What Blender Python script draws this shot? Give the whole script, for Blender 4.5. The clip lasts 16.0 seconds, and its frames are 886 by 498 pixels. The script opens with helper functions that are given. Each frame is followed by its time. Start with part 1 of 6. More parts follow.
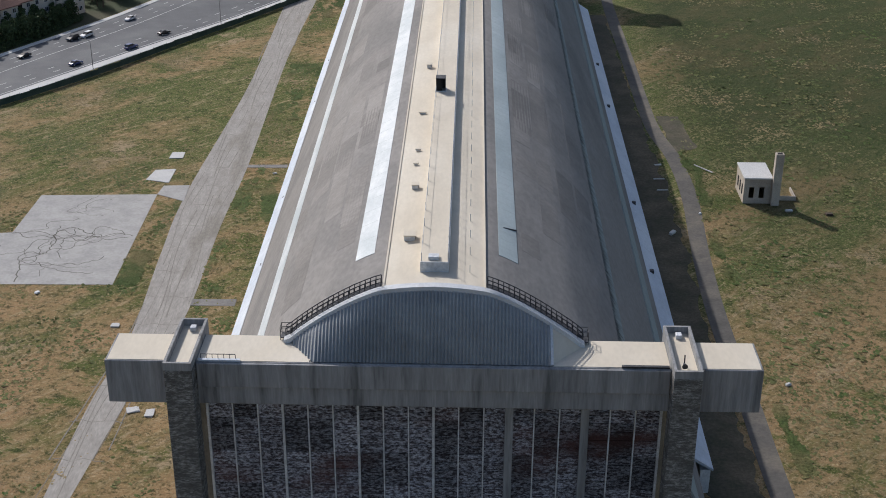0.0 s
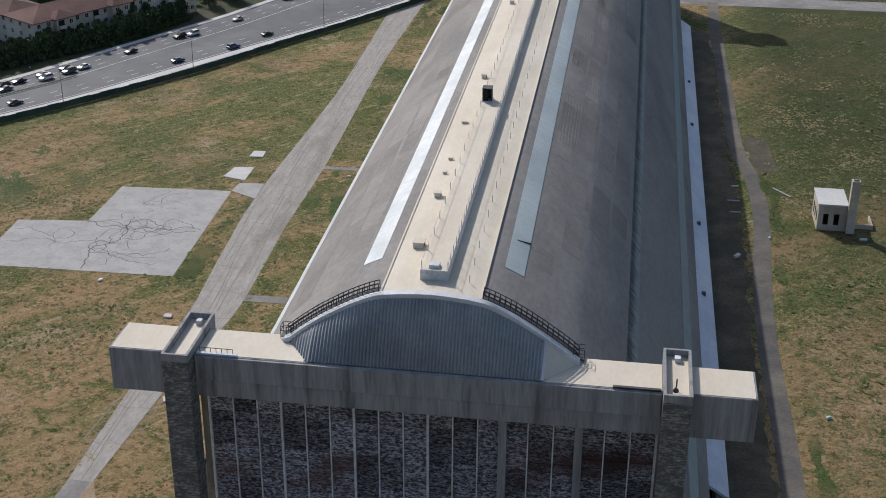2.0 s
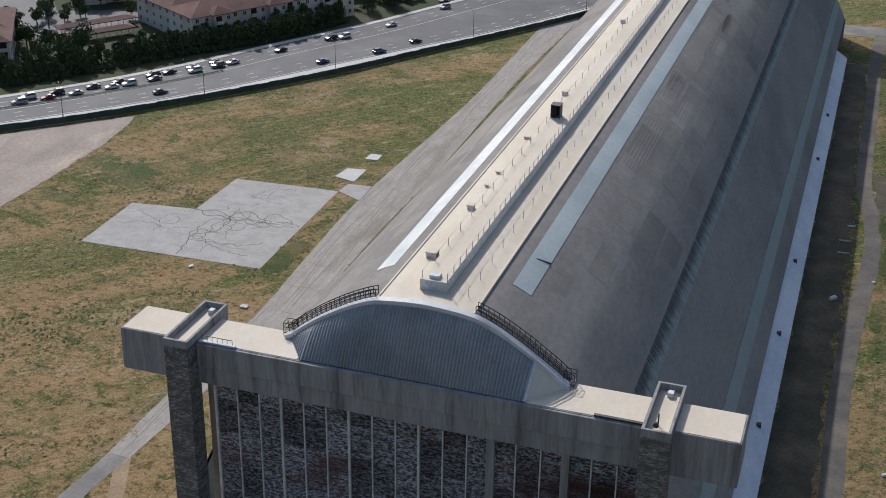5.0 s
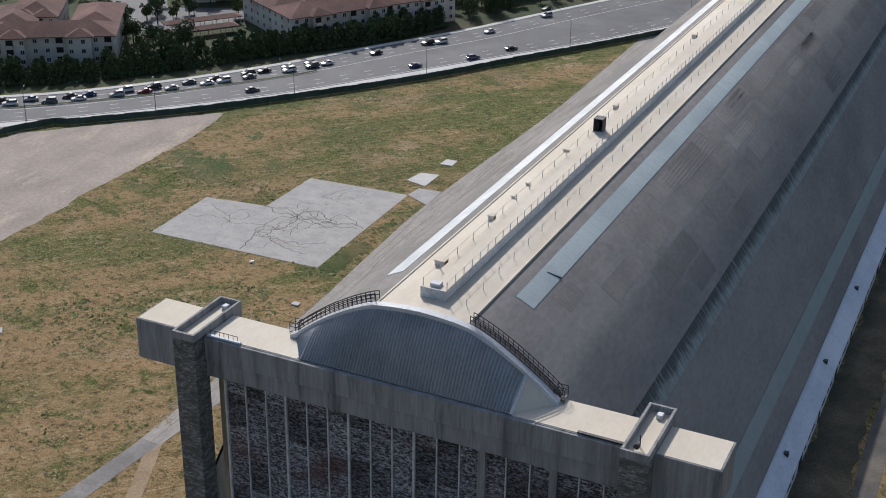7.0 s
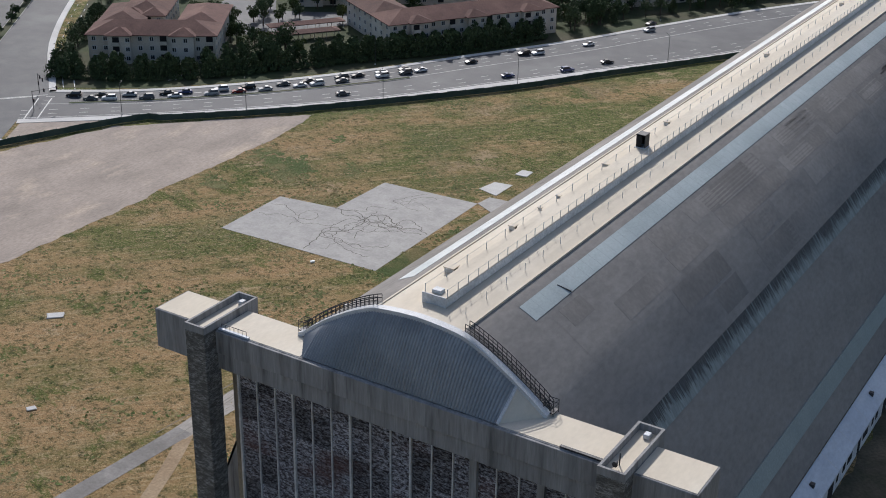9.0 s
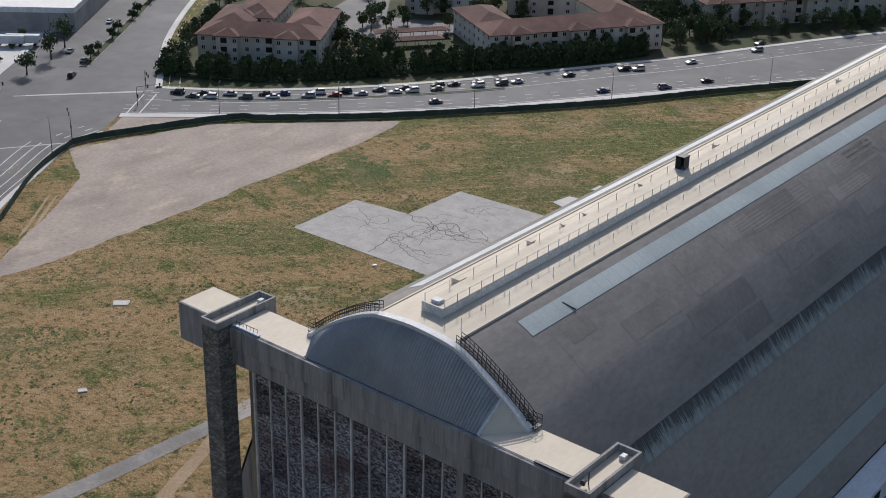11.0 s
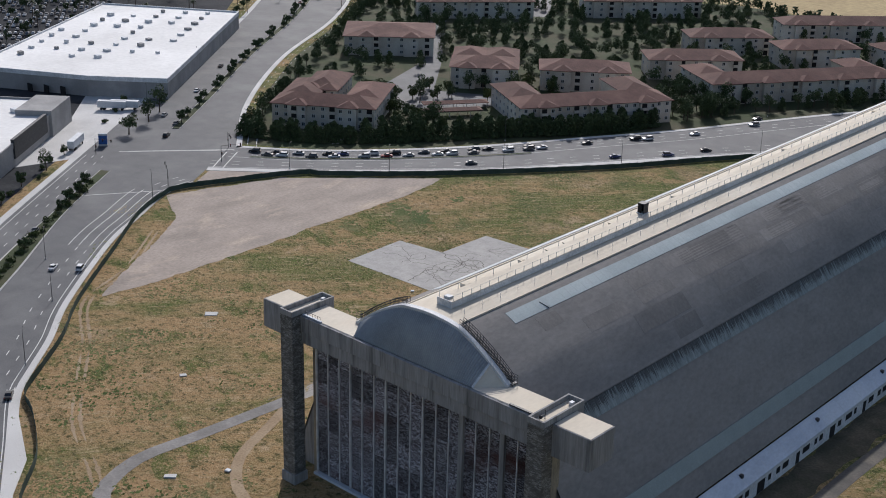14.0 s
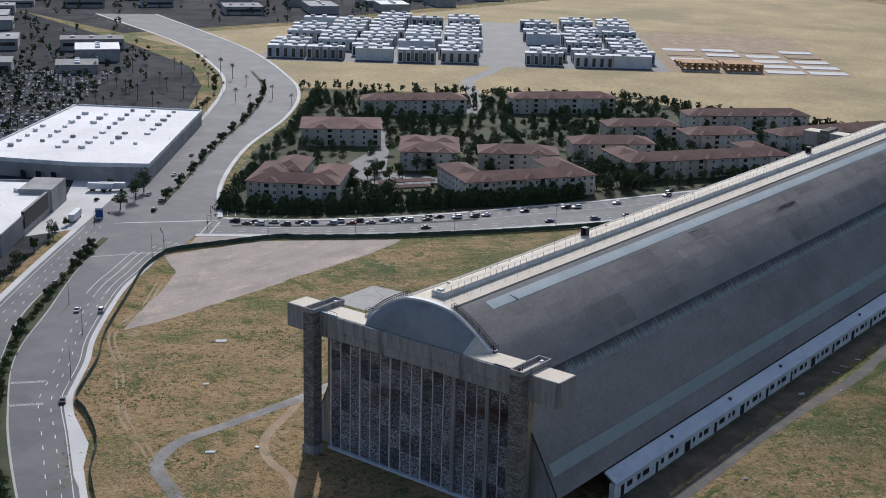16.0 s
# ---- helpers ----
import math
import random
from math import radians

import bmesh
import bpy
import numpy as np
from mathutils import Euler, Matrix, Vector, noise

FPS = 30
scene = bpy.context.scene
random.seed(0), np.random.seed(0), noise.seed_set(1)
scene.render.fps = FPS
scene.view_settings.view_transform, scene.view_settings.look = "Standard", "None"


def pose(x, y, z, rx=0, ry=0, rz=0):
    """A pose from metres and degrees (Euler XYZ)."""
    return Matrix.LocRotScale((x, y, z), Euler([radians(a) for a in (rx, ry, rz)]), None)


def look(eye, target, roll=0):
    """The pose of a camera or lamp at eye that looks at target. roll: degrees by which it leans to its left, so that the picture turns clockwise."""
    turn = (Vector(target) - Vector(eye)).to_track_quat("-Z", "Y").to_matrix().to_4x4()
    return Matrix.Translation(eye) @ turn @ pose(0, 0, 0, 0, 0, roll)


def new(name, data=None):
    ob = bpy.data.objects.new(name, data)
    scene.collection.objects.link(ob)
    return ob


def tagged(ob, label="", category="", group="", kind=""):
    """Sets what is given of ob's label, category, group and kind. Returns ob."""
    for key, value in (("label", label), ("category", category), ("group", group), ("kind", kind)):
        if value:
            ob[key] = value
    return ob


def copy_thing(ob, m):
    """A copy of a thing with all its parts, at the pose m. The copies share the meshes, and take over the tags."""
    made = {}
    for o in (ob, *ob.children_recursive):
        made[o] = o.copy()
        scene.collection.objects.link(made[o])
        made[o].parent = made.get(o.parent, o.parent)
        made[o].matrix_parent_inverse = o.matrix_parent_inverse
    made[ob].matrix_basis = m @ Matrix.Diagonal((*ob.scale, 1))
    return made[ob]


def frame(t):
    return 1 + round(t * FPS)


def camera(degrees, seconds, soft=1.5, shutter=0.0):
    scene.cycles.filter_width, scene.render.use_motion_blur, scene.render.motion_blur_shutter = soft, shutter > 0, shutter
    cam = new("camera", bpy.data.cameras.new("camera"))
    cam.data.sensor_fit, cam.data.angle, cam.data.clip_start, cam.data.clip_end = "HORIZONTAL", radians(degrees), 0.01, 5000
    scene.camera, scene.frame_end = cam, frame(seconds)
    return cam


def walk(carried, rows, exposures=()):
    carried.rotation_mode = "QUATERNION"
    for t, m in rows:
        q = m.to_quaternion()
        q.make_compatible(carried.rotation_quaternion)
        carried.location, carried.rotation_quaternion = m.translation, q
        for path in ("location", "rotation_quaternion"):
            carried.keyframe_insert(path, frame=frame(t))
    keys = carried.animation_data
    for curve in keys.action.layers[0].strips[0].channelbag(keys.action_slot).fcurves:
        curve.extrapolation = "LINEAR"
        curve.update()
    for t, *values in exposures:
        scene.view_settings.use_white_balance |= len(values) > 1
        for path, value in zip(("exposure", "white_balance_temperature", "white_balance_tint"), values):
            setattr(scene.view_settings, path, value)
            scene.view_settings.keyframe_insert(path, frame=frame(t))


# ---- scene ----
cam = camera(37.4, 16.0, soft=0.95)
PATH = [
    (0, look((4.42, -143.97, 125.98), (2.44, -54.14, 82.10), 0.30)),
    (0.5, look((9.16, -143.85, 126.02), (4.43, -54.04, 82.29), 0.32)),
    (1, look((13.80, -143.63, 125.87), (6.36, -53.92, 82.32), 0.38)),
    (1.5, look((18.50, -143.24, 125.63), (8.28, -53.65, 82.38), 0.59)),
    (2, look((23.11, -142.86, 126.26), (10.22, -53.65, 82.95), 0.39)),
    (2.5, look((27.71, -142.13, 126.27), (12.13, -53.29, 83.09), 0.45)),
    (3, look((32.23, -141.23, 126.26), (13.97, -52.84, 83.21), 0.46)),
    (3.5, look((36.60, -139.70, 125.83), (15.69, -51.79, 83.01), 0.62)),
    (4, look((40.99, -138.36, 125.81), (17.46, -51.06, 83.09), 0.67)),
    (6.5, look((62.24, -131.92, 126.78), (26.35, -48.73, 84.46), 1.01)),
    (7, look((66.50, -130.08, 127.19), (28.14, -48.01, 84.85), 0.92)),
    (7.5, look((70.78, -128.49, 127.38), (30.00, -47.54, 85.14), 1.01)),
    (8, look((74.79, -126.73, 127.60), (31.70, -46.93, 85.48), 1.09)),
    (8.5, look((78.88, -124.43, 127.68), (33.39, -45.93, 85.64), 1.02)),
    (9, look((82.75, -122.39, 127.51), (34.97, -45.13, 85.71), 1.01)),
    (11.5, look((102.71, -112.15, 130.18), (44.24, -42.46, 88.66), 1.25)),
    (12, look((105.57, -111.83, 131.21), (46.08, -42.95, 89.78), 1.26)),
    (12.5, look((115.85, -120.34, 137.20), (55.39, -52.14, 96.07), 1.33)),
    (13, look((129.14, -132.60, 143.84), (67.73, -64.83, 103.39), 1.48)),
    (13.5, look((140.51, -147.74, 147.46), (78.99, -79.00, 108.86), 1.50)),
    (14, look((151.75, -163.12, 150.57), (90.19, -93.46, 113.72), 1.49)),
    (14.5, look((162.49, -179.03, 152.85), (101.12, -108.31, 117.76), 1.49)),
    (15, look((172.00, -195.88, 152.32), (111.25, -123.41, 119.80), 1.45)),
    (15.5, look((179.69, -213.52, 150.09), (119.98, -139.09, 120.17), 1.42)),
    (16, look((187.24, -231.31, 148.73), (128.54, -155.32, 120.78), 1.49)),
]
walk(cam, PATH, [(0, 0.07, 6250, 11), (8, 0.1, 6250, 11), (12.5, 0.0, 6380, 12), (16, 0.04, 6050, 12)])

# ---- world and light ----
SUN_ELEV = radians(36)
SUN_FROM = Vector((-0.62, 0.785, 0)).normalized()   # ground direction from which the sun shines
world = bpy.data.worlds.new("sky")
scene.world = world
world.use_nodes = True
wn = world.node_tree.nodes
sky = wn.new("ShaderNodeTexSky")
sky.sky_type = 'NISHITA'
sky.sun_disc = False
sky.sun_elevation = SUN_ELEV
sky.sun_rotation = math.atan2(SUN_FROM.x, SUN_FROM.y)
sky.dust_density = 2.0
world.node_tree.links.new(sky.outputs[0], wn["Background"].inputs[0])
wn["Background"].inputs[1].default_value = 0.108
lamp = bpy.data.lights.new("sun", 'SUN')
lamp.energy = 3.45
lamp.angle = radians(0.6)
lamp.color = (1.0, 0.96, 0.915)
sun = new("sun", lamp)
sun.matrix_world = look(Vector((SUN_FROM.x * math.cos(SUN_ELEV), SUN_FROM.y * math.cos(SUN_ELEV), math.sin(SUN_ELEV))) * 400, (0, 0, 0))


# ---- materials ----
def mat(name, c1, c2, scale=0.3, c3=None, scale3=0.03, rough=0.85, metal=0.0, bump=0.3, stretch=(1, 1, 1), fine=6.0, lo=0.35, hi=0.65,
        rand=0.0, island=0.0, coords="Object", spec=0.3, dist=0.1, grain=0.25, third=(0.45, 0.62)):
    """Two colours mixed by a noise, a third by a wider one, a fine grain in tone and relief."""
    m = bpy.data.materials.new(name)
    m.use_nodes = True
    nt = m.node_tree
    N, K = nt.nodes, nt.links
    bsdf = N["Principled BSDF"]
    bsdf.inputs["Roughness"].default_value = rough
    bsdf.inputs["Metallic"].default_value = metal
    bsdf.inputs["Specular IOR Level"].default_value = spec
    tc = N.new("ShaderNodeTexCoord")
    mp = N.new("ShaderNodeMapping")
    mp.inputs["Scale"].default_value = stretch
    K.new(N.new("ShaderNodeNewGeometry").outputs["Position"] if coords == "World" else tc.outputs[coords], mp.inputs[0])
    def noise_at(s, detail=5.0):
        n = N.new("ShaderNodeTexNoise")
        n.inputs["Scale"].default_value = s
        n.inputs["Detail"].default_value = detail
        n.inputs["Roughness"].default_value = 0.6
        K.new(mp.outputs[0], n.inputs["Vector"])
        return n
    def ramp(src, a, b):
        r = N.new("ShaderNodeMapRange")
        r.inputs[1].default_value, r.inputs[2].default_value = a, b
        K.new(src, r.inputs[0])
        return r.outputs[0]
    def mix(fac, a, b, kind='MIX'):
        x = N.new("ShaderNodeMix")
        x.data_type, x.blend_type = 'RGBA', kind
        if isinstance(fac, float):
            x.inputs[0].default_value = fac
        else:
            K.new(fac, x.inputs[0])
        for sock, v in ((x.inputs[6], a), (x.inputs[7], b)):
            if isinstance(v, tuple):
                sock.default_value = (*v, 1)
            else:
                K.new(v, sock)
        return x.outputs[2]
    n1 = noise_at(scale)
    col = mix(ramp(n1.outputs[0], lo, hi), c1, c2)
    if c3:
        n3 = noise_at(scale3, 6.0)
        col = mix(ramp(n3.outputs[0], *third), col, c3)
    nf = noise_at(fine, 4.0)
    g = N.new("ShaderNodeMapRange")
    g.inputs[1].default_value, g.inputs[2].default_value, g.inputs[3].default_value, g.inputs[4].default_value = 0.25, 0.75, 1 - grain, 1 + grain
    K.new(nf.outputs[0], g.inputs[0])
    gc = N.new("ShaderNodeCombineColor")
    for i in range(3):
        K.new(g.outputs[0], gc.inputs[i])
    col = mix(1.0, col, gc.outputs[0], 'MULTIPLY')
    if rand or island:
        if rand:
            src = N.new("ShaderNodeObjectInfo").outputs["Random"]
        else:
            src = N.new("ShaderNodeNewGeometry").outputs["Random Per Island"]
        amt = rand or island
        r = N.new("ShaderNodeMapRange")
        r.inputs[3].default_value, r.inputs[4].default_value = 1 - amt, 1 + amt
        K.new(src, r.inputs[0])
        rc = N.new("ShaderNodeCombineColor")
        for i in range(3):
            K.new(r.outputs[0], rc.inputs[i])
        col = mix(1.0, col, rc.outputs[0], 'MULTIPLY')
    K.new(col, bsdf.inputs["Base Color"])
    if bump:
        b = N.new("ShaderNodeBump")
        b.inputs["Strength"].default_value = bump
        b.inputs["Distance"].default_value = dist
        K.new(nf.outputs[0], b.inputs["Height"])
        K.new(b.outputs[0], bsdf.inputs["Normal"])
    m["out"] = 0
    return m


def grass_material():
    m = bpy.data.materials.new("dry_grass")
    m.use_nodes = True
    N, K = m.node_tree.nodes, m.node_tree.links
    bsdf = N["Principled BSDF"]
    bsdf.inputs["Roughness"].default_value = 0.95
    bsdf.inputs["Specular IOR Level"].default_value = 0.1
    geo = N.new("ShaderNodeNewGeometry")
    def nz(scale, detail=6.0, rough=0.62, sx=1.0, sy=1.0):
        mp = N.new("ShaderNodeMapping")
        mp.inputs["Scale"].default_value = (sx, sy, 1)
        K.new(geo.outputs["Position"], mp.inputs[0])
        n = N.new("ShaderNodeTexNoise")
        n.inputs["Scale"].default_value, n.inputs["Detail"].default_value, n.inputs["Roughness"].default_value = scale, detail, rough
        K.new(mp.outputs[0], n.inputs["Vector"])
        return n.outputs[0]
    def ramp(src, a, b, c=0.0, d=1.0):
        r = N.new("ShaderNodeMapRange")
        for i, v in enumerate((a, b, c, d)):
            r.inputs[i + 1].default_value = v
        K.new(src, r.inputs[0])
        return r.outputs[0]
    def math2(op, a, b):
        x = N.new("ShaderNodeMath")
        x.operation = op
        for sock, v in zip(x.inputs, (a, b)):
            if isinstance(v, float):
                sock.default_value = v
            else:
                K.new(v, sock)
        return x.outputs[0]
    def mix(fac, a, b):
        x = N.new("ShaderNodeMix")
        x.data_type = 'RGBA'
        K.new(fac, x.inputs[0])
        for sock, v in ((x.inputs[6], a), (x.inputs[7], b)):
            if isinstance(v, tuple):
                sock.default_value = (*v, 1)
            else:
                K.new(v, sock)
        return x.outputs[2]
    sep = N.new("ShaderNodeSeparateXYZ")
    K.new(geo.outputs["Position"], sep.inputs[0])
    def turned(scale, detail, rough, angle, sx, sy):
        mp = N.new("ShaderNodeMapping")
        mp.inputs["Rotation"].default_value = (0, 0, radians(angle))
        K.new(geo.outputs["Position"], mp.inputs[0])
        m2 = N.new("ShaderNodeMapping")
        m2.inputs["Scale"].default_value = (sx, sy, 1)
        K.new(mp.outputs[0], m2.inputs[0])
        n = N.new("ShaderNodeTexNoise")
        n.inputs["Scale"].default_value, n.inputs["Detail"].default_value, n.inputs["Roughness"].default_value = scale, detail, rough
        K.new(m2.outputs[0], n.inputs["Vector"])
        return n.outputs[0]
    # the field is drier towards the hangar's doors and greener along the far side
    dry = ramp(sep.outputs[1], 10.0, 150.0, 0.052, -0.042)
    east = ramp(sep.outputs[0], 45.0, 70.0, 0.0, -0.02)
    bias = math2('ADD', dry, east)
    wide = math2('ADD', turned(0.030, 10.0, 0.62, -48, 0.45, 1.3), bias)
    mid = math2('ADD', turned(0.12, 9.0, 0.70, -48, 0.5, 1.2), bias)
    streak = turned(0.5, 8.0, 0.75, -48, 0.22, 1.4)
    speck = nz(1.6, 6.0, 0.75)
    col = mix(ramp(mid, 0.39, 0.57), (0.122, 0.136, 0.042), (0.328, 0.230, 0.112))
    col = mix(ramp(wide, 0.46, 0.58, 0.0, 0.8), col, (0.400, 0.256, 0.134))
    col = mix(ramp(wide, 0.40, 0.46, 0.8, 0.0), col, (0.112, 0.140, 0.040))
    col = mix(ramp(streak, 0.53, 0.64, 0.0, 0.8), col, (0.480, 0.365, 0.220))
    col = mix(ramp(turned(0.075, 9.0, 0.74, 20, 0.7, 1.2), 0.54, 0.60, 0.0, 0.85), col, (0.090, 0.124, 0.030))
    col = mix(ramp(nz(0.22, 9.0, 0.82), 0.535, 0.61, 0.0, 0.8), col, (0.048, 0.068, 0.019))
    col = mix(ramp(nz(0.05, 9.0, 0.76), 0.58, 0.63, 0.0, 0.85), col, (0.430, 0.320, 0.200))
    col = mix(ramp(speck, 0.53, 0.61, 0.0, 0.75), col, (0.480, 0.370, 0.215))
    col = mix(ramp(nz(0.55, 9.0, 0.82), 0.40, 0.49, 0.8, 0.0), col, (0.038, 0.048, 0.018))
    # the field east of the hangar is mixed to a darker green towards its far end
    col = mix(math2('MULTIPLY', ramp(sep.outputs[0], 52.0, 72.0, 0.0, 1.0), ramp(sep.outputs[1], 70.0, 200.0, 0.12, 0.80)), col, (0.042, 0.056, 0.022))
    K.new(col, bsdf.inputs["Base Color"])
    b = N.new("ShaderNodeBump")
    b.inputs["Strength"].default_value, b.inputs["Distance"].default_value = 1.0, 0.8
    K.new(nz(1.3, 8.0, 0.75), b.inputs["Height"])
    K.new(b.outputs[0], bsdf.inputs["Normal"])
    return m


M_GRASS = grass_material()
M_ASPHALT = mat("road_asphalt", (0.066, 0.068, 0.074), (0.090, 0.092, 0.098), 0.12, (0.118, 0.119, 0.122), 0.05, 0.75, fine=2.5, grain=0.18, third=(0.48, 0.68), spec=0.3)
M_OLD_ASPHALT = mat("old_asphalt", (0.20, 0.19, 0.18), (0.27, 0.255, 0.24), 0.35, (0.16, 0.15, 0.14), 0.06, 0.9, fine=1.6, grain=0.18)
M_TRACK_ROAD = mat("worn_road", (0.27, 0.25, 0.225), (0.34, 0.315, 0.285), 0.5, (0.215, 0.195, 0.165), 0.12, 0.9, stretch=(1.3, 0.3, 1), fine=2.2, grain=0.2, third=(0.52, 0.7))
M_LOT = mat("bare_lot", (0.335, 0.280, 0.238), (0.235, 0.200, 0.172), 0.10, (0.42, 0.34, 0.27), 0.12, 0.9, fine=1.6, grain=0.24, stretch=(1.0, 0.45, 1), lo=0.42, hi=0.72, third=(0.54, 0.68))
M_PAD = mat("pad_concrete", (0.345, 0.333, 0.315), (0.385, 0.37, 0.35), 0.12, (0.315, 0.305, 0.29), 0.3, 0.9, fine=1.5, grain=0.12)
M_CRACK = mat("crack_dark", (0.09, 0.085, 0.07), (0.12, 0.11, 0.09), 1.0, rough=0.95)
M_CONCRETE_WALK = mat("walk_concrete", (0.52, 0.51, 0.49), (0.44, 0.43, 0.415), 0.2, (0.56, 0.55, 0.53), 0.05, 0.85)
M_DIRT = mat("dirt", (0.30, 0.22, 0.14), (0.24, 0.17, 0.105), 0.4, (0.34, 0.26, 0.17), 0.1, 0.95, fine=2.0)
M_PAINT_LINE = mat("line_paint", (0.60, 0.60, 0.58), (0.42, 0.42, 0.41), 0.8, rough=0.7, bump=0.05)
M_CONC = mat("weathered_concrete", (0.225, 0.222, 0.218), (0.335, 0.33, 0.325), 0.7, (0.14, 0.138, 0.136), 0.35, 0.9, stretch=(1.6, 1.6, 0.14), fine=2.5, grain=0.18, third=(0.5, 0.66))
M_CONC_BOARD = mat("board_formed_concrete", (0.11, 0.105, 0.095), (0.33, 0.32, 0.30), 2.2, (0.10, 0.095, 0.085), 0.5, 0.95, stretch=(0.8, 0.8, 2.2), fine=6.0, bump=0.6, lo=0.42, hi=0.66, grain=0.4)
M_CREAM = mat("cream_roof_coating", (0.62, 0.55, 0.44), (0.56, 0.495, 0.395), 0.25, (0.66, 0.60, 0.50), 0.05, 0.8, stretch=(1, 0.4, 1), fine=2.0, bump=0.1, grain=0.07)
M_ROOF = mat("grey_roofing", (0.246, 0.231, 0.216), (0.280, 0.263, 0.246), 0.12, (0.208, 0.198, 0.188), 0.05, 0.85, stretch=(1, 0.5, 1), fine=1.3, bump=0.14, grain=0.14, spec=0.04)
M_ROOF_PATCH = mat("repaired_roofing", (0.246, 0.229, 0.212), (0.276, 0.258, 0.24), 0.12, (0.215, 0.202, 0.19), 0.05, 0.85, fine=1.3, bump=0.1, rand=0.15, grain=0.14, spec=0.04)
M_BAND = mat("white_band_sheet", (0.60, 0.62, 0.62), (0.50, 0.53, 0.54), 0.5, (0.42, 0.46, 0.47), 0.12, 0.55, stretch=(1, 0.5, 1), fine=3.0, bump=0.1, grain=0.08)
M_BAND_TEAL = mat("pale_teal_band", (0.38, 0.44, 0.44), (0.46, 0.51, 0.51), 0.4, (0.33, 0.38, 0.385), 0.1, 0.6, stretch=(1, 0.6, 1), fine=3.0, bump=0.1, grain=0.1)
M_GUTTER = mat("stained_gutter", (0.245, 0.28, 0.275), (0.30, 0.335, 0.33), 0.9, (0.19, 0.215, 0.215), 0.35, 0.8, stretch=(0.3, 1.6, 0.3), fine=3.0)
M_GREEN_BAND = mat("pale_green_band", (0.255, 0.295, 0.285), (0.285, 0.325, 0.315), 0.25, rough=0.8, fine=3.0, bump=0.1, grain=0.12)
M_GABLE = mat("corrugated_sheet", (0.29, 0.30, 0.305), (0.34, 0.35, 0.355), 0.3, (0.24, 0.25, 0.255), 0.12, 0.45, metal=0.25, fine=2.0, bump=0.05, spec=0.5, grain=0.08)
M_TRIM = mat("pale_trim", (0.50, 0.51, 0.52), (0.58, 0.59, 0.60), 0.5, rough=0.6, bump=0.1)
M_STEEL = mat("dark_steel", (0.045, 0.046, 0.05), (0.08, 0.08, 0.085), 1.5, rough=0.6, metal=0.5, bump=0.1)
M_WHITE = mat("white_metal", (0.66, 0.67, 0.68), (0.56, 0.575, 0.59), 0.6, (0.48, 0.49, 0.50), 0.2, 0.6, fine=2.5, bump=0.1)
M_BLUE_WHITE = mat("lean_to_sheet", (0.52, 0.56, 0.62), (0.44, 0.48, 0.54), 0.3, (0.58, 0.61, 0.65), 0.1, 0.6, stretch=(1, 0.5, 1), fine=2.0, bump=0.1, grain=0.1)
M_DARK = mat("dark_opening", (0.012, 0.012, 0.013), (0.022, 0.022, 0.024), 1.0, rough=0.9, bump=0.0)
M_JAMB = mat("weathered_cream_post", (0.34, 0.29, 0.21), (0.26, 0.225, 0.17), 0.6, (0.17, 0.15, 0.12), 0.3, 0.9, stretch=(1, 1, 0.3))
# green darkened to carry the shade under the trees; the medians share it
M_LAWN = mat("lawn_shade_in_colour", (0.030, 0.043, 0.016), (0.045, 0.060, 0.022), 0.15, (0.07, 0.065, 0.035), 0.05, 0.95, fine=1.5)
M_LOT_ASPHALT = mat("dark_lot_asphalt", (0.028, 0.030, 0.034), (0.046, 0.048, 0.052), 0.08, (0.066, 0.067, 0.070), 0.02, 0.95, fine=1.0, spec=0.04)
M_STAIN = mat("runoff_stain", (0.085, 0.09, 0.092), (0.13, 0.135, 0.138), 1.5, rough=0.85, bump=0.0)
M_SEAM = mat("road_seam", (0.19, 0.175, 0.15), (0.26, 0.24, 0.21), 0.6, rough=0.95)
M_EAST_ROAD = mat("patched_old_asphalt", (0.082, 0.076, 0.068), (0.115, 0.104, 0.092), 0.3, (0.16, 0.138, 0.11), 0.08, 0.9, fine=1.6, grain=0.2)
M_MULLION = mat("door_rib", (0.66, 0.66, 0.65), (0.46, 0.45, 0.44), 0.6, rough=0.8)
M_PEEL = mat("peeling_door_paint", (0.046, 0.038, 0.042), (0.35, 0.35, 0.38), 3.4, (0.078, 0.038, 0.034), 0.08, 0.9, stretch=(0.6, 0.6, 1.3), fine=10.0, lo=0.42, hi=0.64, rand=0.55, bump=0.4, grain=0.7, coords="World", third=(0.50, 0.66))
M_CREAM_WALL = mat("cream_render", (0.55, 0.48, 0.40), (0.47, 0.41, 0.34), 0.5, (0.40, 0.34, 0.28), 0.2, 0.9, rand=0.06)
M_TILE = mat("terracotta_roof", (0.118, 0.058, 0.048), (0.092, 0.046, 0.039), 0.4, (0.15, 0.080, 0.064), 0.08, 0.9, stretch=(1, 1, 1), fine=2.5, bump=0.5, rand=0.15)
M_STUCCO = mat("apartment_stucco", (0.53, 0.465, 0.39), (0.45, 0.39, 0.325), 0.3, (0.58, 0.54, 0.48), 0.06, 0.9, rand=0.10)
M_GLASS = mat("window_glass", (0.02, 0.022, 0.026), (0.035, 0.038, 0.042), 0.5, rough=0.12, bump=0.0, spec=0.6)
M_STORE_ROOF = mat("white_membrane", (0.72, 0.71, 0.69), (0.64, 0.63, 0.61), 0.05, (0.78, 0.77, 0.75), 0.02, 0.8, fine=0.5, bump=0.05, grain=0.08)
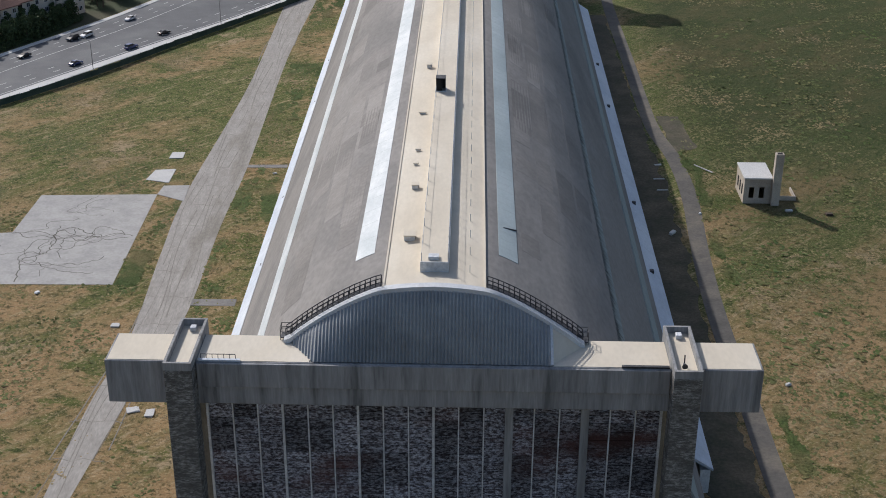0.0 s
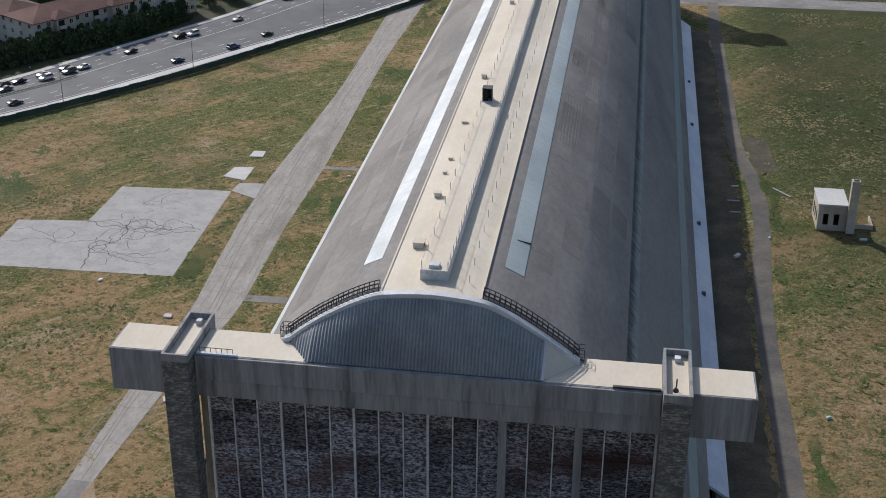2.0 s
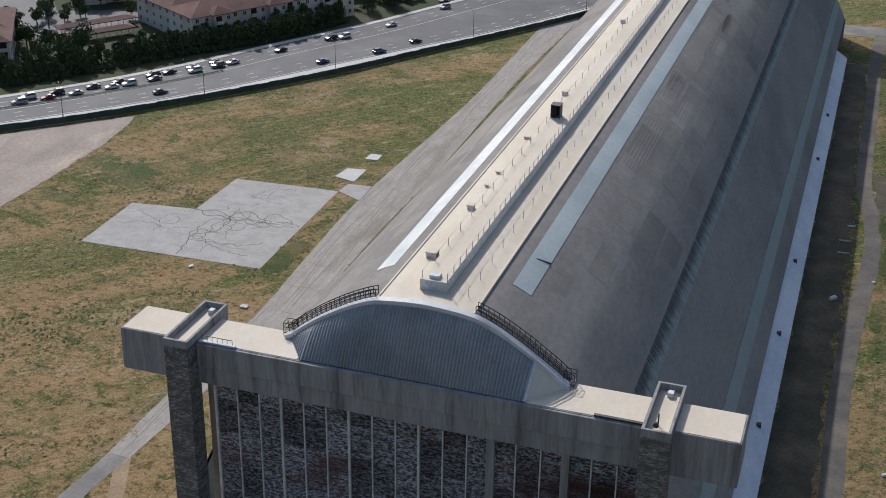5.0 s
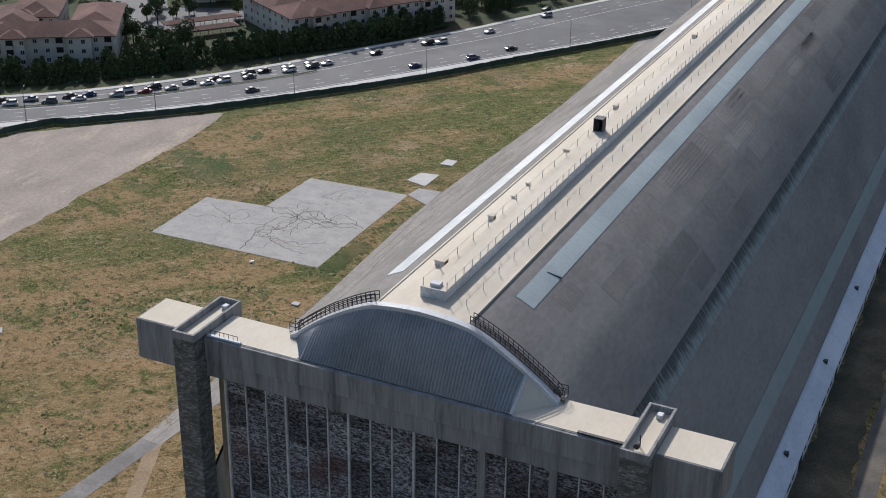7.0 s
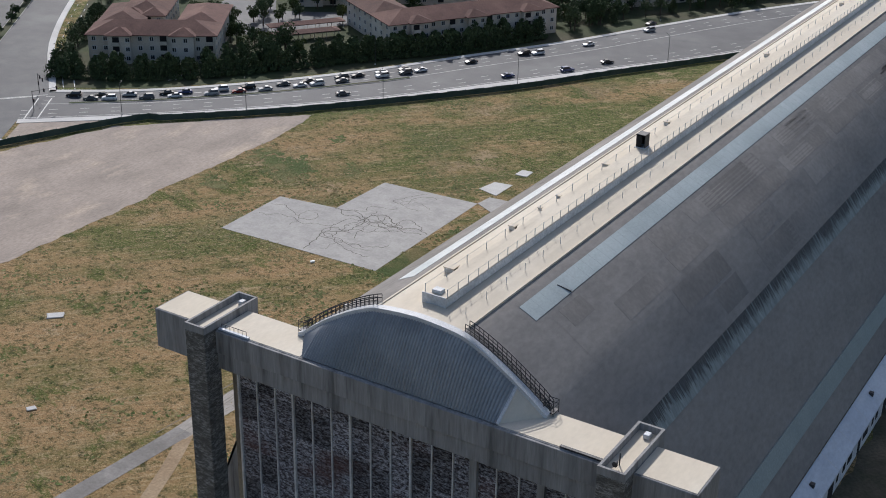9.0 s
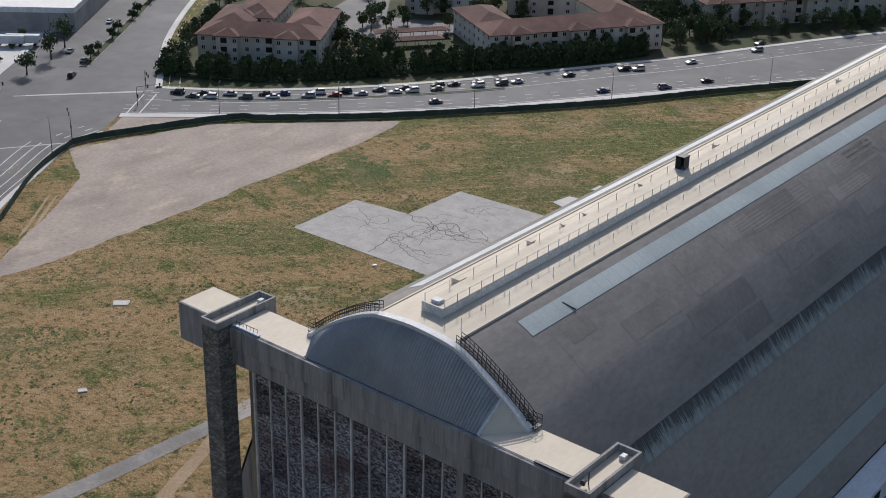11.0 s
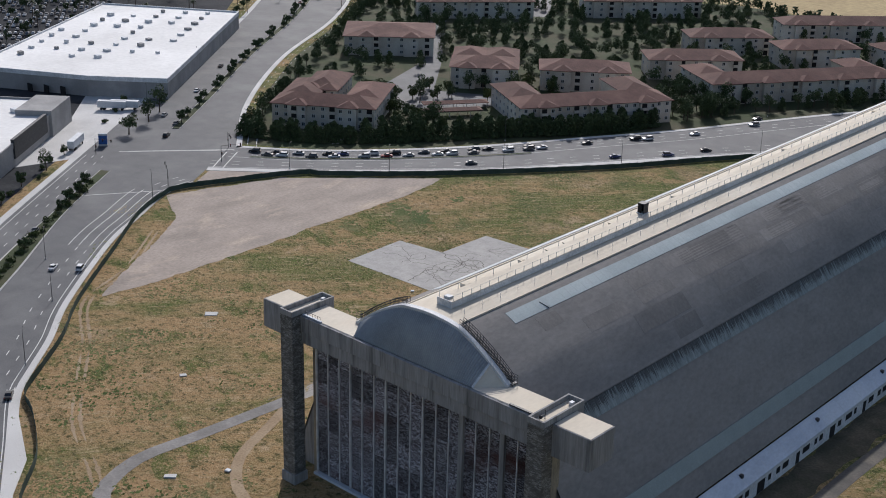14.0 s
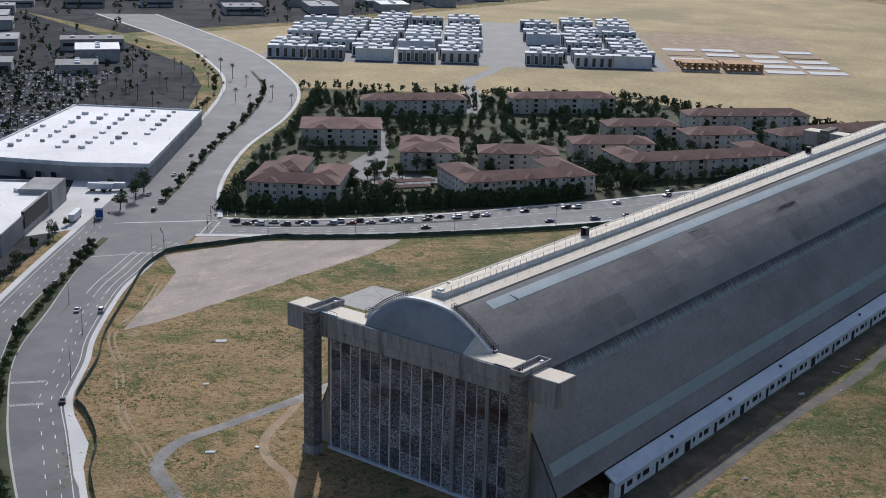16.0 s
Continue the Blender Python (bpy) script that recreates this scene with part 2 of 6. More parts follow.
M_STORE_WALL = mat("store_wall", (0.34, 0.33, 0.32), (0.29, 0.285, 0.28), 0.2, (0.25, 0.245, 0.24), 0.08, 0.9)
M_RED = mat("red_fascia", (0.42, 0.04, 0.04), (0.34, 0.035, 0.035), 0.5, rough=0.6, bump=0.05)
M_BARK = mat("bark", (0.10, 0.075, 0.055), (0.07, 0.052, 0.04), 2.0, rough=0.95)
M_LEAF = mat("tree_leaves", (0.045, 0.070, 0.029), (0.074, 0.102, 0.040), 0.6, rough=0.8, bump=0.0, island=0.4)
M_LEAF_LIGHT = mat("light_leaves", (0.055, 0.075, 0.022), (0.08, 0.10, 0.03), 0.6, rough=0.8, bump=0.0, island=0.4)
M_YELLOW_LEAF = mat("yellow_leaves", (0.30, 0.24, 0.03), (0.22, 0.20, 0.03), 0.6, rough=0.8, bump=0.0, island=0.3)
M_PALM = mat("palm_fronds", (0.035, 0.05, 0.022), (0.05, 0.065, 0.028), 0.6, rough=0.8, bump=0.0, island=0.3)
M_WEED = mat("weeds", (0.082, 0.108, 0.030), (0.140, 0.150, 0.050), 0.08, (0.30, 0.225, 0.115), 0.05, 0.9, bump=0.0, island=0.25)
M_FENCE = mat("green_fence_screen", (0.030, 0.055, 0.045), (0.045, 0.075, 0.06), 0.4, (0.06, 0.085, 0.07), 0.1, 0.9)
M_KERB = mat("kerb_concrete", (0.42, 0.41, 0.39), (0.34, 0.33, 0.315), 0.5, rough=0.9)
M_TYRE = mat("tyre_rubber", (0.018, 0.018, 0.018), (0.026, 0.026, 0.026), 3.0, rough=0.9, bump=0.0)
M_LIGHT_LENS = mat("lamp_lens", (0.6, 0.6, 0.58), (0.5, 0.5, 0.48), 2.0, rough=0.2, bump=0.0)
M_TAIL = mat("tail_lens", (0.25, 0.015, 0.012), (0.2, 0.012, 0.01), 2.0, rough=0.3, bump=0.0)
M_BLUE = mat("blue_sign", (0.03, 0.10, 0.30), (0.025, 0.085, 0.26), 1.0, rough=0.5, bump=0.0)
M_STRAW = mat("straw_field", (0.40, 0.31, 0.16), (0.31, 0.235, 0.12), 0.02, (0.24, 0.20, 0.10), 0.008, 0.95, fine=0.3)
CAR_PAINTS = {k: mat("car_paint_" + k, c, tuple(v * 0.92 for v in c), 0.5, rough=0.28, bump=0.0, spec=0.6, fine=0.5) for k, c in
              (("white", (0.70, 0.70, 0.70)), ("black", (0.015, 0.015, 0.017)), ("silver", (0.36, 0.37, 0.38)), ("grey", (0.09, 0.095, 0.10)),
               ("red", (0.22, 0.012, 0.015)), ("blue", (0.03, 0.05, 0.16)))}


# ---- builders ----
def obj(name, bm, material, parent=None, label="", smooth=False):
    me = bpy.data.meshes.new(name)
    bm.normal_update()
    bm.to_mesh(me)
    bm.free()
    me.materials.append(material)
    if smooth:
        for p in me.polygons:
            p.use_smooth = True
    ob = new(name, me)
    if parent:
        ob.parent = parent
    if label:
        ob["label"] = label
    return ob


def part(name, bm, material, parent, label="", smooth=False):
    return obj(name, bm, material, parent, label, smooth)


def empty(name, m, label, category, group="", kind=""):
    ob = new(name)
    ob.matrix_basis = m
    ob.empty_display_size = 0.5
    return tagged(ob, label, category, group, kind)


def box(x0, x1, y0, y1, z0, z1, bm=None, bevel=0.0):
    own = bm is None
    b2 = bmesh.new()
    r = bmesh.ops.create_cube(b2, size=1.0)
    for v in b2.verts:
        v.co = Vector(((x0 + x1) / 2 + v.co.x * (x1 - x0), (y0 + y1) / 2 + v.co.y * (y1 - y0), (z0 + z1) / 2 + v.co.z * (z1 - z0)))
    if bevel:
        bmesh.ops.bevel(b2, geom=b2.edges[:], offset=bevel, segments=1, affect='EDGES')
    if own:
        return b2
    me = bpy.data.meshes.new("tmp")
    b2.to_mesh(me)
    b2.free()
    bm.from_mesh(me)
    bpy.data.meshes.remove(me)
    return bm


def prism(points, z0, z1, bm=None):
    """A polygon, given anticlockwise or not, raised from z0 to z1."""
    bm = bm or bmesh.new()
    area = sum(a[0] * b[1] - b[0] * a[1] for a, b in zip(points, points[1:] + points[:1]))
    pts = points if area > 0 else points[::-1]
    lo = [bm.verts.new((x, y, z0)) for x, y in pts]
    hi = [bm.verts.new((x, y, z1)) for x, y in pts]
    n = len(pts)
    bm.faces.new(hi)
    bm.faces.new(lo[::-1])
    for i in range(n):
        bm.faces.new((lo[i], lo[(i + 1) % n], hi[(i + 1) % n], hi[i]))
    return bm


def ragged(points, amp, step=2.0, seed=0):
    """The polygon with a worn, uneven outline."""
    r = random.Random(seed)
    out = []
    for a, b in zip(points, points[1:] + points[:1]):
        a, b = Vector(a), Vector(b)
        n = max(1, int((b - a).length / step))
        nn = Vector((-(b - a).y, (b - a).x)).normalized()
        for k in range(n):
            p = a.lerp(b, k / n)
            d = amp * (noise.noise(Vector((p.x * 0.12, p.y * 0.12, seed))) * 1.4 + r.uniform(-0.35, 0.35))
            out.append(tuple(p + nn * d))
    return out


def smooth_line(pts, step=4.0):
    """A Catmull-Rom line through the points."""
    P = [Vector((*p, 0)) for p in pts]
    P = [P[0] * 2 - P[1]] + P + [P[-1] * 2 - P[-2]]
    out = []
    for i in range(1, len(P) - 2):
        n = max(1, int((P[i + 1] - P[i]).length / step))
        for k in range(n):
            t = k / n
            a, b, c, d = P[i - 1:i + 3]
            out.append(0.5 * (2 * b + (c - a) * t + (2 * a - 5 * b + 4 * c - d) * t * t + (3 * b - a - 3 * c + d) * t ** 3))
    out.append(P[-2])
    return [(v.x, v.y) for v in out]


def offset_line(line, d):
    """The line moved d metres to its left."""
    out = []
    for i, p in enumerate(line):
        a, b = Vector(line[max(0, i - 1)]), Vector(line[min(len(line) - 1, i + 1)])
        t = (b - a).normalized()
        out.append((p[0] - t.y * d, p[1] + t.x * d))
    return out


def strip(left, right, z0, z1, bm=None):
    """A slab between two lines of equal count."""
    bm = bm or bmesh.new()
    n = len(left)
    rows = []
    for a, b in zip(left, right):
        rows.append([bm.verts.new((*a, z1)), bm.verts.new((*b, z1)), bm.verts.new((*b, z0)), bm.verts.new((*a, z0))])
    for p, q in zip(rows, rows[1:]):
        for k in range(4):
            bm.faces.new((p[k], q[k], q[(k + 1) % 4], p[(k + 1) % 4]))
    bm.faces.new(rows[0])
    bm.faces.new(rows[-1][::-1])
    bmesh.ops.recalc_face_normals(bm, faces=bm.faces[:])
    return bm


def resample(line, n):
    L = [0.0]
    for a, b in zip(line, line[1:]):
        L.append(L[-1] + math.dist(a, b))
    out, j = [], 0
    for i in range(n):
        s = L[-1] * i / (n - 1)
        while j < len(L) - 2 and L[j + 1] < s:
            j += 1
        t = (s - L[j]) / max(1e-6, L[j + 1] - L[j])
        out.append((line[j][0] + (line[j + 1][0] - line[j][0]) * t, line[j][1] + (line[j + 1][1] - line[j][1]) * t))
    return out


def tube(a, b, r, bm=None, sides=6, r2=None):
    bm = bm or bmesh.new()
    a, b = Vector(a), Vector(b)
    q = (b - a).to_track_quat('Z', 'Y')
    rings = []
    for c, rr in ((a, r), (b, r if r2 is None else r2)):
        rings.append([bm.verts.new(c + q @ Vector((rr * math.cos(2 * math.pi * k / sides), rr * math.sin(2 * math.pi * k / sides), 0))) for k in range(sides)])
    for k in range(sides):
        bm.faces.new((rings[0][k], rings[0][(k + 1) % sides], rings[1][(k + 1) % sides], rings[1][k]))
    bm.faces.new(rings[0][::-1])
    bm.faces.new(rings[1])
    return bm


def polytube(pts, r, sides=5):
    """One bent tube through the points."""
    bm = bmesh.new()
    prev = None
    for i, p in enumerate(pts):
        d = (pts[min(i + 1, len(pts) - 1)] - pts[max(i - 1, 0)]).to_track_quat('Z', 'Y')
        ring = [bm.verts.new(p + d @ Vector((r * math.cos(2 * math.pi * k / sides), r * math.sin(2 * math.pi * k / sides), 0))) for k in range(sides)]
        if prev:
            for k in range(sides):
                bm.faces.new((prev[k], prev[(k + 1) % sides], ring[(k + 1) % sides], ring[k]))
        else:
            bm.faces.new(ring[::-1])
        prev = ring
    bm.faces.new(prev)
    return bm


def inside(p, poly):
    x, y = p
    hit = False
    for (x1, y1), (x2, y2) in zip(poly, poly[1:] + poly[:1]):
        if (y1 > y) != (y2 > y) and x < (x2 - x1) * (y - y1) / (y2 - y1) + x1:
            hit = not hit
    return hit


# ---- ground and paving ----
bm = bmesh.new()
n = 40
xs = [-4000, -2500, -1500, -1000] + [-800 + 40 * i for i in range(46)] + [1500, 2500, 4000]
ys = [-1500, -800, -400] + [-200 + 40 * i for i in range(26)] + [1200, 1800, 2800, 4500]
grid = [[bm.verts.new((x, y, 0)) for x in xs] for y in ys]
for j in range(len(ys) - 1):
    for i in range(len(xs) - 1):
        bm.faces.new((grid[j][i], grid[j][i + 1], grid[j + 1][i + 1], grid[j + 1][i]))
tagged(obj("ground", bm, M_GRASS), "rough field of dry and green grass", "ground", kind="structure")

ROAD_LEFT = smooth_line([(-258, 96), (-217, 41), (-185, 0), (-163, -27), (-136, -48), (-110, -68), (-70, -92), (-20, -118)])
ROAD_RIGHT = smooth_line([(-205, 106), (-203, 92), (-190, 71), (-177, 51), (-147, 16), (-130, 0), (-118, -13), (-108, -23), (-88, -36), (-67, -50), (-45, -64), (0, -88)])
MED_LEFT = smooth_line([(-238, 90), (-212.5, 55), (-181, 13), (-149, -17), (-131, -33), (-112, -48), (-95, -60), (-72, -73), (-30, -96)])
MED_RIGHT = smooth_line([(-234.5, 92), (-208, 56), (-177, 21), (-156, -4), (-140, -19), (-115, -37), (-97, -49), (-67, -67), (-25, -90)])
NORTH_LEFT = smooth_line([(-258, 96), (-298, 150), (-353, 227), (-416, 310), (-486, 389), (-556, 444), (-680, 515), (-900, 600)])
NORTH_RIGHT = smooth_line([(-226, 143), (-273, 187), (-326, 254), (-374, 333), (-426, 398), (-488, 450), (-624, 535), (-860, 640)])
STREET_NEAR = smooth_line([(-214, 120), (-186, 145), (-162, 170), (-139, 197), (-118, 229), (-97, 262), (-77, 292), (-60, 322), (-35, 368), (5, 430), (60, 500), (120, 560)])
STREET_FAR = smooth_line([(-226, 143), (-202, 161), (-178, 188), (-157, 219), (-139, 252), (-119, 288), (-102, 325), (-80, 370), (-50, 420), (-10, 475), (45, 535), (100, 590)])
k = 60
tagged(obj("road", strip(resample(ROAD_LEFT, k), resample(ROAD_RIGHT, k), -0.3, 0.05), M_ASPHALT), "wide grey asphalt road with lane marks", "road", kind="structure")
tagged(obj("road", strip(resample(NORTH_LEFT, k), resample(NORTH_RIGHT, k), -0.3, 0.05), M_ASPHALT), "grey asphalt avenue leading away from the crossing", "road", kind="structure")
tagged(obj("road", strip(resample(STREET_FAR, k), resample(STREET_NEAR, k), -0.3, 0.05), M_ASPHALT), "curving grey asphalt street beside the field", "road", kind="structure")
tagged(obj("road", prism([(-258, 96), (-206, 94), (-205, 106), (-214, 120), (-226, 143)], -0.3, 0.054), M_ASPHALT), "asphalt crossing of two roads", "road", kind="structure")
# raised median with kerb
bm = strip(resample(MED_LEFT, 50), resample(MED_RIGHT, 50), 0.0, 0.2)
tagged(obj("kerb", bm, M_KERB), "concrete kerb round the planted median", "kerb", kind="structure")
ml, mr = resample(MED_LEFT, 50), resample(MED_RIGHT, 50)
inset = [tuple(Vector(a).lerp(Vector(b), f)) for a, b, f in zip(ml, mr, [0.08] * 50)], [tuple(Vector(a).lerp(Vector(b), f)) for a, b, f in zip(ml, mr, [0.92] * 50)]
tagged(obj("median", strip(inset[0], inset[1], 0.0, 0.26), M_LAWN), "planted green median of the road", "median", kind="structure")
nm = smooth_line([(-262, 142), (-290, 180), (-340, 246), (-395, 325), (-455, 396), (-520, 447)])
tagged(obj("kerb", strip(resample(offset_line(nm, 1.6), 40), resample(offset_line(nm, -1.6), 40), 0, 0.2), M_KERB), "concrete kerb of the avenue's median", "kerb", kind="structure")
tagged(obj("median", strip(resample(offset_line(nm, 1.3), 40), resample(offset_line(nm, -1.3), 40), 0, 0.26), M_LAWN), "narrow planted median", "median", kind="structure")
sm = smooth_line([(-213, 139), (-192, 158), (-170, 182), (-150, 209), (-143, 220)])
tagged(obj("kerb", strip(resample(offset_line(sm, 0.9), 30), resample(offset_line(sm, -0.9), 30), 0, 0.2), M_KERB), "concrete kerb of the street's median", "kerb", kind="structure")
tagged(obj("median", strip(resample(offset_line(sm, 0.6), 30), resample(offset_line(sm, -0.6), 30), 0, 0.25), M_LAWN), "narrow grassy median", "median", kind="structure")
tagged(obj("bare_corner", prism([(-202.5, 99), (-189.5, 131), (-184, 142), (-188, 141.5), (-211.5, 119), (-203.5, 106)], -0.2, 0.06), M_LOT), "bare brown earth at the street corner", "ground", kind="structure")
# pavements
for line, d, lab in ((STREET_NEAR, -3.4, "pale concrete pavement along the street"), (STREET_FAR, 2.2, "concrete pavement before the apartments"),
                     (ROAD_RIGHT[:60], 1.8, "pale pavement at the road's edge"), (NORTH_LEFT, 2.4, "pavement beside the stores"), (ROAD_LEFT, -2.6, "pale pavement along the road"),
                     (NORTH_RIGHT, -2.2, "pavement along the avenue")):
    a = resample(line, 60)
    tagged(obj("pavement", strip(a, offset_line(a, d), -0.2, 0.17), M_CONCRETE_WALK), lab, "pavement", kind="structure")
tagged(obj("pavement", prism([(-112, -20), (-98, -27.5), (-80, -36.5), (-67, -48.5), (-52, -58.5), (-67, -51), (-88, -37), (-108, -24)], -0.1, 0.12), M_CONCRETE_WALK), "pale concrete pull-out beside the road", "pavement", kind="structure")
# lane marks
def dashes(line, d, z=0.058, dash=2.6, gap=6.5, w=0.24, solid=False):
    L = offset_line(line, d)
    bm = bmesh.new()
    if solid:
        a = resample(L, 80)
        return strip(offset_line(a, w / 2), offset_line(a, -w / 2), z - 0.02, z + 0.004)
    total = sum(math.dist(a, b) for a, b in zip(L, L[1:]))
    m = int(total / (dash + gap))
    pts = resample(L, max(4, m * 8))
    step = total / (len(pts) - 1)
    for i in range(m):
        s = int(i * (dash + gap) / step)
        if s + 2 >= len(pts):
            break
        p, q = Vector(pts[s]), Vector(pts[s + 2])
        t = (q - p).normalized() * dash
        nrm = Vector((-t.y, t.x)).normalized() * w / 2
        vs = [bm.verts.new((*c, z)) for c in (p - nrm, p + t - nrm, p + t + nrm, p + nrm)]
        bm.faces.new(vs)
    return bm
for line, offs in ((ROAD_RIGHT, (-4.2, -7.6)), (ROAD_LEFT, (4.5, 8.0)), (NORTH_LEFT, (4.2, 7.8, 11.4)), (NORTH_RIGHT, (-4.2, -7.8)), (STREET_NEAR, (4.6, 8.2)), (STREET_FAR, (-4.2, -7.8))):
    for d in offs:
        tagged(obj("lane_marking", dashes(line, d), M_PAINT_LINE), "white dashed lane marks on asphalt", "marking", kind="stuff")
for d in (-4.3, -7.7, -11.0):
    tagged(obj("lane_marking", dashes(ROAD_RIGHT[3:16], d, solid=True), M_PAINT_LINE), "solid white turning-lane line on asphalt", "marking", kind="stuff")
for d in (-4.3, -7.7):
    tagged(obj("lane_marking", dashes(NORTH_RIGHT[1:13], d, solid=True), M_PAINT_LINE), "solid white turning-lane line on asphalt", "marking", kind="stuff")
for d in (4.3, 7.9, 11.4):
    tagged(obj("lane_marking", dashes(NORTH_LEFT[3:14], d, solid=True), M_PAINT_LINE), "solid white turning-lane line on asphalt", "marking", kind="stuff")
for line, d in ((ROAD_RIGHT, -1.4), (STREET_NEAR, 1.3), (STREET_FAR, -11.4), (ROAD_LEFT, 1.4), (NORTH_LEFT, 1.2)):
    tagged(obj("lane_marking", dashes(line, d, solid=True), M_PAINT_LINE), "solid white edge line on asphalt", "marking", kind="stuff")
for a, b in (((-252, 108), (-226, 138)), ((-250, 111), (-224.5, 141)), ((-222, 66), (-204.5, 93)), ((-224, 137), (-212, 120)), ((-221, 139.5), (-209.5, 123))):
    bm = bmesh.new()
    p, q = Vector(a), Vector(b)
    nrm = Vector((-(q - p).y, (q - p).x)).normalized() * 0.2
    bm.faces.new([bm.verts.new((*c, 0.062)) for c in (p - nrm, q - nrm, q + nrm, p + nrm)])
    tagged(obj("crosswalk_line", bm, M_PAINT_LINE), "white crossing line on asphalt", "marking", kind="stuff")

tagged(obj("bare_lot", prism(ragged([(-200, 91), (-187, 131), (-175, 144), (-146, 173), (-143, 155), (-142, 137), (-142.5, 107), (-141, 86), (-141, 60), (-141, 40), (-143, 26), (-152, 38), (-166, 60), (-179, 79)], 0.8, 1.2, 3), -0.2, 0.03), M_LOT),
       "bare dusty brown lot of old paving", "ground", kind="structure")
PAD = [(-70.3, 141.3), (-97.7, 139.8), (-98, 119), (-114.2, 117.1), (-113.5, 93.7), (-69.3, 94.7)]
tagged(obj("concrete_pad", prism(PAD, -0.2, 0.06), M_PAD), "cracked grey concrete pad in the grass", "paving", kind="structure")
# cracks in the pad: thin branching ribbons
rnd = random.Random(5)
bm = bmesh.new()
def crack(p, ang, length, w):
    pts, a0 = [p], ang
    while length > 0:
        ang += rnd.uniform(-0.95, 0.95) - 0.25 * math.sin(2 * (ang - a0))
        s = rnd.uniform(0.5, 1.5)
        p = (p[0] + math.cos(ang) * s, p[1] + math.sin(ang) * s)
        if not inside(p, PAD):
            break
        pts.append(p)
        length -= s
        if rnd.random() < 0.07 and length > 6:
            crack(p, ang + rnd.choice((-1, 1)) * rnd.uniform(0.7, 1.4), length * 0.6, w * 0.7)
    if len(pts) > 2:
        L, R = offset_line(pts, w / 2), offset_line(pts, -w / 2)
        for i in range(len(pts) - 1):
            bm.faces.new([bm.verts.new((*c, 0.066)) for c in (R[i], R[i + 1], L[i + 1], L[i])])
for p, a, l in (((-98, 119.2), -0.7, 30), ((-112, 106), 0.1, 48), ((-90, 95.2), 1.4, 42), ((-70.5, 118), 3.0, 34), ((-84, 140), -1.7, 26), ((-113, 112), -0.4, 22)):
    crack(p, a, l, rnd.uniform(0.10, 0.24))
pad_bm = bm
tagged(obj("pad_cracks", pad_bm, M_CRACK), "dark branching cracks in the concrete pad", "crack", kind="stuff")
for i, (pts, lab) in enumerate((([(-70.3, 141.3), (-69.8, 146.5), (-63.6, 147), (-63.2, 137.5), (-66, 139)], "pale concrete slab beside the worn road"),
                                ([(-75, 150), (-74, 156.2), (-69, 157), (-69, 148.3)], "broken white concrete slab in the grass"),
                                ([(-72.3, 164), (-72.2, 168), (-69, 168.2), (-68.8, 164.2)], "small white concrete slab in the grass"))):
    tagged(obj("slab", prism(pts, -0.1, 0.10 + 0.05 * i), M_CONCRETE_WALK if i else M_PAD), lab, "slab", group="slabs by the worn road")
# worn road west of the hangar, access paths
WORN_L = smooth_line([(-62, 330), (-62, 300), (-61, 222), (-63.5, 143), (-62.5, 110), (-60.5, 73), (-62, 50), (-62, 17)])
WORN_R = smooth_line([(-51, 330), (-52, 300), (-53, 244), (-51.5, 162), (-52, 124), (-51.5, 82), (-55, 58), (-58, 20)])
tagged(obj("worn_road", strip(resample(WORN_L, 60), resample(WORN_R, 60), -0.2, 0.035), M_TRACK_ROAD), "worn pale road with cracked edges", "road", kind="structure")
WORN_C = [((a[0] + b[0]) / 2, (a[1] + b[1]) / 2) for a, b in zip(resample(WORN_L, 110), resample(WORN_R, 110))]
bm = bmesh.new()
rr = random.Random(8)
for off in (-4.3, -3.1, -1.6, -0.4, 1.2, 2.6, 3.9):
    i = rr.randrange(5)
    while i < 106:
        run = rr.randrange(5, 22)
        pts_ = [(p[0] + off + 0.5 * math.sin(p[1] * 0.11 + off), p[1]) for p in WORN_C[i:i + run]]
        if len(pts_) > 2:
            w = rr.uniform(0.05, 0.15)
            A_, B_ = offset_line(pts_, w), offset_line(pts_, -w)
            for q in range(len(pts_) - 1):
                bm.faces.new([bm.verts.new((*c, 0.041)) for c in (A_[q], A_[q + 1], B_[q + 1], B_[q])])
        i += run + rr.randrange(2, 9)
for k2 in range(26):
    p = WORN_C[4 + 4 * k2]
    pts_ = [(p[0] + t, p[1] + 0.5 * math.sin(t * 1.3 + k2)) for t in (-4.8, -3, -1, 1, 3, 4.6)]
    A_, B_ = offset_line(pts_, 0.09), offset_line(pts_, -0.09)
    for q in range(5):
        bm.faces.new([bm.verts.new((*c, 0.042)) for c in (A_[q], A_[q + 1], B_[q + 1], B_[q])])
bmesh.ops.recalc_face_normals(bm, faces=bm.faces[:])
tagged(obj("road_seams", bm, M_SEAM), "darker seams and patches along the worn road", "seam", kind="stuff")
PATH_C = smooth_line([(-60, 22), (-61, 8), (-62, -5), (-63, -20), (-57, -33), (-45, -39), (-30, -46), (0, -60)])
tagged(obj("path", strip(offset_line(PATH_C, 1.9), offset_line(PATH_C, -1.9), -0.2, 0.04), M_OLD_ASPHALT), "narrow grey asphalt path through the grass", "path", kind="structure")
LOOP_C = smooth_line([(-60, 24), (-54, 11), (-48, -3), (-38, -12), (-24, -17), (-10, -30)])
tagged(obj("dirt_path", strip(offset_line(LOOP_C, 1.3), offset_line(LOOP_C, -1.3), -0.2, 0.03), M_DIRT), "curved bare dirt path", "path", kind="structure")
TRAIL = smooth_line([(-175, 68), (-155, 43), (-143, 21), (-121, 6), (-104, -7), (-86, -20), (-68, -28), (-60, -32)], 1.2)
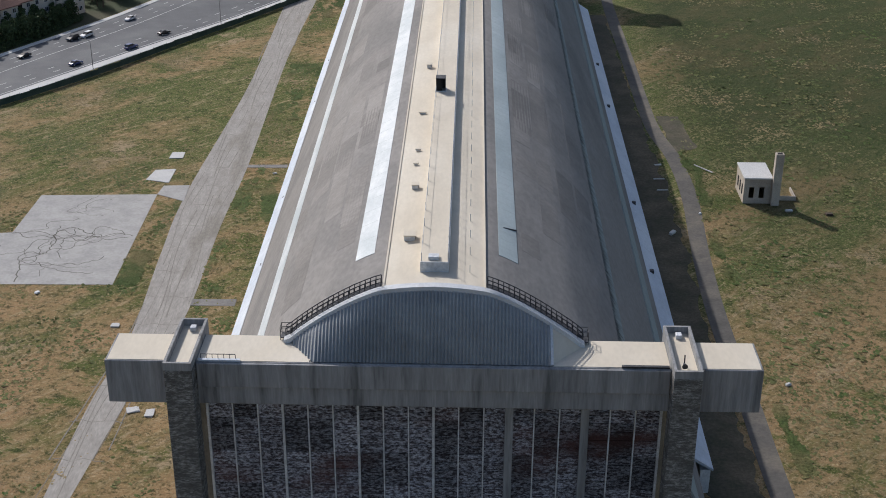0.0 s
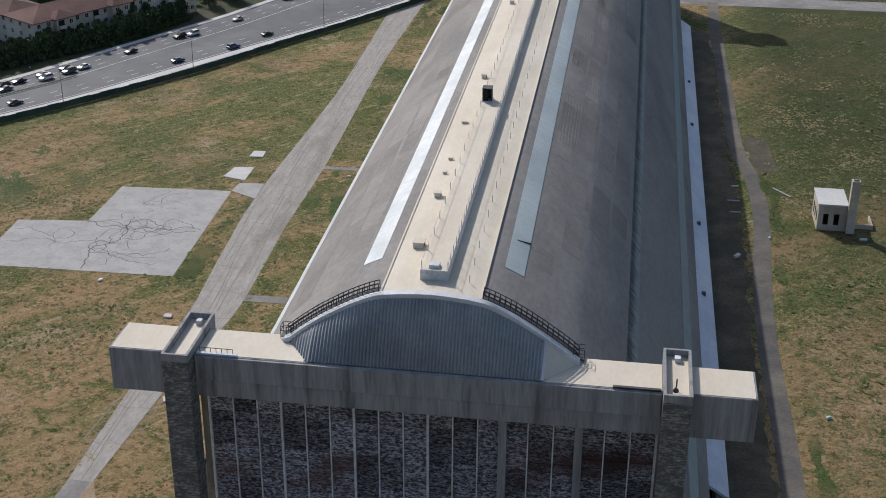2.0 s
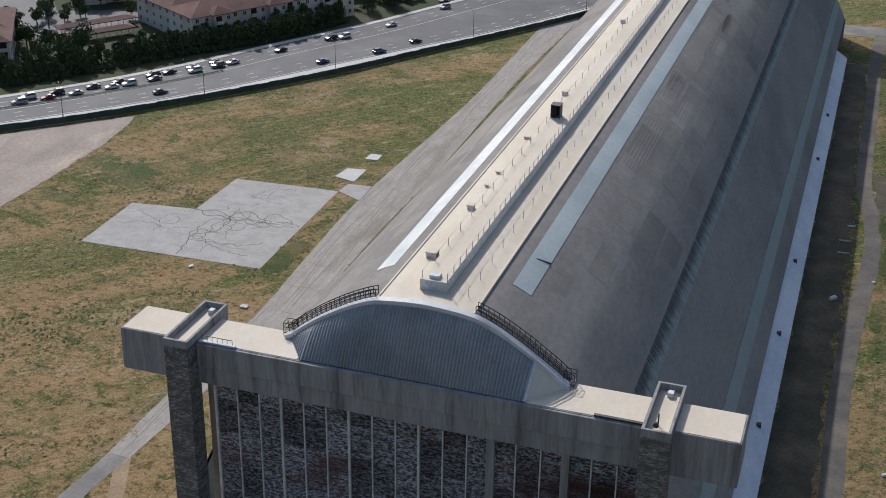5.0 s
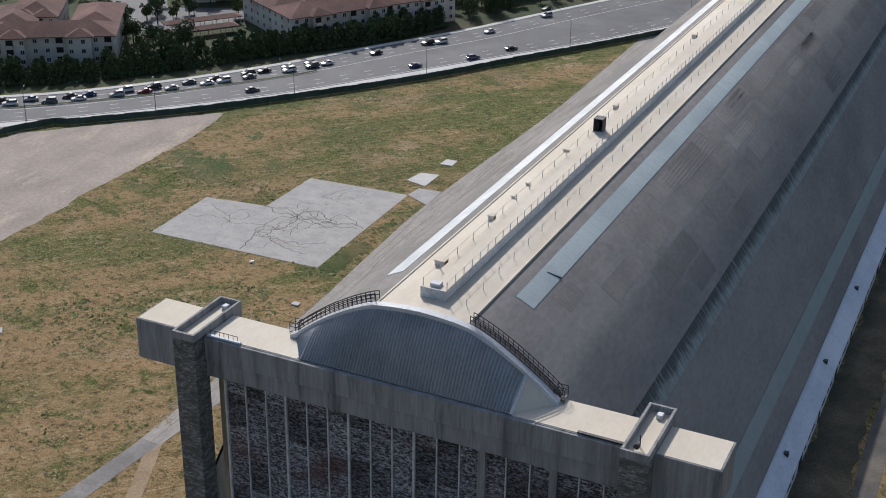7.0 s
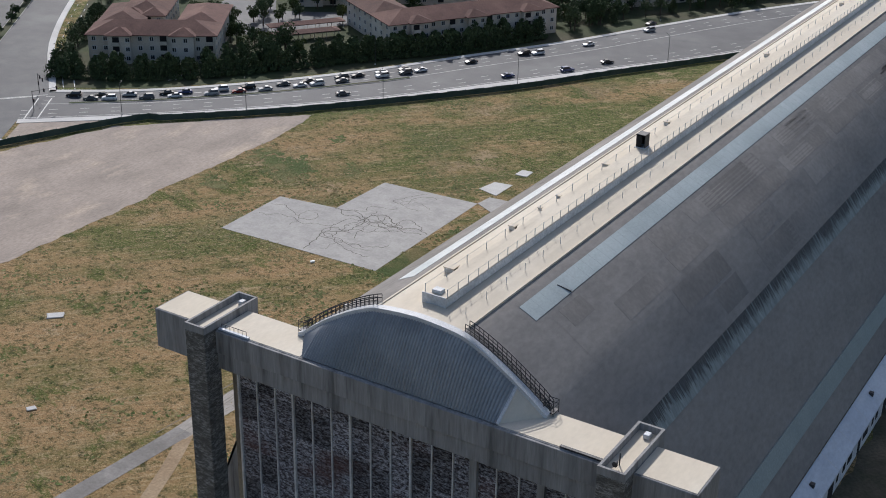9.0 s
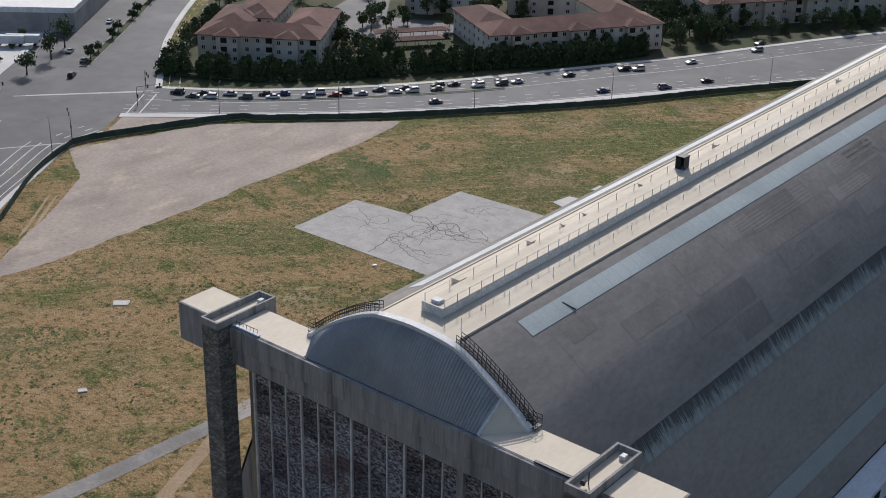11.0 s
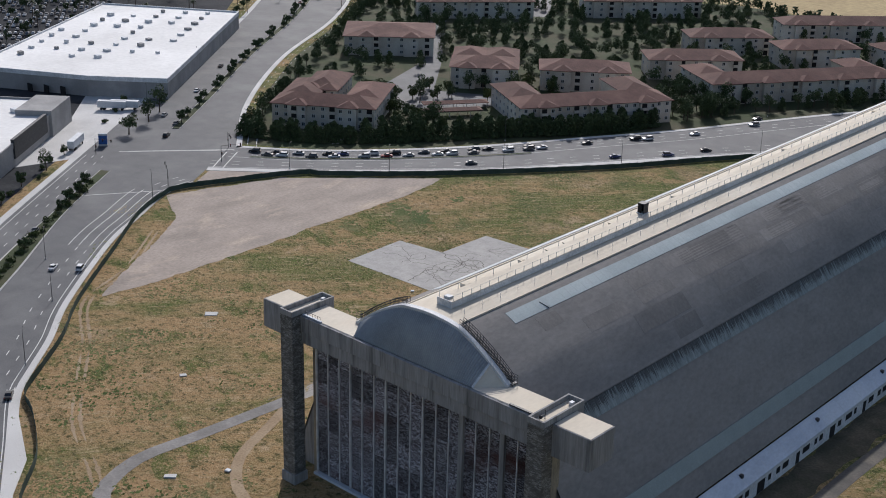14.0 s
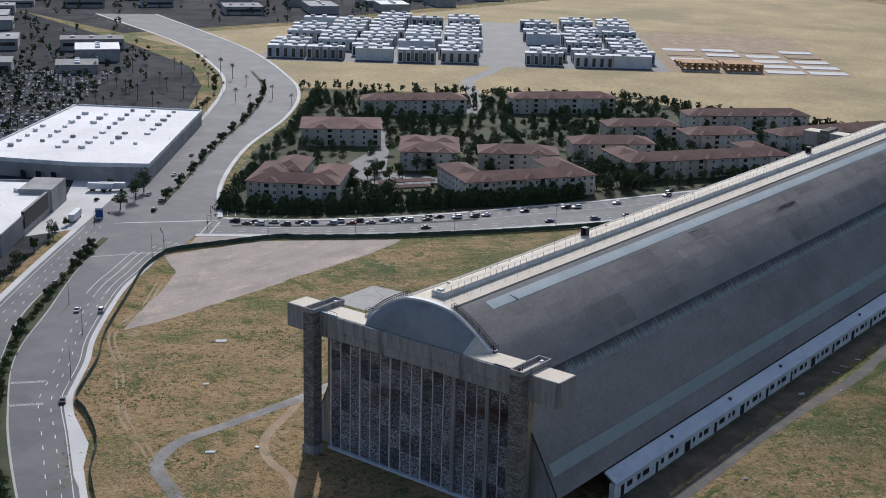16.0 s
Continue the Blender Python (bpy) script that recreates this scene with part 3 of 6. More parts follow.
for off in (0.95, -0.95):
    TR = offset_line(TRAIL, off)
    i = 0
    rt = random.Random(int(off * 10))
    while i < len(TR) - 6:
        run = TR[i:i + rt.randrange(10, 34)]
        wid = [0.12 + 0.55 * abs(noise.noise(Vector((p[0] * 0.3, p[1] * 0.3, off)))) + 0.25 * rt.random() for p in run]
        ends = [min(1.0, k2 / 3, (len(run) - 1 - k2) / 3) + 0.04 for k2 in range(len(run))]
        wid = [w * f for w, f in zip(wid, ends)]
        Lr = [offset_line(run, w)[k2] for k2, w in enumerate(wid)]
        Rr = [offset_line(run, -w)[k2] for k2, w in enumerate(wid)]
        tagged(obj("wheel_track", strip(Lr, Rr, -0.2, 0.025), M_DIRT), "bare wheel track worn into the grass", "path", kind="structure")
        i += len(run) + rt.randrange(0, 5)
# dark brown for the painted shade by the hangar and the bare-earth apron
M_SHADE_SOIL = mat("shade_and_bare_soil", (0.085, 0.072, 0.050), (0.060, 0.058, 0.034), 0.3, (0.13, 0.105, 0.07), 0.09, 0.95, fine=1.6, grain=0.35)
# the hangar's shade on the ground, put into a dark ragged sheet
tagged(obj("soil_strip", prism(ragged([(43.2, 8), (51.6, 8), (51.4, 90), (52.4, 150), (50.6, 210), (50.2, 300), (43.2, 300)], 1.2, 1.6, 12), -0.2, 0.022), M_SHADE_SOIL), "dark strip of painted shade beside the hangar", "ground", kind="structure")
tagged(obj("path", prism([(-51.5, 86.3), (-42.5, 86.3), (-42.5, 89.2), (-51.5, 89)], -0.1, 0.05), M_OLD_ASPHALT), "short paved strip to the hangar", "path", kind="structure")
tagged(obj("path", prism([(-51.5, 158.8), (-41.5, 159), (-41.5, 161), (-51.5, 160.6)], -0.1, 0.05), M_OLD_ASPHALT), "short paved strip to the hangar", "path", kind="structure")
EAST = smooth_line([(53, 340), (52.5, 305), (53, 254), (53.5, 194), (56.5, 169), (57, 144), (55, 113), (54, 85), (54.5, 52), (54.5, 39), (55, 20), (58, -20), (62, -60)])
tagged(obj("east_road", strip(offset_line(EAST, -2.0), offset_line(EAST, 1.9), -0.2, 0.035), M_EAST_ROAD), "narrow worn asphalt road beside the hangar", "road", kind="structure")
tagged(obj("road", prism([(38, 336), (400, 344), (400, 353), (36, 350)], -0.2, 0.03), M_OLD_ASPHALT), "worn grey cross road behind the hangar", "road", kind="structure")
tagged(obj("apron", prism(ragged([(56.5, 172), (63, 176), (62, 200), (56, 200)], 1.0, 1.5, 5), -0.2, 0.025), M_SHADE_SOIL), "bare earth patch beside the road", "ground", kind="structure")
# parking paving by the stores and far fields
tagged(obj("parking_lot", prism([(-262, 90), (-222, 36), (-190, -5), (-166, -32), (-140, -55), (-110, -80), (-400, -200), (-900, 50), (-980, 560), (-700, 480), (-570, 430), (-496, 376), (-424, 298), (-360, 215), (-304, 142)], -0.3, 0.02), M_LOT_ASPHALT),
       "large grey asphalt parking area round the stores", "parking lot", kind="structure")
# the trees' shade on this lawn is in its dark colour
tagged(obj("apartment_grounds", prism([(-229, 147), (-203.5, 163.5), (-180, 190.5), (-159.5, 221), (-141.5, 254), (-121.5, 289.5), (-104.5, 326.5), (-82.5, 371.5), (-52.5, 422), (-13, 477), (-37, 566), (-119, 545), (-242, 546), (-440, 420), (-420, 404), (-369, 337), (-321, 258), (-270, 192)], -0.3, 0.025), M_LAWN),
       "lawn round the apartments with tree shade in its colour", "lawn", kind="structure")
tagged(obj("straw_field", prism(ragged([(-551, 474), (-445, 424), (-242, 549), (-119, 548), (-42, 572), (-34, 718), (-50, 803), (-92, 916), (-143, 1071), (-180, 1298), (-430, 1420), (-664, 1500), (-691, 1018), (-700, 704), (-735, 512), (-640, 492)], 2.5, 12, 6), -0.3, 0.03), M_STRAW),
       "dry straw-coloured field", "field", kind="structure")
tagged(obj("straw_field", prism(ragged([(2, 780), (-28, 890), (-92, 1100), (-108, 1250), (300, 1300), (420, 560), (60, 520), (30, 640)], 2.5, 12, 7), -0.3, 0.03), M_STRAW), "dry straw-coloured field beyond the road", "field", kind="structure")
NE_L = smooth_line([(-60, 560), (-36, 600), (-30, 718), (-46, 803), (-88, 916), (-139, 1071), (-163, 1270), (-180, 1600)], 12)
NE_R = smooth_line([(60, 500), (18, 560), (14, 640), (-6, 792), (-43, 901), (-105, 1090), (-128, 1253), (-145, 1600)], 12)
tagged(obj("road", strip(resample(NE_L, 60), resample(NE_R, 60), -0.2, 0.06), M_ASPHALT), "wide curving asphalt road between the fields", "road", kind="structure")
for d in (4.5, 8.0, 18.0, 21.5):
    tagged(obj("lane_marking", dashes(NE_R, d, z=0.07), M_PAINT_LINE), "white dashed lane marks on asphalt", "marking", kind="stuff")
EST = smooth_line([(-300, 428), (-345, 487), (-383, 532), (-398, 581), (-450, 690), (-528, 845)], 10)
tagged(obj("road", strip(offset_line(EST, 5), offset_line(EST, -5), -0.2, 0.05), M_ASPHALT), "narrow asphalt street to the white townhouses", "road", kind="structure")
tagged(obj("town_ground", prism([(-900, 50), (-2500, -300), (-2500, 3000), (1500, 3000), (1500, 1660), (-180, 1520), (-664, 1560), (-720, 1018), (-725, 704), (-760, 520), (-980, 560)], -0.3, 0.012), M_LOT_ASPHALT),
       "dark paved ground of the distant town", "ground", kind="structure")


# ---- hangar ----
EAST_ARCH = [(0, 47.55), (6.6, 46.95), (9.4, 45.9), (12.4, 44.3), (15.8, 42.1), (19.6, 39.2), (26.0, 32.2), (32, 23.2), (37.5, 13.6), (40.6, 7.9), (43, 3.4)]
WEST_ARCH = [(0, 47.55), (6.6, 46.95), (9.4, 45.9), (12.4, 44.3), (15.8, 42.1), (19.6, 39.0), (24, 34.2), (28, 28.3), (32, 20.8), (35, 14.3), (37.8, 7.2), (40, 1.6)]
Y0, Y1 = 5.9, 330.0
def arch(x):
    """Height of the roof at a distance from the ridge, a smooth line through the table."""
    T = EAST_ARCH if x >= 0 else WEST_ARCH
    x = abs(x)
    i = max(0, min(len(T) - 2, sum(1 for p in T if p[0] <= x) - 1))
    (x0, z0), (x1, z1) = T[i], T[i + 1]
    def slope(k):
        if k == 0:
            return -0.03
        a, b = T[k - 1], T[min(k + 1, len(T) - 1)]
        return (b[1] - a[1]) / (b[0] - a[0])
    h = x1 - x0
    t = (x - x0) / h
    return (2 * t ** 3 - 3 * t * t + 1) * z0 + (t ** 3 - 2 * t * t + t) * h * slope(i) + (3 * t * t - 2 * t ** 3) * z1 + (t ** 3 - t * t) * h * slope(i + 1)
def arch_normal(x):
    return Vector((-(arch(x + 0.02) - arch(x - 0.02)) / 0.04, 0, 1)).normalized()
EDGE = {1: 40.6, -1: 37.8}
def roof_sheet(x0, x1, y0, y1, lift=0.0, thick=0.25, nx=None, ny=1, wave=0.0):
    """A piece of the barrel roof between two distances from the ridge."""
    bm = bmesh.new()
    nx = nx or max(1, int(abs(x1 - x0) / 0.55))
    rows = []
    for top in (True, False):
        layer = []
        for j in range(ny + 1):
            y = y0 + (y1 - y0) * j / ny
            row = []
            for i in range(nx + 1):
                x = x0 + (x1 - x0) * i / nx
                nrm = arch_normal(x)
                h = lift + (wave * (0.5 + 0.5 * math.sin(j * 2.4 + i)) if wave else 0) - (0 if top else thick)
                row.append(bm.verts.new(Vector((x, y, arch(x))) + nrm * h))
            layer.append(row)
        rows.append(layer)
    T, B = rows
    for j in range(ny):
        for i in range(nx):
            bm.faces.new((T[j][i], T[j][i + 1], T[j + 1][i + 1], T[j + 1][i]))
            bm.faces.new((B[j][i], B[j + 1][i], B[j + 1][i + 1], B[j][i + 1]))
    for j in range(ny):
        bm.faces.new((T[j][0], T[j + 1][0], B[j + 1][0], B[j][0]))
        bm.faces.new((T[j][nx], B[j][nx], B[j + 1][nx], T[j + 1][nx]))
    for i in range(nx):
        bm.faces.new((T[0][i], B[0][i], B[0][i + 1], T[0][i + 1]))
        bm.faces.new((T[ny][i], T[ny][i + 1], B[ny][i + 1], B[ny][i]))
    bmesh.ops.recalc_face_normals(bm, faces=bm.faces[:])
    return bm

hangar = empty("hangar", pose(0, 168, 0), "huge barrel-roofed wooden hangar with concrete door frame", "hangar")
hangar.matrix_basis = Matrix.Identity(4)
for s in (-1, 1):
    part("roof_upper", roof_sheet(s * 6.6, s * 26.0, Y0, Y1, 0.0, 0.4), M_ROOF, hangar, "weathered grey roofing")
    part("roof_lower", roof_sheet(s * 26.0, s * EDGE[s], Y0, Y1, -0.7, 0.4), M_ROOF, hangar, "weathered grey roofing")
    part("roof_band", roof_sheet(s * 8.55, s * 11.2, 17.5, Y1 - 9, 0.06, 0.1), M_BAND if s < 0 else M_BAND_TEAL, hangar, "pale band of smooth roofing")
    if s > 0:
        part("gutter", roof_sheet(26.15, 28.2, Y0 + 0.5, Y1 - 1, -0.55, 0.2, nx=8), M_GUTTER, hangar, "stained gutter strip below the step in the roof")
        part("lower_band", roof_sheet(36.6, 38.2, Y0 + 1, Y1 - 4, -0.45, 0.3, nx=6), M_GREEN_BAND, hangar, "streaked pale green band")
    else:
        part("lower_band", roof_sheet(-25.9, -24.3, Y0 + 1, Y1, 0.05, 0.1), M_BAND, hangar, "pale band of smooth roofing")
part("ridge_deck", roof_sheet(-6.6, 6.6, Y0, Y1, 0.12, 0.5, nx=8), M_CREAM, hangar, "cream-coated ridge deck")
for s in (-1, 1):
    bm = bmesh.new()
    box(s * 6.6 - 0.12, s * 6.6 + 0.12, Y0, Y1, arch(6.6) - 0.2, arch(6.6) + 0.3, bm)
    part("deck_edge", bm, M_CREAM, hangar)
# repaired sheets of the roof, each a slightly different tone
rnd = random.Random(11)
for s in (-1, 1):
    for i in range(64):
        x0 = rnd.choice((12.0, 15.5, 19.0, 22.4))
        y0 = 12 + rnd.random() * 300
        w, l = rnd.uniform(2.5, 3.5), rnd.uniform(6, 22)
        part("roof_patch", roof_sheet(s * x0, s * (x0 + w), y0, min(y0 + l, Y1 - 1), 0.015, 0.05, nx=6), M_ROOF_PATCH, hangar, "repaired sheet of roofing")
def cross_seams(x0, x1, y0, y1, step, lift, wid, mat_, name, label, seed):
    """Lap joints running down the slope, joined into one piece."""
    r = random.Random(seed)
    V, F, y = [], [], y0
    while y < y1:
        y += step * r.uniform(0.85, 1.15)
        n_ = max(2, int(abs(x1 - x0) / 1.2))
        b = len(V)
        for i in range(n_ + 1):
            x = x0 + (x1 - x0) * i / n_
            q = Vector((x, y, arch(x))) + arch_normal(x) * lift
            V += [(q.x, q.y - wid, q.z), (q.x, q.y + wid, q.z)]
        F += [(b + 2 * i, b + 2 * i + 1, b + 2 * i + 3, b + 2 * i + 2) for i in range(n_)]
    me = bpy.data.meshes.new(name)
    me.from_pydata(V, [], F)
    me.materials.append(mat_)
    o = new(name, me)
    o.parent = hangar
    tagged(o, label, kind="stuff")
M_LAP = mat("roofing_lap", (0.222, 0.209, 0.196), (0.255, 0.24, 0.224), 0.2, rough=0.9, bump=0.0, spec=0.04)
M_BAND_LAP = mat("band_lap", (0.30, 0.34, 0.345), (0.36, 0.40, 0.40), 0.2, rough=0.8, bump=0.0)
cross_seams(8.6, 11.15, 18, Y1 - 10, 2.4, 0.075, 0.05, M_BAND_LAP, "band_seam", "grey lap joints across the pale band", 5)
cross_seams(-8.6, -11.15, 18, Y1 - 10, 4.8, 0.075, 0.04, M_BAND_LAP, "band_seam", "grey lap joints across the pale band", 6)
for s in (-1, 1):
    cross_seams(s * 11.4, s * 25.9, Y0 + 4, Y1 - 3, 11.5, 0.028, 0.035, M_LAP, "roof_seam", "faint lap joints across the roofing", 7 + s)
rs = random.Random(17)
for x_top, lo_l, hi_l, cnt, lift in ((26.1, 0.8, 2.0, 2600, -0.5),):
    verts, faces = [], []
    for i in range(cnt):
        y = Y0 + 1 + rs.random() * (Y1 - Y0 - 6)
        w, l = rs.uniform(0.12, 0.42), rs.uniform(lo_l, hi_l) * (0.5 + 0.5 * rs.random())
        b = len(verts)
        for xx, yy in ((x_top, y - w / 2), (x_top, y + w / 2), (x_top + l, y + w * 0.15), (x_top + l, y - w * 0.15)):
            q = Vector((xx, yy, arch(xx))) + arch_normal(xx) * lift
            verts.append(tuple(q))
        faces.append((b, b + 3, b + 2, b + 1))
    me = bpy.data.meshes.new("runoff_stain")
    me.from_pydata(verts, [], faces)
    me.materials.append(M_STAIN)
    o = new("runoff_stain", me)
    o.parent = hangar
    tagged(o, "dark runoff stains below the roof step", kind="stuff")
# front rim of the arch and the sloping corrugated gable
XE = 19.6
bm = bmesh.new()
N = 44
prev = None
for i in range(N + 1):
    x = -XE - 0.2 + (2 * XE + 0.4) * i / N
    z = max(arch(x), 39.2)
    ring = [bm.verts.new((x, y, zz)) for y, zz in ((Y0 - 0.9, z - 0.45), (Y0 - 0.9, z + 0.25), (Y0 + 0.2, z + 0.3), (Y0 + 0.2, z - 0.45))]
    if prev:
        for k2 in range(4):
            bm.faces.new((prev[k2], ring[k2], ring[(k2 + 1) % 4], prev[(k2 + 1) % 4]))
    else:
        bm.faces.new(ring)
    prev = ring
bm.faces.new(prev[::-1])
bmesh.ops.recalc_face_normals(bm, faces=bm.faces[:])
part("arch_rim", bm, M_TRIM, hangar, "pale metal rim round the arched gable")
bm = bmesh.new()
cols = 74
prev = None
for i in range(cols * 2 + 1):
    x = -18.7 + 33.9 * i / (cols * 2)
    over = max(0.0, -x - 15.5)
    yb = 0.35 + over * 1.45
    zt = max(arch(x) - 0.3, 39.3)
    out = 0.16 if i % 2 else -0.08
    col = []
    for j in range(9):
        v = j / 8
        bulge = 0.55 * v + 0.45 * math.sin(v * math.pi * 0.5)
        col.append(bm.verts.new((x, yb + max(0.15, Y0 - 0.85 - yb) * v - out * (1 - 0.4 * v), 39.1 + (zt - 39.1) * bulge + out * 0.5)))
    if prev:
        for j in range(8):
            bm.faces.new((prev[j], col[j], col[j + 1], prev[j + 1]))
    prev = col
part("gable_sheet", bm, M_GABLE, hangar, "blue-grey corrugated metal gable")
part("flashing", tube((15.3, 0.3, 39.15), (15.25, Y0 - 0.8, arch(15.25) - 0.25), 0.26, sides=6), M_TRIM, hangar, "pale metal flashing strip")
bm = bmesh.new()
edge = [15.25 + 4.15 * i / 8 for i in range(9)]
top = [bm.verts.new((x, Y0 - 0.8, max(39.05, arch(x) - 0.35))) for x in edge]
base = bm.verts.new((15.25, 0.5, 39.0))
back = bm.verts.new((15.25, Y0 - 0.8, 38.9))
for a, b in zip(top, top[1:]):
    bm.faces.new((base, a, b))
    bm.faces.new((back, b, a))
bm.faces.new((base, back, top[0]))
bm.faces.new((base, top[-1], back))
bmesh.ops.recalc_face_normals(bm, faces=bm.faces[:])
part("gable_shoulder", bm, M_CREAM, hangar, "cream-coated shoulder beside the gable")
# ridge monitor
mon = part("ridge_monitor", box(-1.9, 1.75, 9.6, 318, arch(2) - 0.2, 49.0, bevel=0.06), M_CREAM, hangar, "long cream-coated box along the ridge")
bm = box(-1.95, 1.8, 9.45, 9.59, 47.5, 49.1)
part("end_panel", bm, M_WHITE, mon, "white metal end panel")
part("side_panel", box(1.76, 1.84, 9.6, 318, 47.7, 48.85), M_WHITE, mon, "white metal side")
part("hatch", box(-0.9, 0.5, 10.2, 11.4, 49.0, 49.45, bevel=0.05), M_WHITE, mon, "white roof hatch")
for i in range(58):
    y = 10 + i * 5.4
    for x, r in ((-1.8, 0.065), (1.7, 0.065), (4.6, 0.055)):
        base = 48.95 if x < 3 else arch(4.6)
        part("post", tube((x, y, base), (x, y, base + 1.25), r, sides=5), M_TRIM, mon if x < 3 else hangar)
for i in range(57):
    y = 12.7 + i * 5.4
    part("post", tube((1.7, y, 48.95), (1.7, y, 50.2), 0.065, sides=5), M_TRIM, mon)
part("lifeline", tube((1.7, 10, 50.05), (1.7, 318, 50.05), 0.03, sides=4), M_TRIM, mon)
part("lifeline", tube((-1.8, 10, 50.05), (-1.8, 318, 50.05), 0.03, sides=4), M_TRIM, mon)
# front beam, towers
part("beam", box(-42.3, 42.3, 0, 7.1, 32.7, 39.0, bevel=0.08), M_CONC, hangar, "streaked concrete box beam over the doors")
part("beam_lip", box(-30.4, 30.4, -0.4, 0.02, 35.5, 38.95, bevel=0.05), M_CONC, hangar)
for x0, x1 in ((-42.0, -34.2), (-30.4, -15.9), (15.4, 30.4), (34.2, 42.0)):
    part("beam_deck", box(x0, x1, 0.3, 6.9, 38.9, 39.06), M_CREAM, hangar, "cream-coated flat roof of the beam")
def tower(s):
    xa, xb = sorted((s * 30.5, s * 34.1))
    t = part("tower", box(xa, xb, -2.6, 0.6, 0, 39.2, bevel=0.1), M_CONC_BOARD, hangar, "dark board-marked concrete tower")
    part("tower_base", box(xa - 0.3, xb + 0.3, -2.9, 0.9, 0, 2.4, bevel=0.1), M_CONC, t)
    part("tower_head", box(xa + 0.01, xb - 0.01, 7.0, 9.2, 31.5, 39.2, bevel=0.05), M_CONC, t)
    part("tower_cap", box(xa + 0.02, xb - 0.02, 0.5, 7.1, 38.7, 39.2), M_CONC, t)
    bm = bmesh.new()
    for q in ((xa, xa + 0.35, -2.6, 9.2), (xb - 0.35, xb, -2.6, 9.2), (xa + 0.35, xb - 0.35, -2.6, -2.25), (xa + 0.35, xb - 0.35, 8.85, 9.2)):
        box(*q, 39.2, 40.3, bm)
    part("parapet", bm, M_CONC, t, "concrete parapet")
    part("tower_deck", box(xa + 0.36, xb - 0.36, -2.24, 8.84, 39.2, 39.3), M_CREAM, t, "cream-coated tower top")
    part("roof_vent", box(xa + 1.5, xa + 2.3, 7.2, 8.2, 39.3, 39.9, bevel=0.06), M_WHITE, t, "small white roof vent")
    if s > 0:
        part("horn_mast", tube((xa + 1.6, 0.3, 39.3), (xa + 1.6, 0.3, 41.0), 0.09), M_STEEL, t, "dark warning horn mast")
        part("horn", tube((xa + 1.5, -0.1, 40.0), (xa + 1.5, -0.9, 40.0), 0.12, r2=0.38, sides=10), M_STEEL, t)
tower(-1)
tower(1)
part("ladder_rail", tube((-29.9, 0.5, 39.9), (-25.4, 0.5, 39.9), 0.05), M_STEEL, hangar)
for i in range(7):
    part("rail_post", tube((-29.9 + i * 0.75, 0.5, 39.05), (-29.9 + i * 0.75, 0.5, 39.9), 0.04), M_STEEL, hangar)
part("blue_tray", box(-30.2, -24.8, 0.05, 0.5, 39.06, 39.3), M_BLUE_WHITE, hangar)
part("blue_tray", box(24.2, 30.3, 0.05, 0.5, 39.06, 39.3), M_STEEL, hangar)
# arched stair rails on both shoulders of the gable
def stair(s):
    st = part("arch_stair", bmesh.new(), M_STEEL, hangar, "dark steel stair following the arch")
    n = 18
    pts = []
    for i in range(n + 1):
        x = s * (6.9 + (XE - 6.9) * i / n)
        pts.append(Vector((x, Y0 + 0.2, max(arch(x), 39.2) + 0.25)))
    for y in (0.0, 1.1):
        for h, r in ((0.0, 0.10), (0.6, 0.06), (1.15, 0.07)):
            bm = polytube([p + Vector((0, y, h)) for p in pts], r, 4)
            part("handrail" if h else "stringer", bm, M_STEEL, st)
        for p in pts:
            part("baluster", tube(p + Vector((0, y, -0.3)), p + Vector((0, y, 1.15)), 0.06, sides=4), M_STEEL, st)
    for a, b in zip(pts, pts[1:]):
        for f in (0.0, 0.33, 0.67):
            c = a.lerp(b, f)
            part("tread", box(c.x - 0.14, c.x + 0.14, c.y, c.y + 1.1, c.z - 0.04, c.z + 0.03), M_STEEL, st)
    e = pts[-1]
    part("landing", box(e.x - 0.7, e.x + 0.7, e.y - 0.3, e.y + 1.2, 39.35, 39.5), M_STEEL, st)
    for dx in (-0.7, 0.7):
        for dy in (-0.3, 1.2):
            part("baluster", tube((e.x + dx, e.y + dy, 39.06), (e.x + dx, e.y + dy, 40.9), 0.05, sides=4), M_STEEL, st)
    bm = bmesh.new()
    for z in (40.3, 40.9):
        for a, b in (((-0.7, -0.3), (0.7, -0.3)), ((0.7, -0.3), (0.7, 1.2)), ((0.7, 1.2), (-0.7, 1.2)), ((-0.7, 1.2), (-0.7, -0.3))):
            tube((e.x + a[0], e.y + a[1], z), (e.x + b[0], e.y + b[1], z), 0.05, bm, 4)
    part("landing_rail", bm, M_STEEL, st)
stair(-1)
stair(1)
# end walls beside the doors, seen behind the towers
for s, yy in ((-1, Y0), (1, Y0), (-1, Y1 - 0.6), (1, Y1 - 0.6)):
    bm = bmesh.new()
    n = 14
    lo, hi = [], []
    for i in range(n + 1):
        x = s * (31 + (EDGE[s] - 0.2 - 31) * i / n)
        lo.append((x, 0.0))
        hi.append((x, arch(x) - 0.8 / arch_normal(x).z))
    ring = lo + hi[::-1]
    f0 = [bm.verts.new((x, yy, z)) for x, z in ring]
    f1 = [bm.verts.new((x, yy + 0.6, z)) for x, z in ring]
    bm.faces.new(f0)
    bm.faces.new(f1[::-1])
    for i in range(len(ring)):
        j = (i + 1) % len(ring)
        bm.faces.new((f0[i], f0[j], f1[j], f1[i]))
    bmesh.ops.recalc_face_normals(bm, faces=bm.faces[:])
    part("end_wall", bm, M_CONC, hangar, "stained concrete end wall")
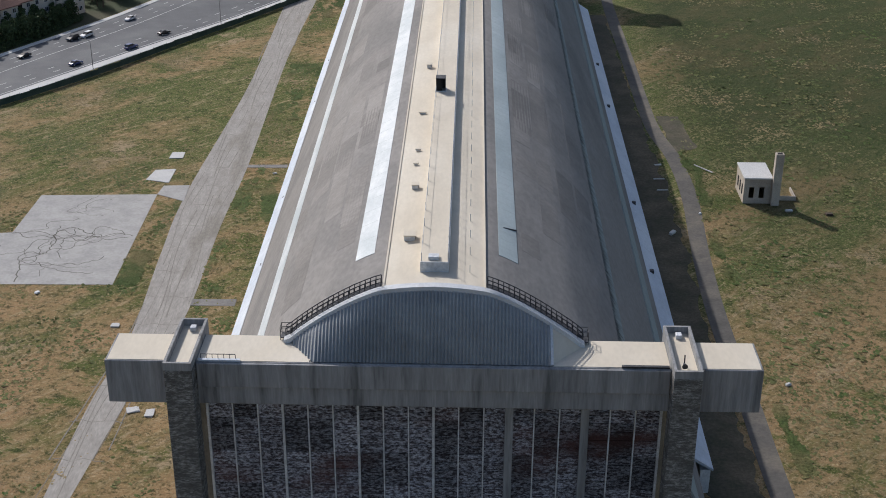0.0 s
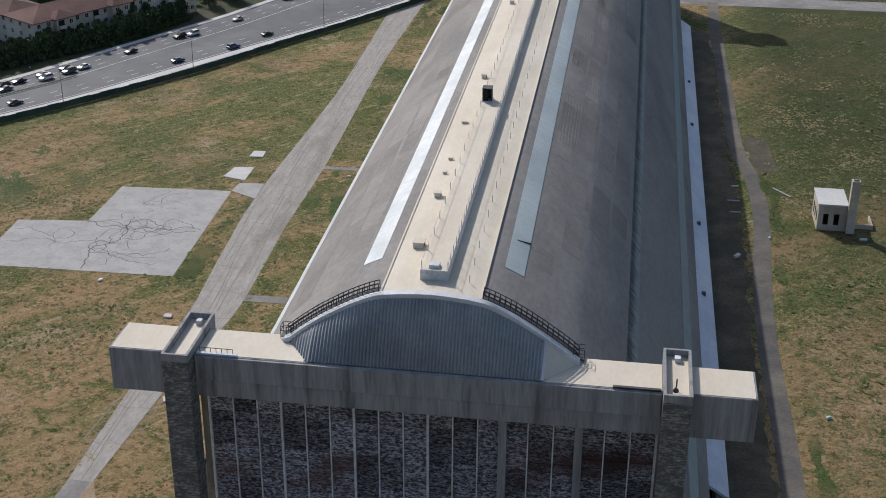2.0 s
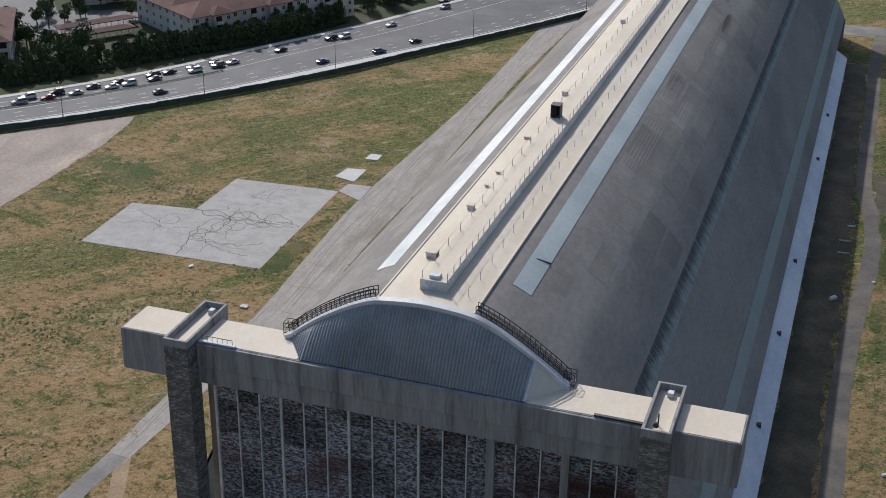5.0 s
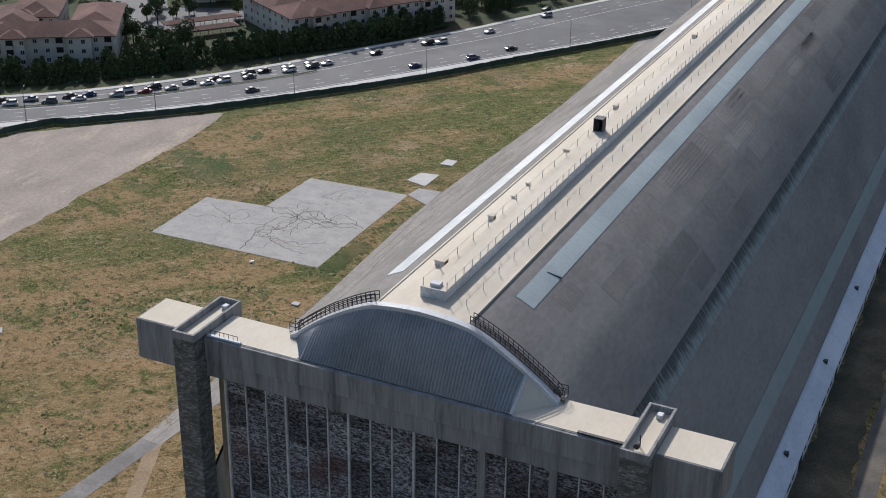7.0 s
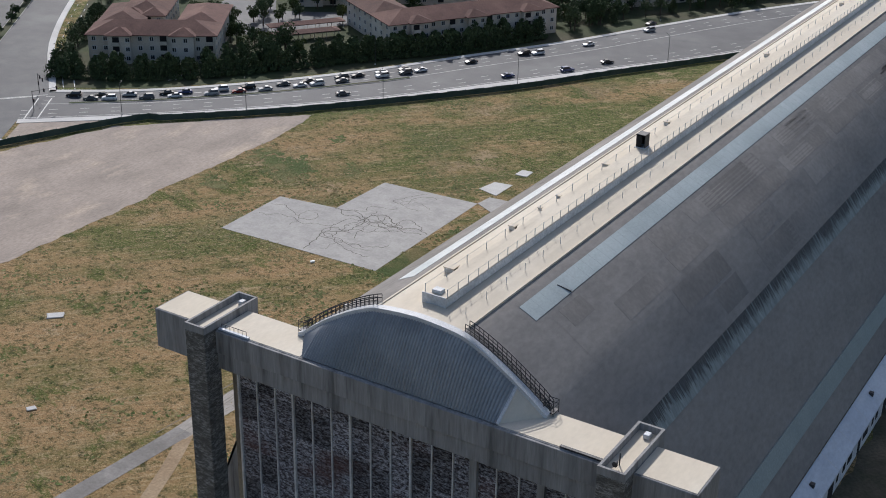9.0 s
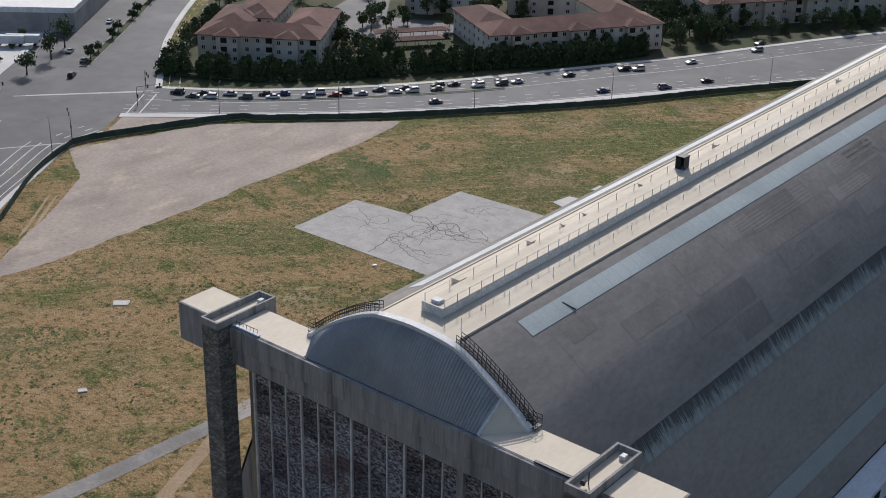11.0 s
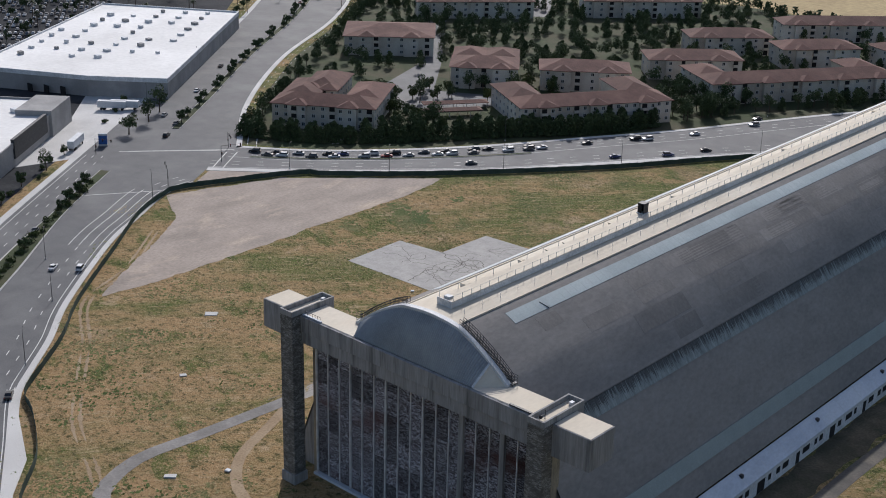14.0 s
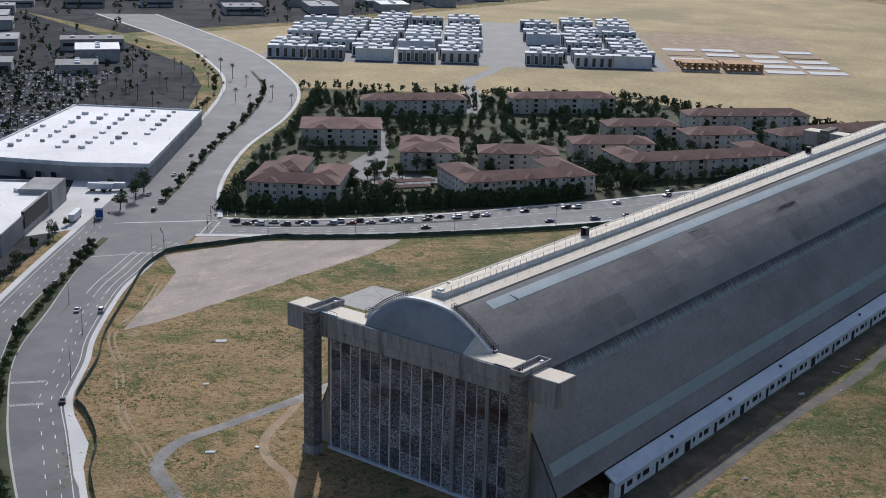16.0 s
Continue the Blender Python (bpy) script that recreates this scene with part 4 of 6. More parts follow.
for s in (-1, 1):
    xa, xb = sorted((s * 30.4, s * 31.6))
    part("door_jamb", box(xa, xb, 4.0, 6.4, 0, 32.8, bevel=0.05), M_JAMB, hangar, "weathered cream door post")
# doors: ribs and panels
part("door_backing", box(-30.4, 30.4, 4.3, 4.6, 0, 33.0), M_PEEL, hangar, "dark peeling hangar door")
pw = 60.8 / 18
pm = None
rows_z = [0.9, 6.3, 11.7, 17.1, 22.5, 27.9, 33.0]
for r in range(6):
    for c in range(18):
        x = -30.4 + pw * c
        if pm is None or c == 0:
            pm = bpy.data.meshes.new("door_panel")
            b2 = bmesh.new()
            h = rows_z[r + 1] - rows_z[r]
            for q in range(4):
                box(-pw / 2 + 0.12, pw / 2 - 0.12, -0.08, 0.12, q * h / 4 + 0.04, (q + 1) * h / 4 - 0.04, b2)
            b2.to_mesh(pm)
            b2.free()
            pm.materials.append(M_PEEL)
        o = new("door_panel", pm)
        o.parent = hangar
        o.location = (x + pw / 2, 4.2, rows_z[r])
for c in range(19):
    x = -30.4 + pw * c
    deep = c % 3 == 0
    if c in (12, 15):
        part("door_pilaster", box(x - 0.55, x + 0.55, 3.5, 4.3, 0.6, 33), M_CONC, hangar, "grey pilaster between the door leaves")
        continue
    part("door_rib", box(x - (0.16 if deep else 0.09), x + (0.16 if deep else 0.09), 3.75 if deep else 3.9, 4.3, 0.6, 33), M_MULLION, hangar, "pale vertical door rib")
part("door_sill", box(-31, 31, 3.2, 5.2, 0, 0.6, bevel=0.05), M_BLUE_WHITE, hangar, "pale metal door track")
for c in range(6):
    part("door_fascia", box(-30.4 + c * 10.14, -30.5 + (c + 1) * 10.14, 3.6, 4.2, 31.4, 33.0), M_CONC, hangar)
# far end: beam and towers
part("beam", box(-42.3, 42.3, 330, 338, 32.7, 39.0, bevel=0.08), M_CONC, hangar, "concrete box beam over the far doors")
part("beam_deck", box(-42, 42, 330.3, 337.7, 38.9, 39.06), M_CREAM, hangar)
for s in (-1, 1):
    xa, xb = sorted((s * 30.5, s * 34.1))
    part("tower", box(xa, xb, 329, 341, 0, 40.2, bevel=0.1), M_CONC_BOARD, hangar, "dark concrete tower")
part("far_doors", box(-30.5, 30.5, 331, 331.4, 0, 33), M_PEEL, hangar, "closed peeling doors of the far end")
# gable beyond the far beam
bm = bmesh.new()
ring = [(-XE, 38.9)] + [(-XE + 2 * XE * i / 24, max(arch(-XE + 2 * XE * i / 24) - 0.1, 38.95)) for i in range(25)] + [(XE, 38.9)]
f0 = [bm.verts.new((x, Y1 - 0.1, z)) for x, z in ring]
bm.faces.new(f0)
f1 = [bm.verts.new((x, Y1 + 0.2, z)) for x, z in ring]
bm.faces.new(f1[::-1])
for i in range(len(ring)):
    j = (i + 1) % len(ring)
    bm.faces.new((f0[i], f1[i], f1[j], f0[j]))
part("far_gable", bm, M_GABLE, hangar)
# lean-to along both long sides
def lean_to(s, y0, y1):
    xa, xb = (39.9, 43.4) if s > 0 else (-37.2, -39.5)
    wo = abs(xb) - 0.4
    bm = bmesh.new()
    prof = [(xa, 7.0), (xb, 4.7), (xb, 4.3), (xa, 6.4)]
    A = [bm.verts.new((x, y0 - 0.2, z)) for x, z in prof]
    B = [bm.verts.new((x, y1 + 0.2, z)) for x, z in prof]
    bm.faces.new(A)
    bm.faces.new(B[::-1])
    for i in range(4):
        bm.faces.new((A[i], A[(i + 1) % 4], B[(i + 1) % 4], B[i]))
    bmesh.ops.recalc_face_normals(bm, faces=bm.faces[:])
    roof = part("lean_to_roof", bm, M_BLUE_WHITE, hangar, "pale blue-white lean-to roof")
    for k2 in range(int((y1 - y0) / 9)):
        yy = y0 + 4 + 9 * k2
        part("roof_joint", prism([(xa, yy), (xb, yy), (xb, yy + 0.14), (xa, yy + 0.14)], 0, 0.01), M_TRIM, roof)
        for v in roof.children[-1].data.vertices:
            v.co.z += 7.02 + (v.co.x - xa) / (xb - xa) * (4.7 - 7.0)
    wall = part("lean_to_wall", box(min(s * (wo - 1.6), s * wo), max(s * (wo - 1.6), s * wo), y0, y1, 0, 4.4), M_WHITE, hangar, "white lean-to wall")
    y = y0 + 3
    i = 0
    while y < y1 - 4:
        w = (1.6, 2.6, 1.6, 3.2, 1.2)[i % 5]
        part("window", box(min(s * (wo - 0.02), s * (wo + 0.05)), max(s * (wo - 0.02), s * (wo + 0.05)), y, y + w, 1.6 if i % 4 else 0.1, 3.1), M_DARK, wall, "dark window opening")
        y += w + (1.4, 2.4, 1.2, 3.6)[i % 4]
        i += 1
    for yy in (58, 92, 126, 190, 226):
        if y0 < yy < y1:
            part("roof_vent", box(min(s * (wo - 2.0), s * (wo - 1.2)), max(s * (wo - 2.0), s * (wo - 1.2)), yy, yy + 0.9, 5.2, 6.5, bevel=0.05), M_STEEL, roof, "dark vent on the lean-to")
lean_to(1, 27, 290)
lean_to(-1, 34, 300)

# things on the ridge
def vent(x, y, sx, sy, h, label):
    z = arch(x) + 0.1
    e = empty("roof_vent_box", pose(x, y, z), label, "roof vent", group="vents on the ridge")
    part("body", box(-sx / 2, sx / 2, -sy / 2, sy / 2, 0, h, bevel=0.05), M_WHITE, e)
    part("cap", box(-sx / 2 - 0.12, sx / 2 + 0.12, -sy / 2 - 0.12, sy / 2 + 0.12, h, h + 0.14, bevel=0.03), M_CREAM, e)
    part("louvre", box(sx / 2, sx / 2 + 0.04, -sy / 2 + 0.15, sy / 2 - 0.15, 0.15, h - 0.1), M_STEEL, e)
vent(-3.8, 19.9, 1.5, 1.5, 0.75, "white boxy vent on the cream ridge deck")
vent(-3.8, 37.6, 0.95, 1.0, 0.65, "small pale vent on the cream ridge deck")
vent(-3.6, 95.5, 0.9, 1.0, 0.7, "small pale vent on the cream ridge deck")
vent(-3.7, 150, 0.95, 1.0, 0.7, "small pale vent on the cream ridge deck")
vent(-3.7, 205, 0.95, 1.0, 0.7, "small pale vent on the cream ridge deck")
vent(-4.0, 52.8, 0.7, 0.3, 0.3, "low pale hatch on the cream ridge deck")
vent(-4.1, 46.8, 0.6, 0.3, 0.3, "low pale hatch on the cream ridge deck")
vent(-3.9, 70.0, 1.1, 0.3, 0.3, "low pale hatch on the cream ridge deck")
def hut(x, y, z):
    e = empty("ridge_hut", pose(x, y, z), "dark open-fronted metal hut on the ridge", "hut", group="ridge huts")
    part("roof", box(-0.9, 0.9, -1.0, 1.0, 2.2, 2.35, bevel=0.04), M_STEEL, e)
    part("wall", box(0.75, 0.85, -0.9, 0.9, 0, 2.2), M_STEEL, e)
    part("wall", box(-0.75, 0.75, 0.8, 0.9, 0, 2.2), M_STEEL, e)
    part("wall", box(-0.85, -0.75, -0.9, 0.9, 0, 2.2), M_STEEL, e)
    part("door", box(-0.75, 0.2, -0.9, -0.82, 0, 2.0), M_DARK, e)
    part("plinth", box(-1.0, 1.0, -1.1, 1.1, -0.3, 0.0), M_TRIM, e)
hut(-1.0, 78.4, 49.1)
hut(-1.0, 236, 49.1)
e = empty("roof_anchor", pose(10.3, 27.5, arch(10.3) + 0.05), "dark strap lying across the pale roof band", "strap")
part("strap", tube((-0.95, -0.4, 0.45), (0.95, 0.4, -0.37), 0.11, sides=5), M_STEEL, e)

# ---- boiler house ----
house = empty("boiler_house", pose(0, 0, 0), "small derelict cream concrete house with tall chimney", "house")
for q in ((69.0, 69.3, 141, 150.5), (75.1, 75.4, 141, 150.5), (69.3, 75.1, 150.2, 150.5)):
    part("wall", box(*q, 0, 6.2), M_CREAM_WALL, house)
for q in ((69.3, 70.2, 0, 6.2), (71.4, 72.6, 0, 6.2), (73.8, 75.1, 0, 6.2)):
    part("pier", box(q[0], q[1], 141, 141.3, q[2], q[3]), M_CREAM_WALL, house)
for q in ((70.2, 71.4, 0, 1.4), (72.6, 73.8, 0, 1.4)):
    part("sill_wall", box(q[0], q[1], 141, 141.3, q[2], q[3]), M_CREAM_WALL, house)
for q in ((70.2, 71.4, 4.2, 6.2), (72.6, 73.8, 4.2, 6.2)):
    part("lintel", box(q[0], q[1], 141, 141.3, q[2], q[3]), M_CREAM_WALL, house)
part("roof", box(68.8, 75.6, 140.8, 150.7, 6.2, 6.55, bevel=0.04), M_CONCRETE_WALK, house, "pale flat concrete roof")
ch = bmesh.new()
box(75.4, 77.3, 139.8, 141.4, 0, 12.9, ch, 0.05)
part("chimney", ch, M_CREAM_WALL, house, "tall square cream chimney")
part("flue", box(75.75, 76.95, 140.1, 141.1, 12.9, 12.93), M_DARK, house)
for y in (142.5, 145, 147.5):
    part("window", box(68.96, 69.02, y, y + 1.2, 1.6, 4.2), M_DARK, house, "empty window opening")
part("inner_floor", box(69.3, 75.1, 141.3, 150.2, 0, 0.1), M_DIRT, house)
part("annex_wall", box(77.3, 82, 143, 143.3, 0, 1.1), M_CREAM_WALL, house, "low broken wall")
part("annex_wall", box(81.7, 82, 143.3, 149, 0, 0.9), M_CREAM_WALL, house, "low broken wall")

# ---- trees and planting ----
def leaf_cloud(bm, centre, radius, count, size, rnd, squash=1.0):
    for i in range(count):
        d = Vector((rnd.gauss(0, 1), rnd.gauss(0, 1), rnd.gauss(0, 1) * squash))
        d = d.normalized() * (radius * rnd.uniform(0.45, 1.0))
        d.z *= squash
        c = Vector(centre) + d
        q = Euler((rnd.uniform(0, 6.3), rnd.uniform(0, 6.3), rnd.uniform(0, 6.3))).to_matrix()
        s = size * rnd.uniform(0.6, 1.4)
        vs = [bm.verts.new(c + q @ Vector(p)) for p in ((-s, -s * 0.6, 0), (s, -s * 0.5, 0.2 * s), (s * 0.7, s * 0.6, 0), (-s * 0.6, s * 0.7, -0.2 * s))]
        bm.faces.new(vs)


def tree(height, spread, seed, leaf, label, category="tree", tall=False, leaves=520):
    rnd = random.Random(seed)
    e = empty("tree", pose(0, 0, -500), label, category)
    bm = tube((0, 0, 0), (rnd.uniform(-0.2, 0.2), rnd.uniform(-0.2, 0.2), height * 0.55), 0.16 + height * 0.012, sides=7, r2=0.08)
    tips = []
    for i in range(6):
        a = i * 1.05 + rnd.uniform(-0.3, 0.3)
        z0 = height * rnd.uniform(0.22, 0.5)
        t = (math.cos(a) * spread * 0.3, math.sin(a) * spread * 0.3, z0 + height * 0.2)
        tube((0, 0, z0), t, 0.07, bm, 5, 0.03)
        tips.append(t)
    part("trunk", bm, M_BARK, e)
    bm = bmesh.new()
    n = 11
    for i in range(n):
        if tall:
            z = height * (0.16 + 0.80 * i / (n - 1))
            r = spread * 0.5 * max(0.34, 1 - 0.66 * (i / (n - 1)) ** 2.2) * rnd.uniform(0.75, 1.05)
            c = (rnd.uniform(-0.3, 0.3) * r, rnd.uniform(-0.3, 0.3) * r, z)
        else:
            a = rnd.uniform(0, 6.28)
            k = rnd.uniform(0.1, 0.34) * spread
            c = (math.cos(a) * k, math.sin(a) * k, height * rnd.uniform(0.42, 0.86))
            r = spread * rnd.uniform(0.18, 0.30)
        leaf_cloud(bm, c, r, leaves // n, 0.26 if height > 4 else 0.18, rnd, 0.85)
    part("crown", bm, leaf, e)
    return e


def plant(protos, spots, group, seed):
    rnd = random.Random(seed)
    for x, y in spots:
        p = rnd.choice(protos)
        s = rnd.uniform(0.8, 1.22)
        o = copy_thing(p, pose(x, y, 0.0, 0, 0, rnd.uniform(0, 360)))
        o.scale = (s * rnd.uniform(0.92, 1.08), s, s * rnd.uniform(0.88, 1.12))
        o["group"] = group


def bush(seed, w, h, leaf, label):
    rnd = random.Random(seed)
    e = empty("shrub", pose(0, 0, -500), label, "shrub")
    bm = bmesh.new()
    for i in range(5):
        leaf_cloud(bm, (rnd.uniform(-0.3, 0.3) * w, rnd.uniform(-0.3, 0.3) * w, h * rnd.uniform(0.35, 0.65)), w * 0.32, 44, 0.2, rnd, 0.8)
    part("crown", bm, leaf, e)
    st = bmesh.new()
    for i in range(3):
        tube((0, 0, 0), (rnd.uniform(-0.3, 0.3) * w, rnd.uniform(-0.3, 0.3) * w, h * 0.6), 0.05, st, 5)
    part("stem", st, M_BARK, e)
    return e


SCREEN = [tree(5.6 + 0.7 * i, 4.8, 20 + i, M_LEAF, "dense dark green screening tree by the apartments", tall=True, leaves=680) for i in range(3)]
ROUND = [tree(7.5 + i, 6.0 + 0.6 * i, 30 + i, M_LEAF, "dark green broad-leaved tree", leaves=560) for i in range(3)]
LIGHT = [tree(6.5 + i, 5.2, 40 + i, M_LEAF_LIGHT, "lighter green broad-leaved tree", leaves=520) for i in range(2)]
YELLOW = [tree(5.5, 5.0, 50, M_YELLOW_LEAF, "yellow-leaved tree in the parking area", leaves=480)]
SHRUBS = [bush(60 + i, 2.6, 1.7, M_LEAF, "dark green shrub in the planted strip") for i in range(3)]
GREEN_SHRUBS = [bush(65 + i, 3.4, 1.2, M_LEAF_LIGHT, "bright green low shrub on the median") for i in range(2)]
MEDTREES = [tree(4.4 + 0.4 * i, 3.8, 70 + i, M_LEAF, "small dark green tree on the median", leaves=420) for i in range(2)]

def palm(seed):
    rnd = random.Random(seed)
    e = empty("palm_tree", pose(0, 0, -500), "tall thin palm tree with a drooping crown", "palm tree")
    part("trunk", tube((0, 0, 0), (0.15, 0.1, 9.0), 0.22, sides=7, r2=0.14), M_BARK, e)
    bm = bmesh.new()
    for i in range(26):
        a, up = rnd.uniform(0, 6.28), rnd.uniform(-0.5, 0.9)
        prev = None
        for k2 in range(5):
            s = k2 / 4 * 2.3
            z = 9.0 + up * s - 0.28 * s * s
            w = 0.32 * (1 - k2 / 4.6)
            c = Vector((math.cos(a) * s + 0.15, math.sin(a) * s + 0.1, z))
            t = Vector((-math.sin(a), math.cos(a), 0)) * w
            pair = (bm.verts.new(c - t), bm.verts.new(c + t))
            if prev:
                bm.faces.new((prev[0], pair[0], pair[1], prev[1]))
            prev = pair
    part("crown", bm, M_PALM, e)
    return e
PALMS = [palm(80), palm(81)]

rnd = random.Random(3)
# screen of trees before the apartments, in two uneven rows
line = resample(smooth_line([(-238, 156), (-216, 168), (-199, 183), (-181, 207), (-167, 229), (-152, 247), (-140, 266), (-131, 288)]), 72)
spots = []
for i, p in enumerate(line):
    if 0.44 < i / 72 < 0.46:
        continue
    spots.append((p[0] + rnd.uniform(-1.2, 1.2), p[1] + rnd.uniform(-1.2, 1.2)))
for i, p in enumerate(offset_line(line, 5.0)):
    if i % 3 != 1:
        spots.append((p[0] + rnd.uniform(-1.5, 1.5), p[1] + rnd.uniform(-1.5, 1.5)))
plant(SCREEN, spots, "screening trees by the street", 4)
plant(SHRUBS, [(p[0] + rnd.uniform(-0.5, 0.5), p[1] + rnd.uniform(-0.5, 0.5)) for p in offset_line(resample(line, 70), -3.0)], "shrubs before the apartments", 5)
line2 = resample(smooth_line([(-240, 160), (-268, 195), (-300, 240), (-330, 290), (-372, 348), (-420, 410)]), 42)
avenue = [(p[0] + rnd.uniform(-2, 2) + 3, p[1] + rnd.uniform(-2, 2)) for p in line2]
plant(SCREEN + ROUND, avenue[:16], "trees along the avenue", 6)
extra = [(rnd.uniform(-150, -112), rnd.uniform(296, 352)) for k2 in range(46)]
plant(ROUND, [p for p in extra if p[0] < -0.42 * (p[1] - 300) - 124 + 14 and p[0] < -121 + (p[1] - 300) * 0.42], "trees among the apartments", 18)
court = [(rnd.uniform(-236, -190), rnd.uniform(205, 285)) for k2 in range(60)]
plant(ROUND + LIGHT, [p for p in court if math.hypot(p[0] + 203, p[1] - 241) > 17 and math.hypot(p[0] + 226, p[1] - 191) > 24 and math.hypot(p[0] + 226, p[1] - 290) > 20 and p[0] < -0.9 * (p[1] - 205) - 178 + 1.62 * (p[1] - 205)], "trees among the apartments", 19)
line3 = resample(smooth_line([(-120, 312), (-104, 345), (-80, 392), (-48, 440), (-20, 480)]), 26)
plant(SCREEN + ROUND, [(p[0] - 3 + rnd.uniform(-2, 2), p[1] + 3 + rnd.uniform(-2, 2)) for p in line3], "screening trees by the street", 7)

APTS = [  # centre, length, depth, turn in degrees, wing length, wing side
    (-226, 191, 42, 15, 33, 26, -1), (-250, 214, 15, 28, 33, 0, 1), (-154, 273, 66, 16, 58, 24, -1), (-304, 308, 44, 34, 42, 0, 1), (-226, 290, 30, 22, 38, 18, -1),
    (-190, 318, 40, 20, 38, 0, 1), (-113, 376, 92, 17, 56, 18, 1), (-168, 374, 44, 19, 45, 0, -1), (-329, 402, 66, 17, 49, 0, 1),
    (-266, 476, 68, 17, 47, 0, -1), (-182, 430, 42, 18, 47, 0, 1), (-153, 507, 76, 18, 46, 0, -1), (-92, 497, 88, 18, 62, 0, 1), (-138, 440, 40, 18, 50, 0, 1)]
# trees scattered among the apartments
spots = []
while len(spots) < 300:
    p = (rnd.uniform(-400, -60), rnd.uniform(190, 600))
    lawn = [(-228, 160), (-180, 205), (-140, 268), (-106, 340), (-60, 420), (-30, 480), (-45, 555), (-119, 540), (-242, 540), (-425, 412), (-360, 345), (-270, 205)]
    if not inside(p, lawn):
        continue
    clear = True
    for cx, cy, L, D, a, w, sd in APTS:
        q = Vector((p[0] - cx, p[1] - cy))
        c, s = math.cos(radians(a)), math.sin(radians(a))
        u, v = q.x * c + q.y * s, -q.x * s + q.y * c
        if abs(u) < L / 2 + 3 and -D / 2 - 3 < v < D / 2 + w + 3:
            clear = False
    if clear and not (abs(p[0] + 205) < 22 and abs(p[1] - 240) < 20):
        spots.append(p)
spots.sort(key=lambda p: math.hypot(p[0] - 20, p[1] + 40))
plant(ROUND + SCREEN + LIGHT, spots[:30], "trees among the apartments", 8)
def grove(name, protos, places, label, seed):
    """Far trees joined into one mass of crowns."""
    r = random.Random(seed)
    V, F, count = [], [], 0
    for x, y in places:
        me = next(c for c in r.choice(protos).children if c.name.startswith("crown")).data
        co = np.empty(len(me.vertices) * 3)
        me.vertices.foreach_get("co", co)
        co = co.reshape(-1, 3) * r.uniform(0.8, 1.25)
        a = r.uniform(0, 6.28)
        c, s_ = math.cos(a), math.sin(a)
        V.append(np.stack([co[:, 0] * c - co[:, 1] * s_ + x, co[:, 0] * s_ + co[:, 1] * c + y, co[:, 2]], 1))
        F.append(np.arange(len(co)).reshape(-1, 4) + count)
        count += len(co)
    me = bpy.data.meshes.new(name)
    me.from_pydata(np.concatenate(V).tolist(), [], np.concatenate(F).tolist())
    me.materials.append(M_LEAF)
    tagged(new(name, me), label, "trees", kind="stuff")
more = []
while len(more) < 190:
    p = (rnd.uniform(-420, -60), rnd.uniform(320, 560))
    if inside(p, lawn) and all(math.hypot(p[0] - q[0], p[1] - q[1]) > 24 for q in APTS):
        more.append(p)
grove("far_trees", ROUND + SCREEN, spots[30:] + more + avenue[16:], "dark green trees among the far apartments", 44)
lotp = [(-440 - 20 * j + 9 * i + rnd.uniform(-4, 4), 100 + 24 * i + 10 * j + rnd.uniform(-4, 4)) for i in range(16) for j in range(16)]
lotp = [p for p in lotp if p[0] < -0.9 * p[1] - 240 and not inside(p, [(-377, 119), (-327, 145), (-300, 167), (-390, 281), (-455, 241)])]
grove("lot_trees", MEDTREES, lotp, "small dark trees in the parking area", 45)
# median planting
for f0, mid_l, mid_r, cnt in ((0, MED_LEFT, MED_RIGHT, 34),):
    a, b = resample(MED_LEFT, cnt), resample(MED_RIGHT, cnt)
    plant(MEDTREES, [((p[0] + q[0]) / 2 + rnd.uniform(-0.6, 0.6), (p[1] + q[1]) / 2 + rnd.uniform(-0.6, 0.6)) for i, (p, q) in enumerate(zip(a, b)) if i in (2, 3, 4, 5, 9, 13, 14, 19, 20, 21, 24, 27, 28)], "trees on the median", 9)
    plant(GREEN_SHRUBS, [((p[0] + q[0]) / 2 + rnd.uniform(-0.8, 0.8), (p[1] + q[1]) / 2 + rnd.uniform(-0.5, 0.5)) for i, (p, q) in enumerate(zip(resample(MED_LEFT, 60), resample(MED_RIGHT, 60))) if i > 2], "shrubs on the median", 10)
plant(MEDTREES, [(p[0] + rnd.uniform(-0.5, 0.5), p[1] + rnd.uniform(-0.5, 0.5)) for i, p in enumerate(resample(nm, 46)) if i % 3 and i < 40], "trees on the median", 11)
side = [p for p in resample(offset_line(ROAD_LEFT, -6.5), 36)]
plant(SHRUBS + MEDTREES, [(p[0] + rnd.uniform(-1.5, 1.5), p[1] + rnd.uniform(-1.5, 1.5)) for p in side], "planting beside the road", 12)
plant(ROUND, [(p[0] + rnd.uniform(-1.5, 1.5), p[1] + rnd.uniform(-1.5, 1.5)) for i, p in enumerate(side) if i % 5 == 2] + [(-268, 124), (-277, 140), (-286, 152)], "planting beside the road", 13)
side = [p for p in resample(offset_line(NORTH_LEFT, 6.5), 60)][3:36]
plant(SHRUBS + MEDTREES, [(p[0] + rnd.uniform(-1.5, 1.5), p[1] + rnd.uniform(-1.5, 1.5)) for p in side], "planting beside the avenue", 14)
plant(YELLOW, [(-223, -22), (-216, -30)], "trees in the parking area", 15)
plant(LIGHT, [(-205, -30), (-212, -12), (-230, -36), (-204, -14)], "trees in the parking area", 16)
spots = []
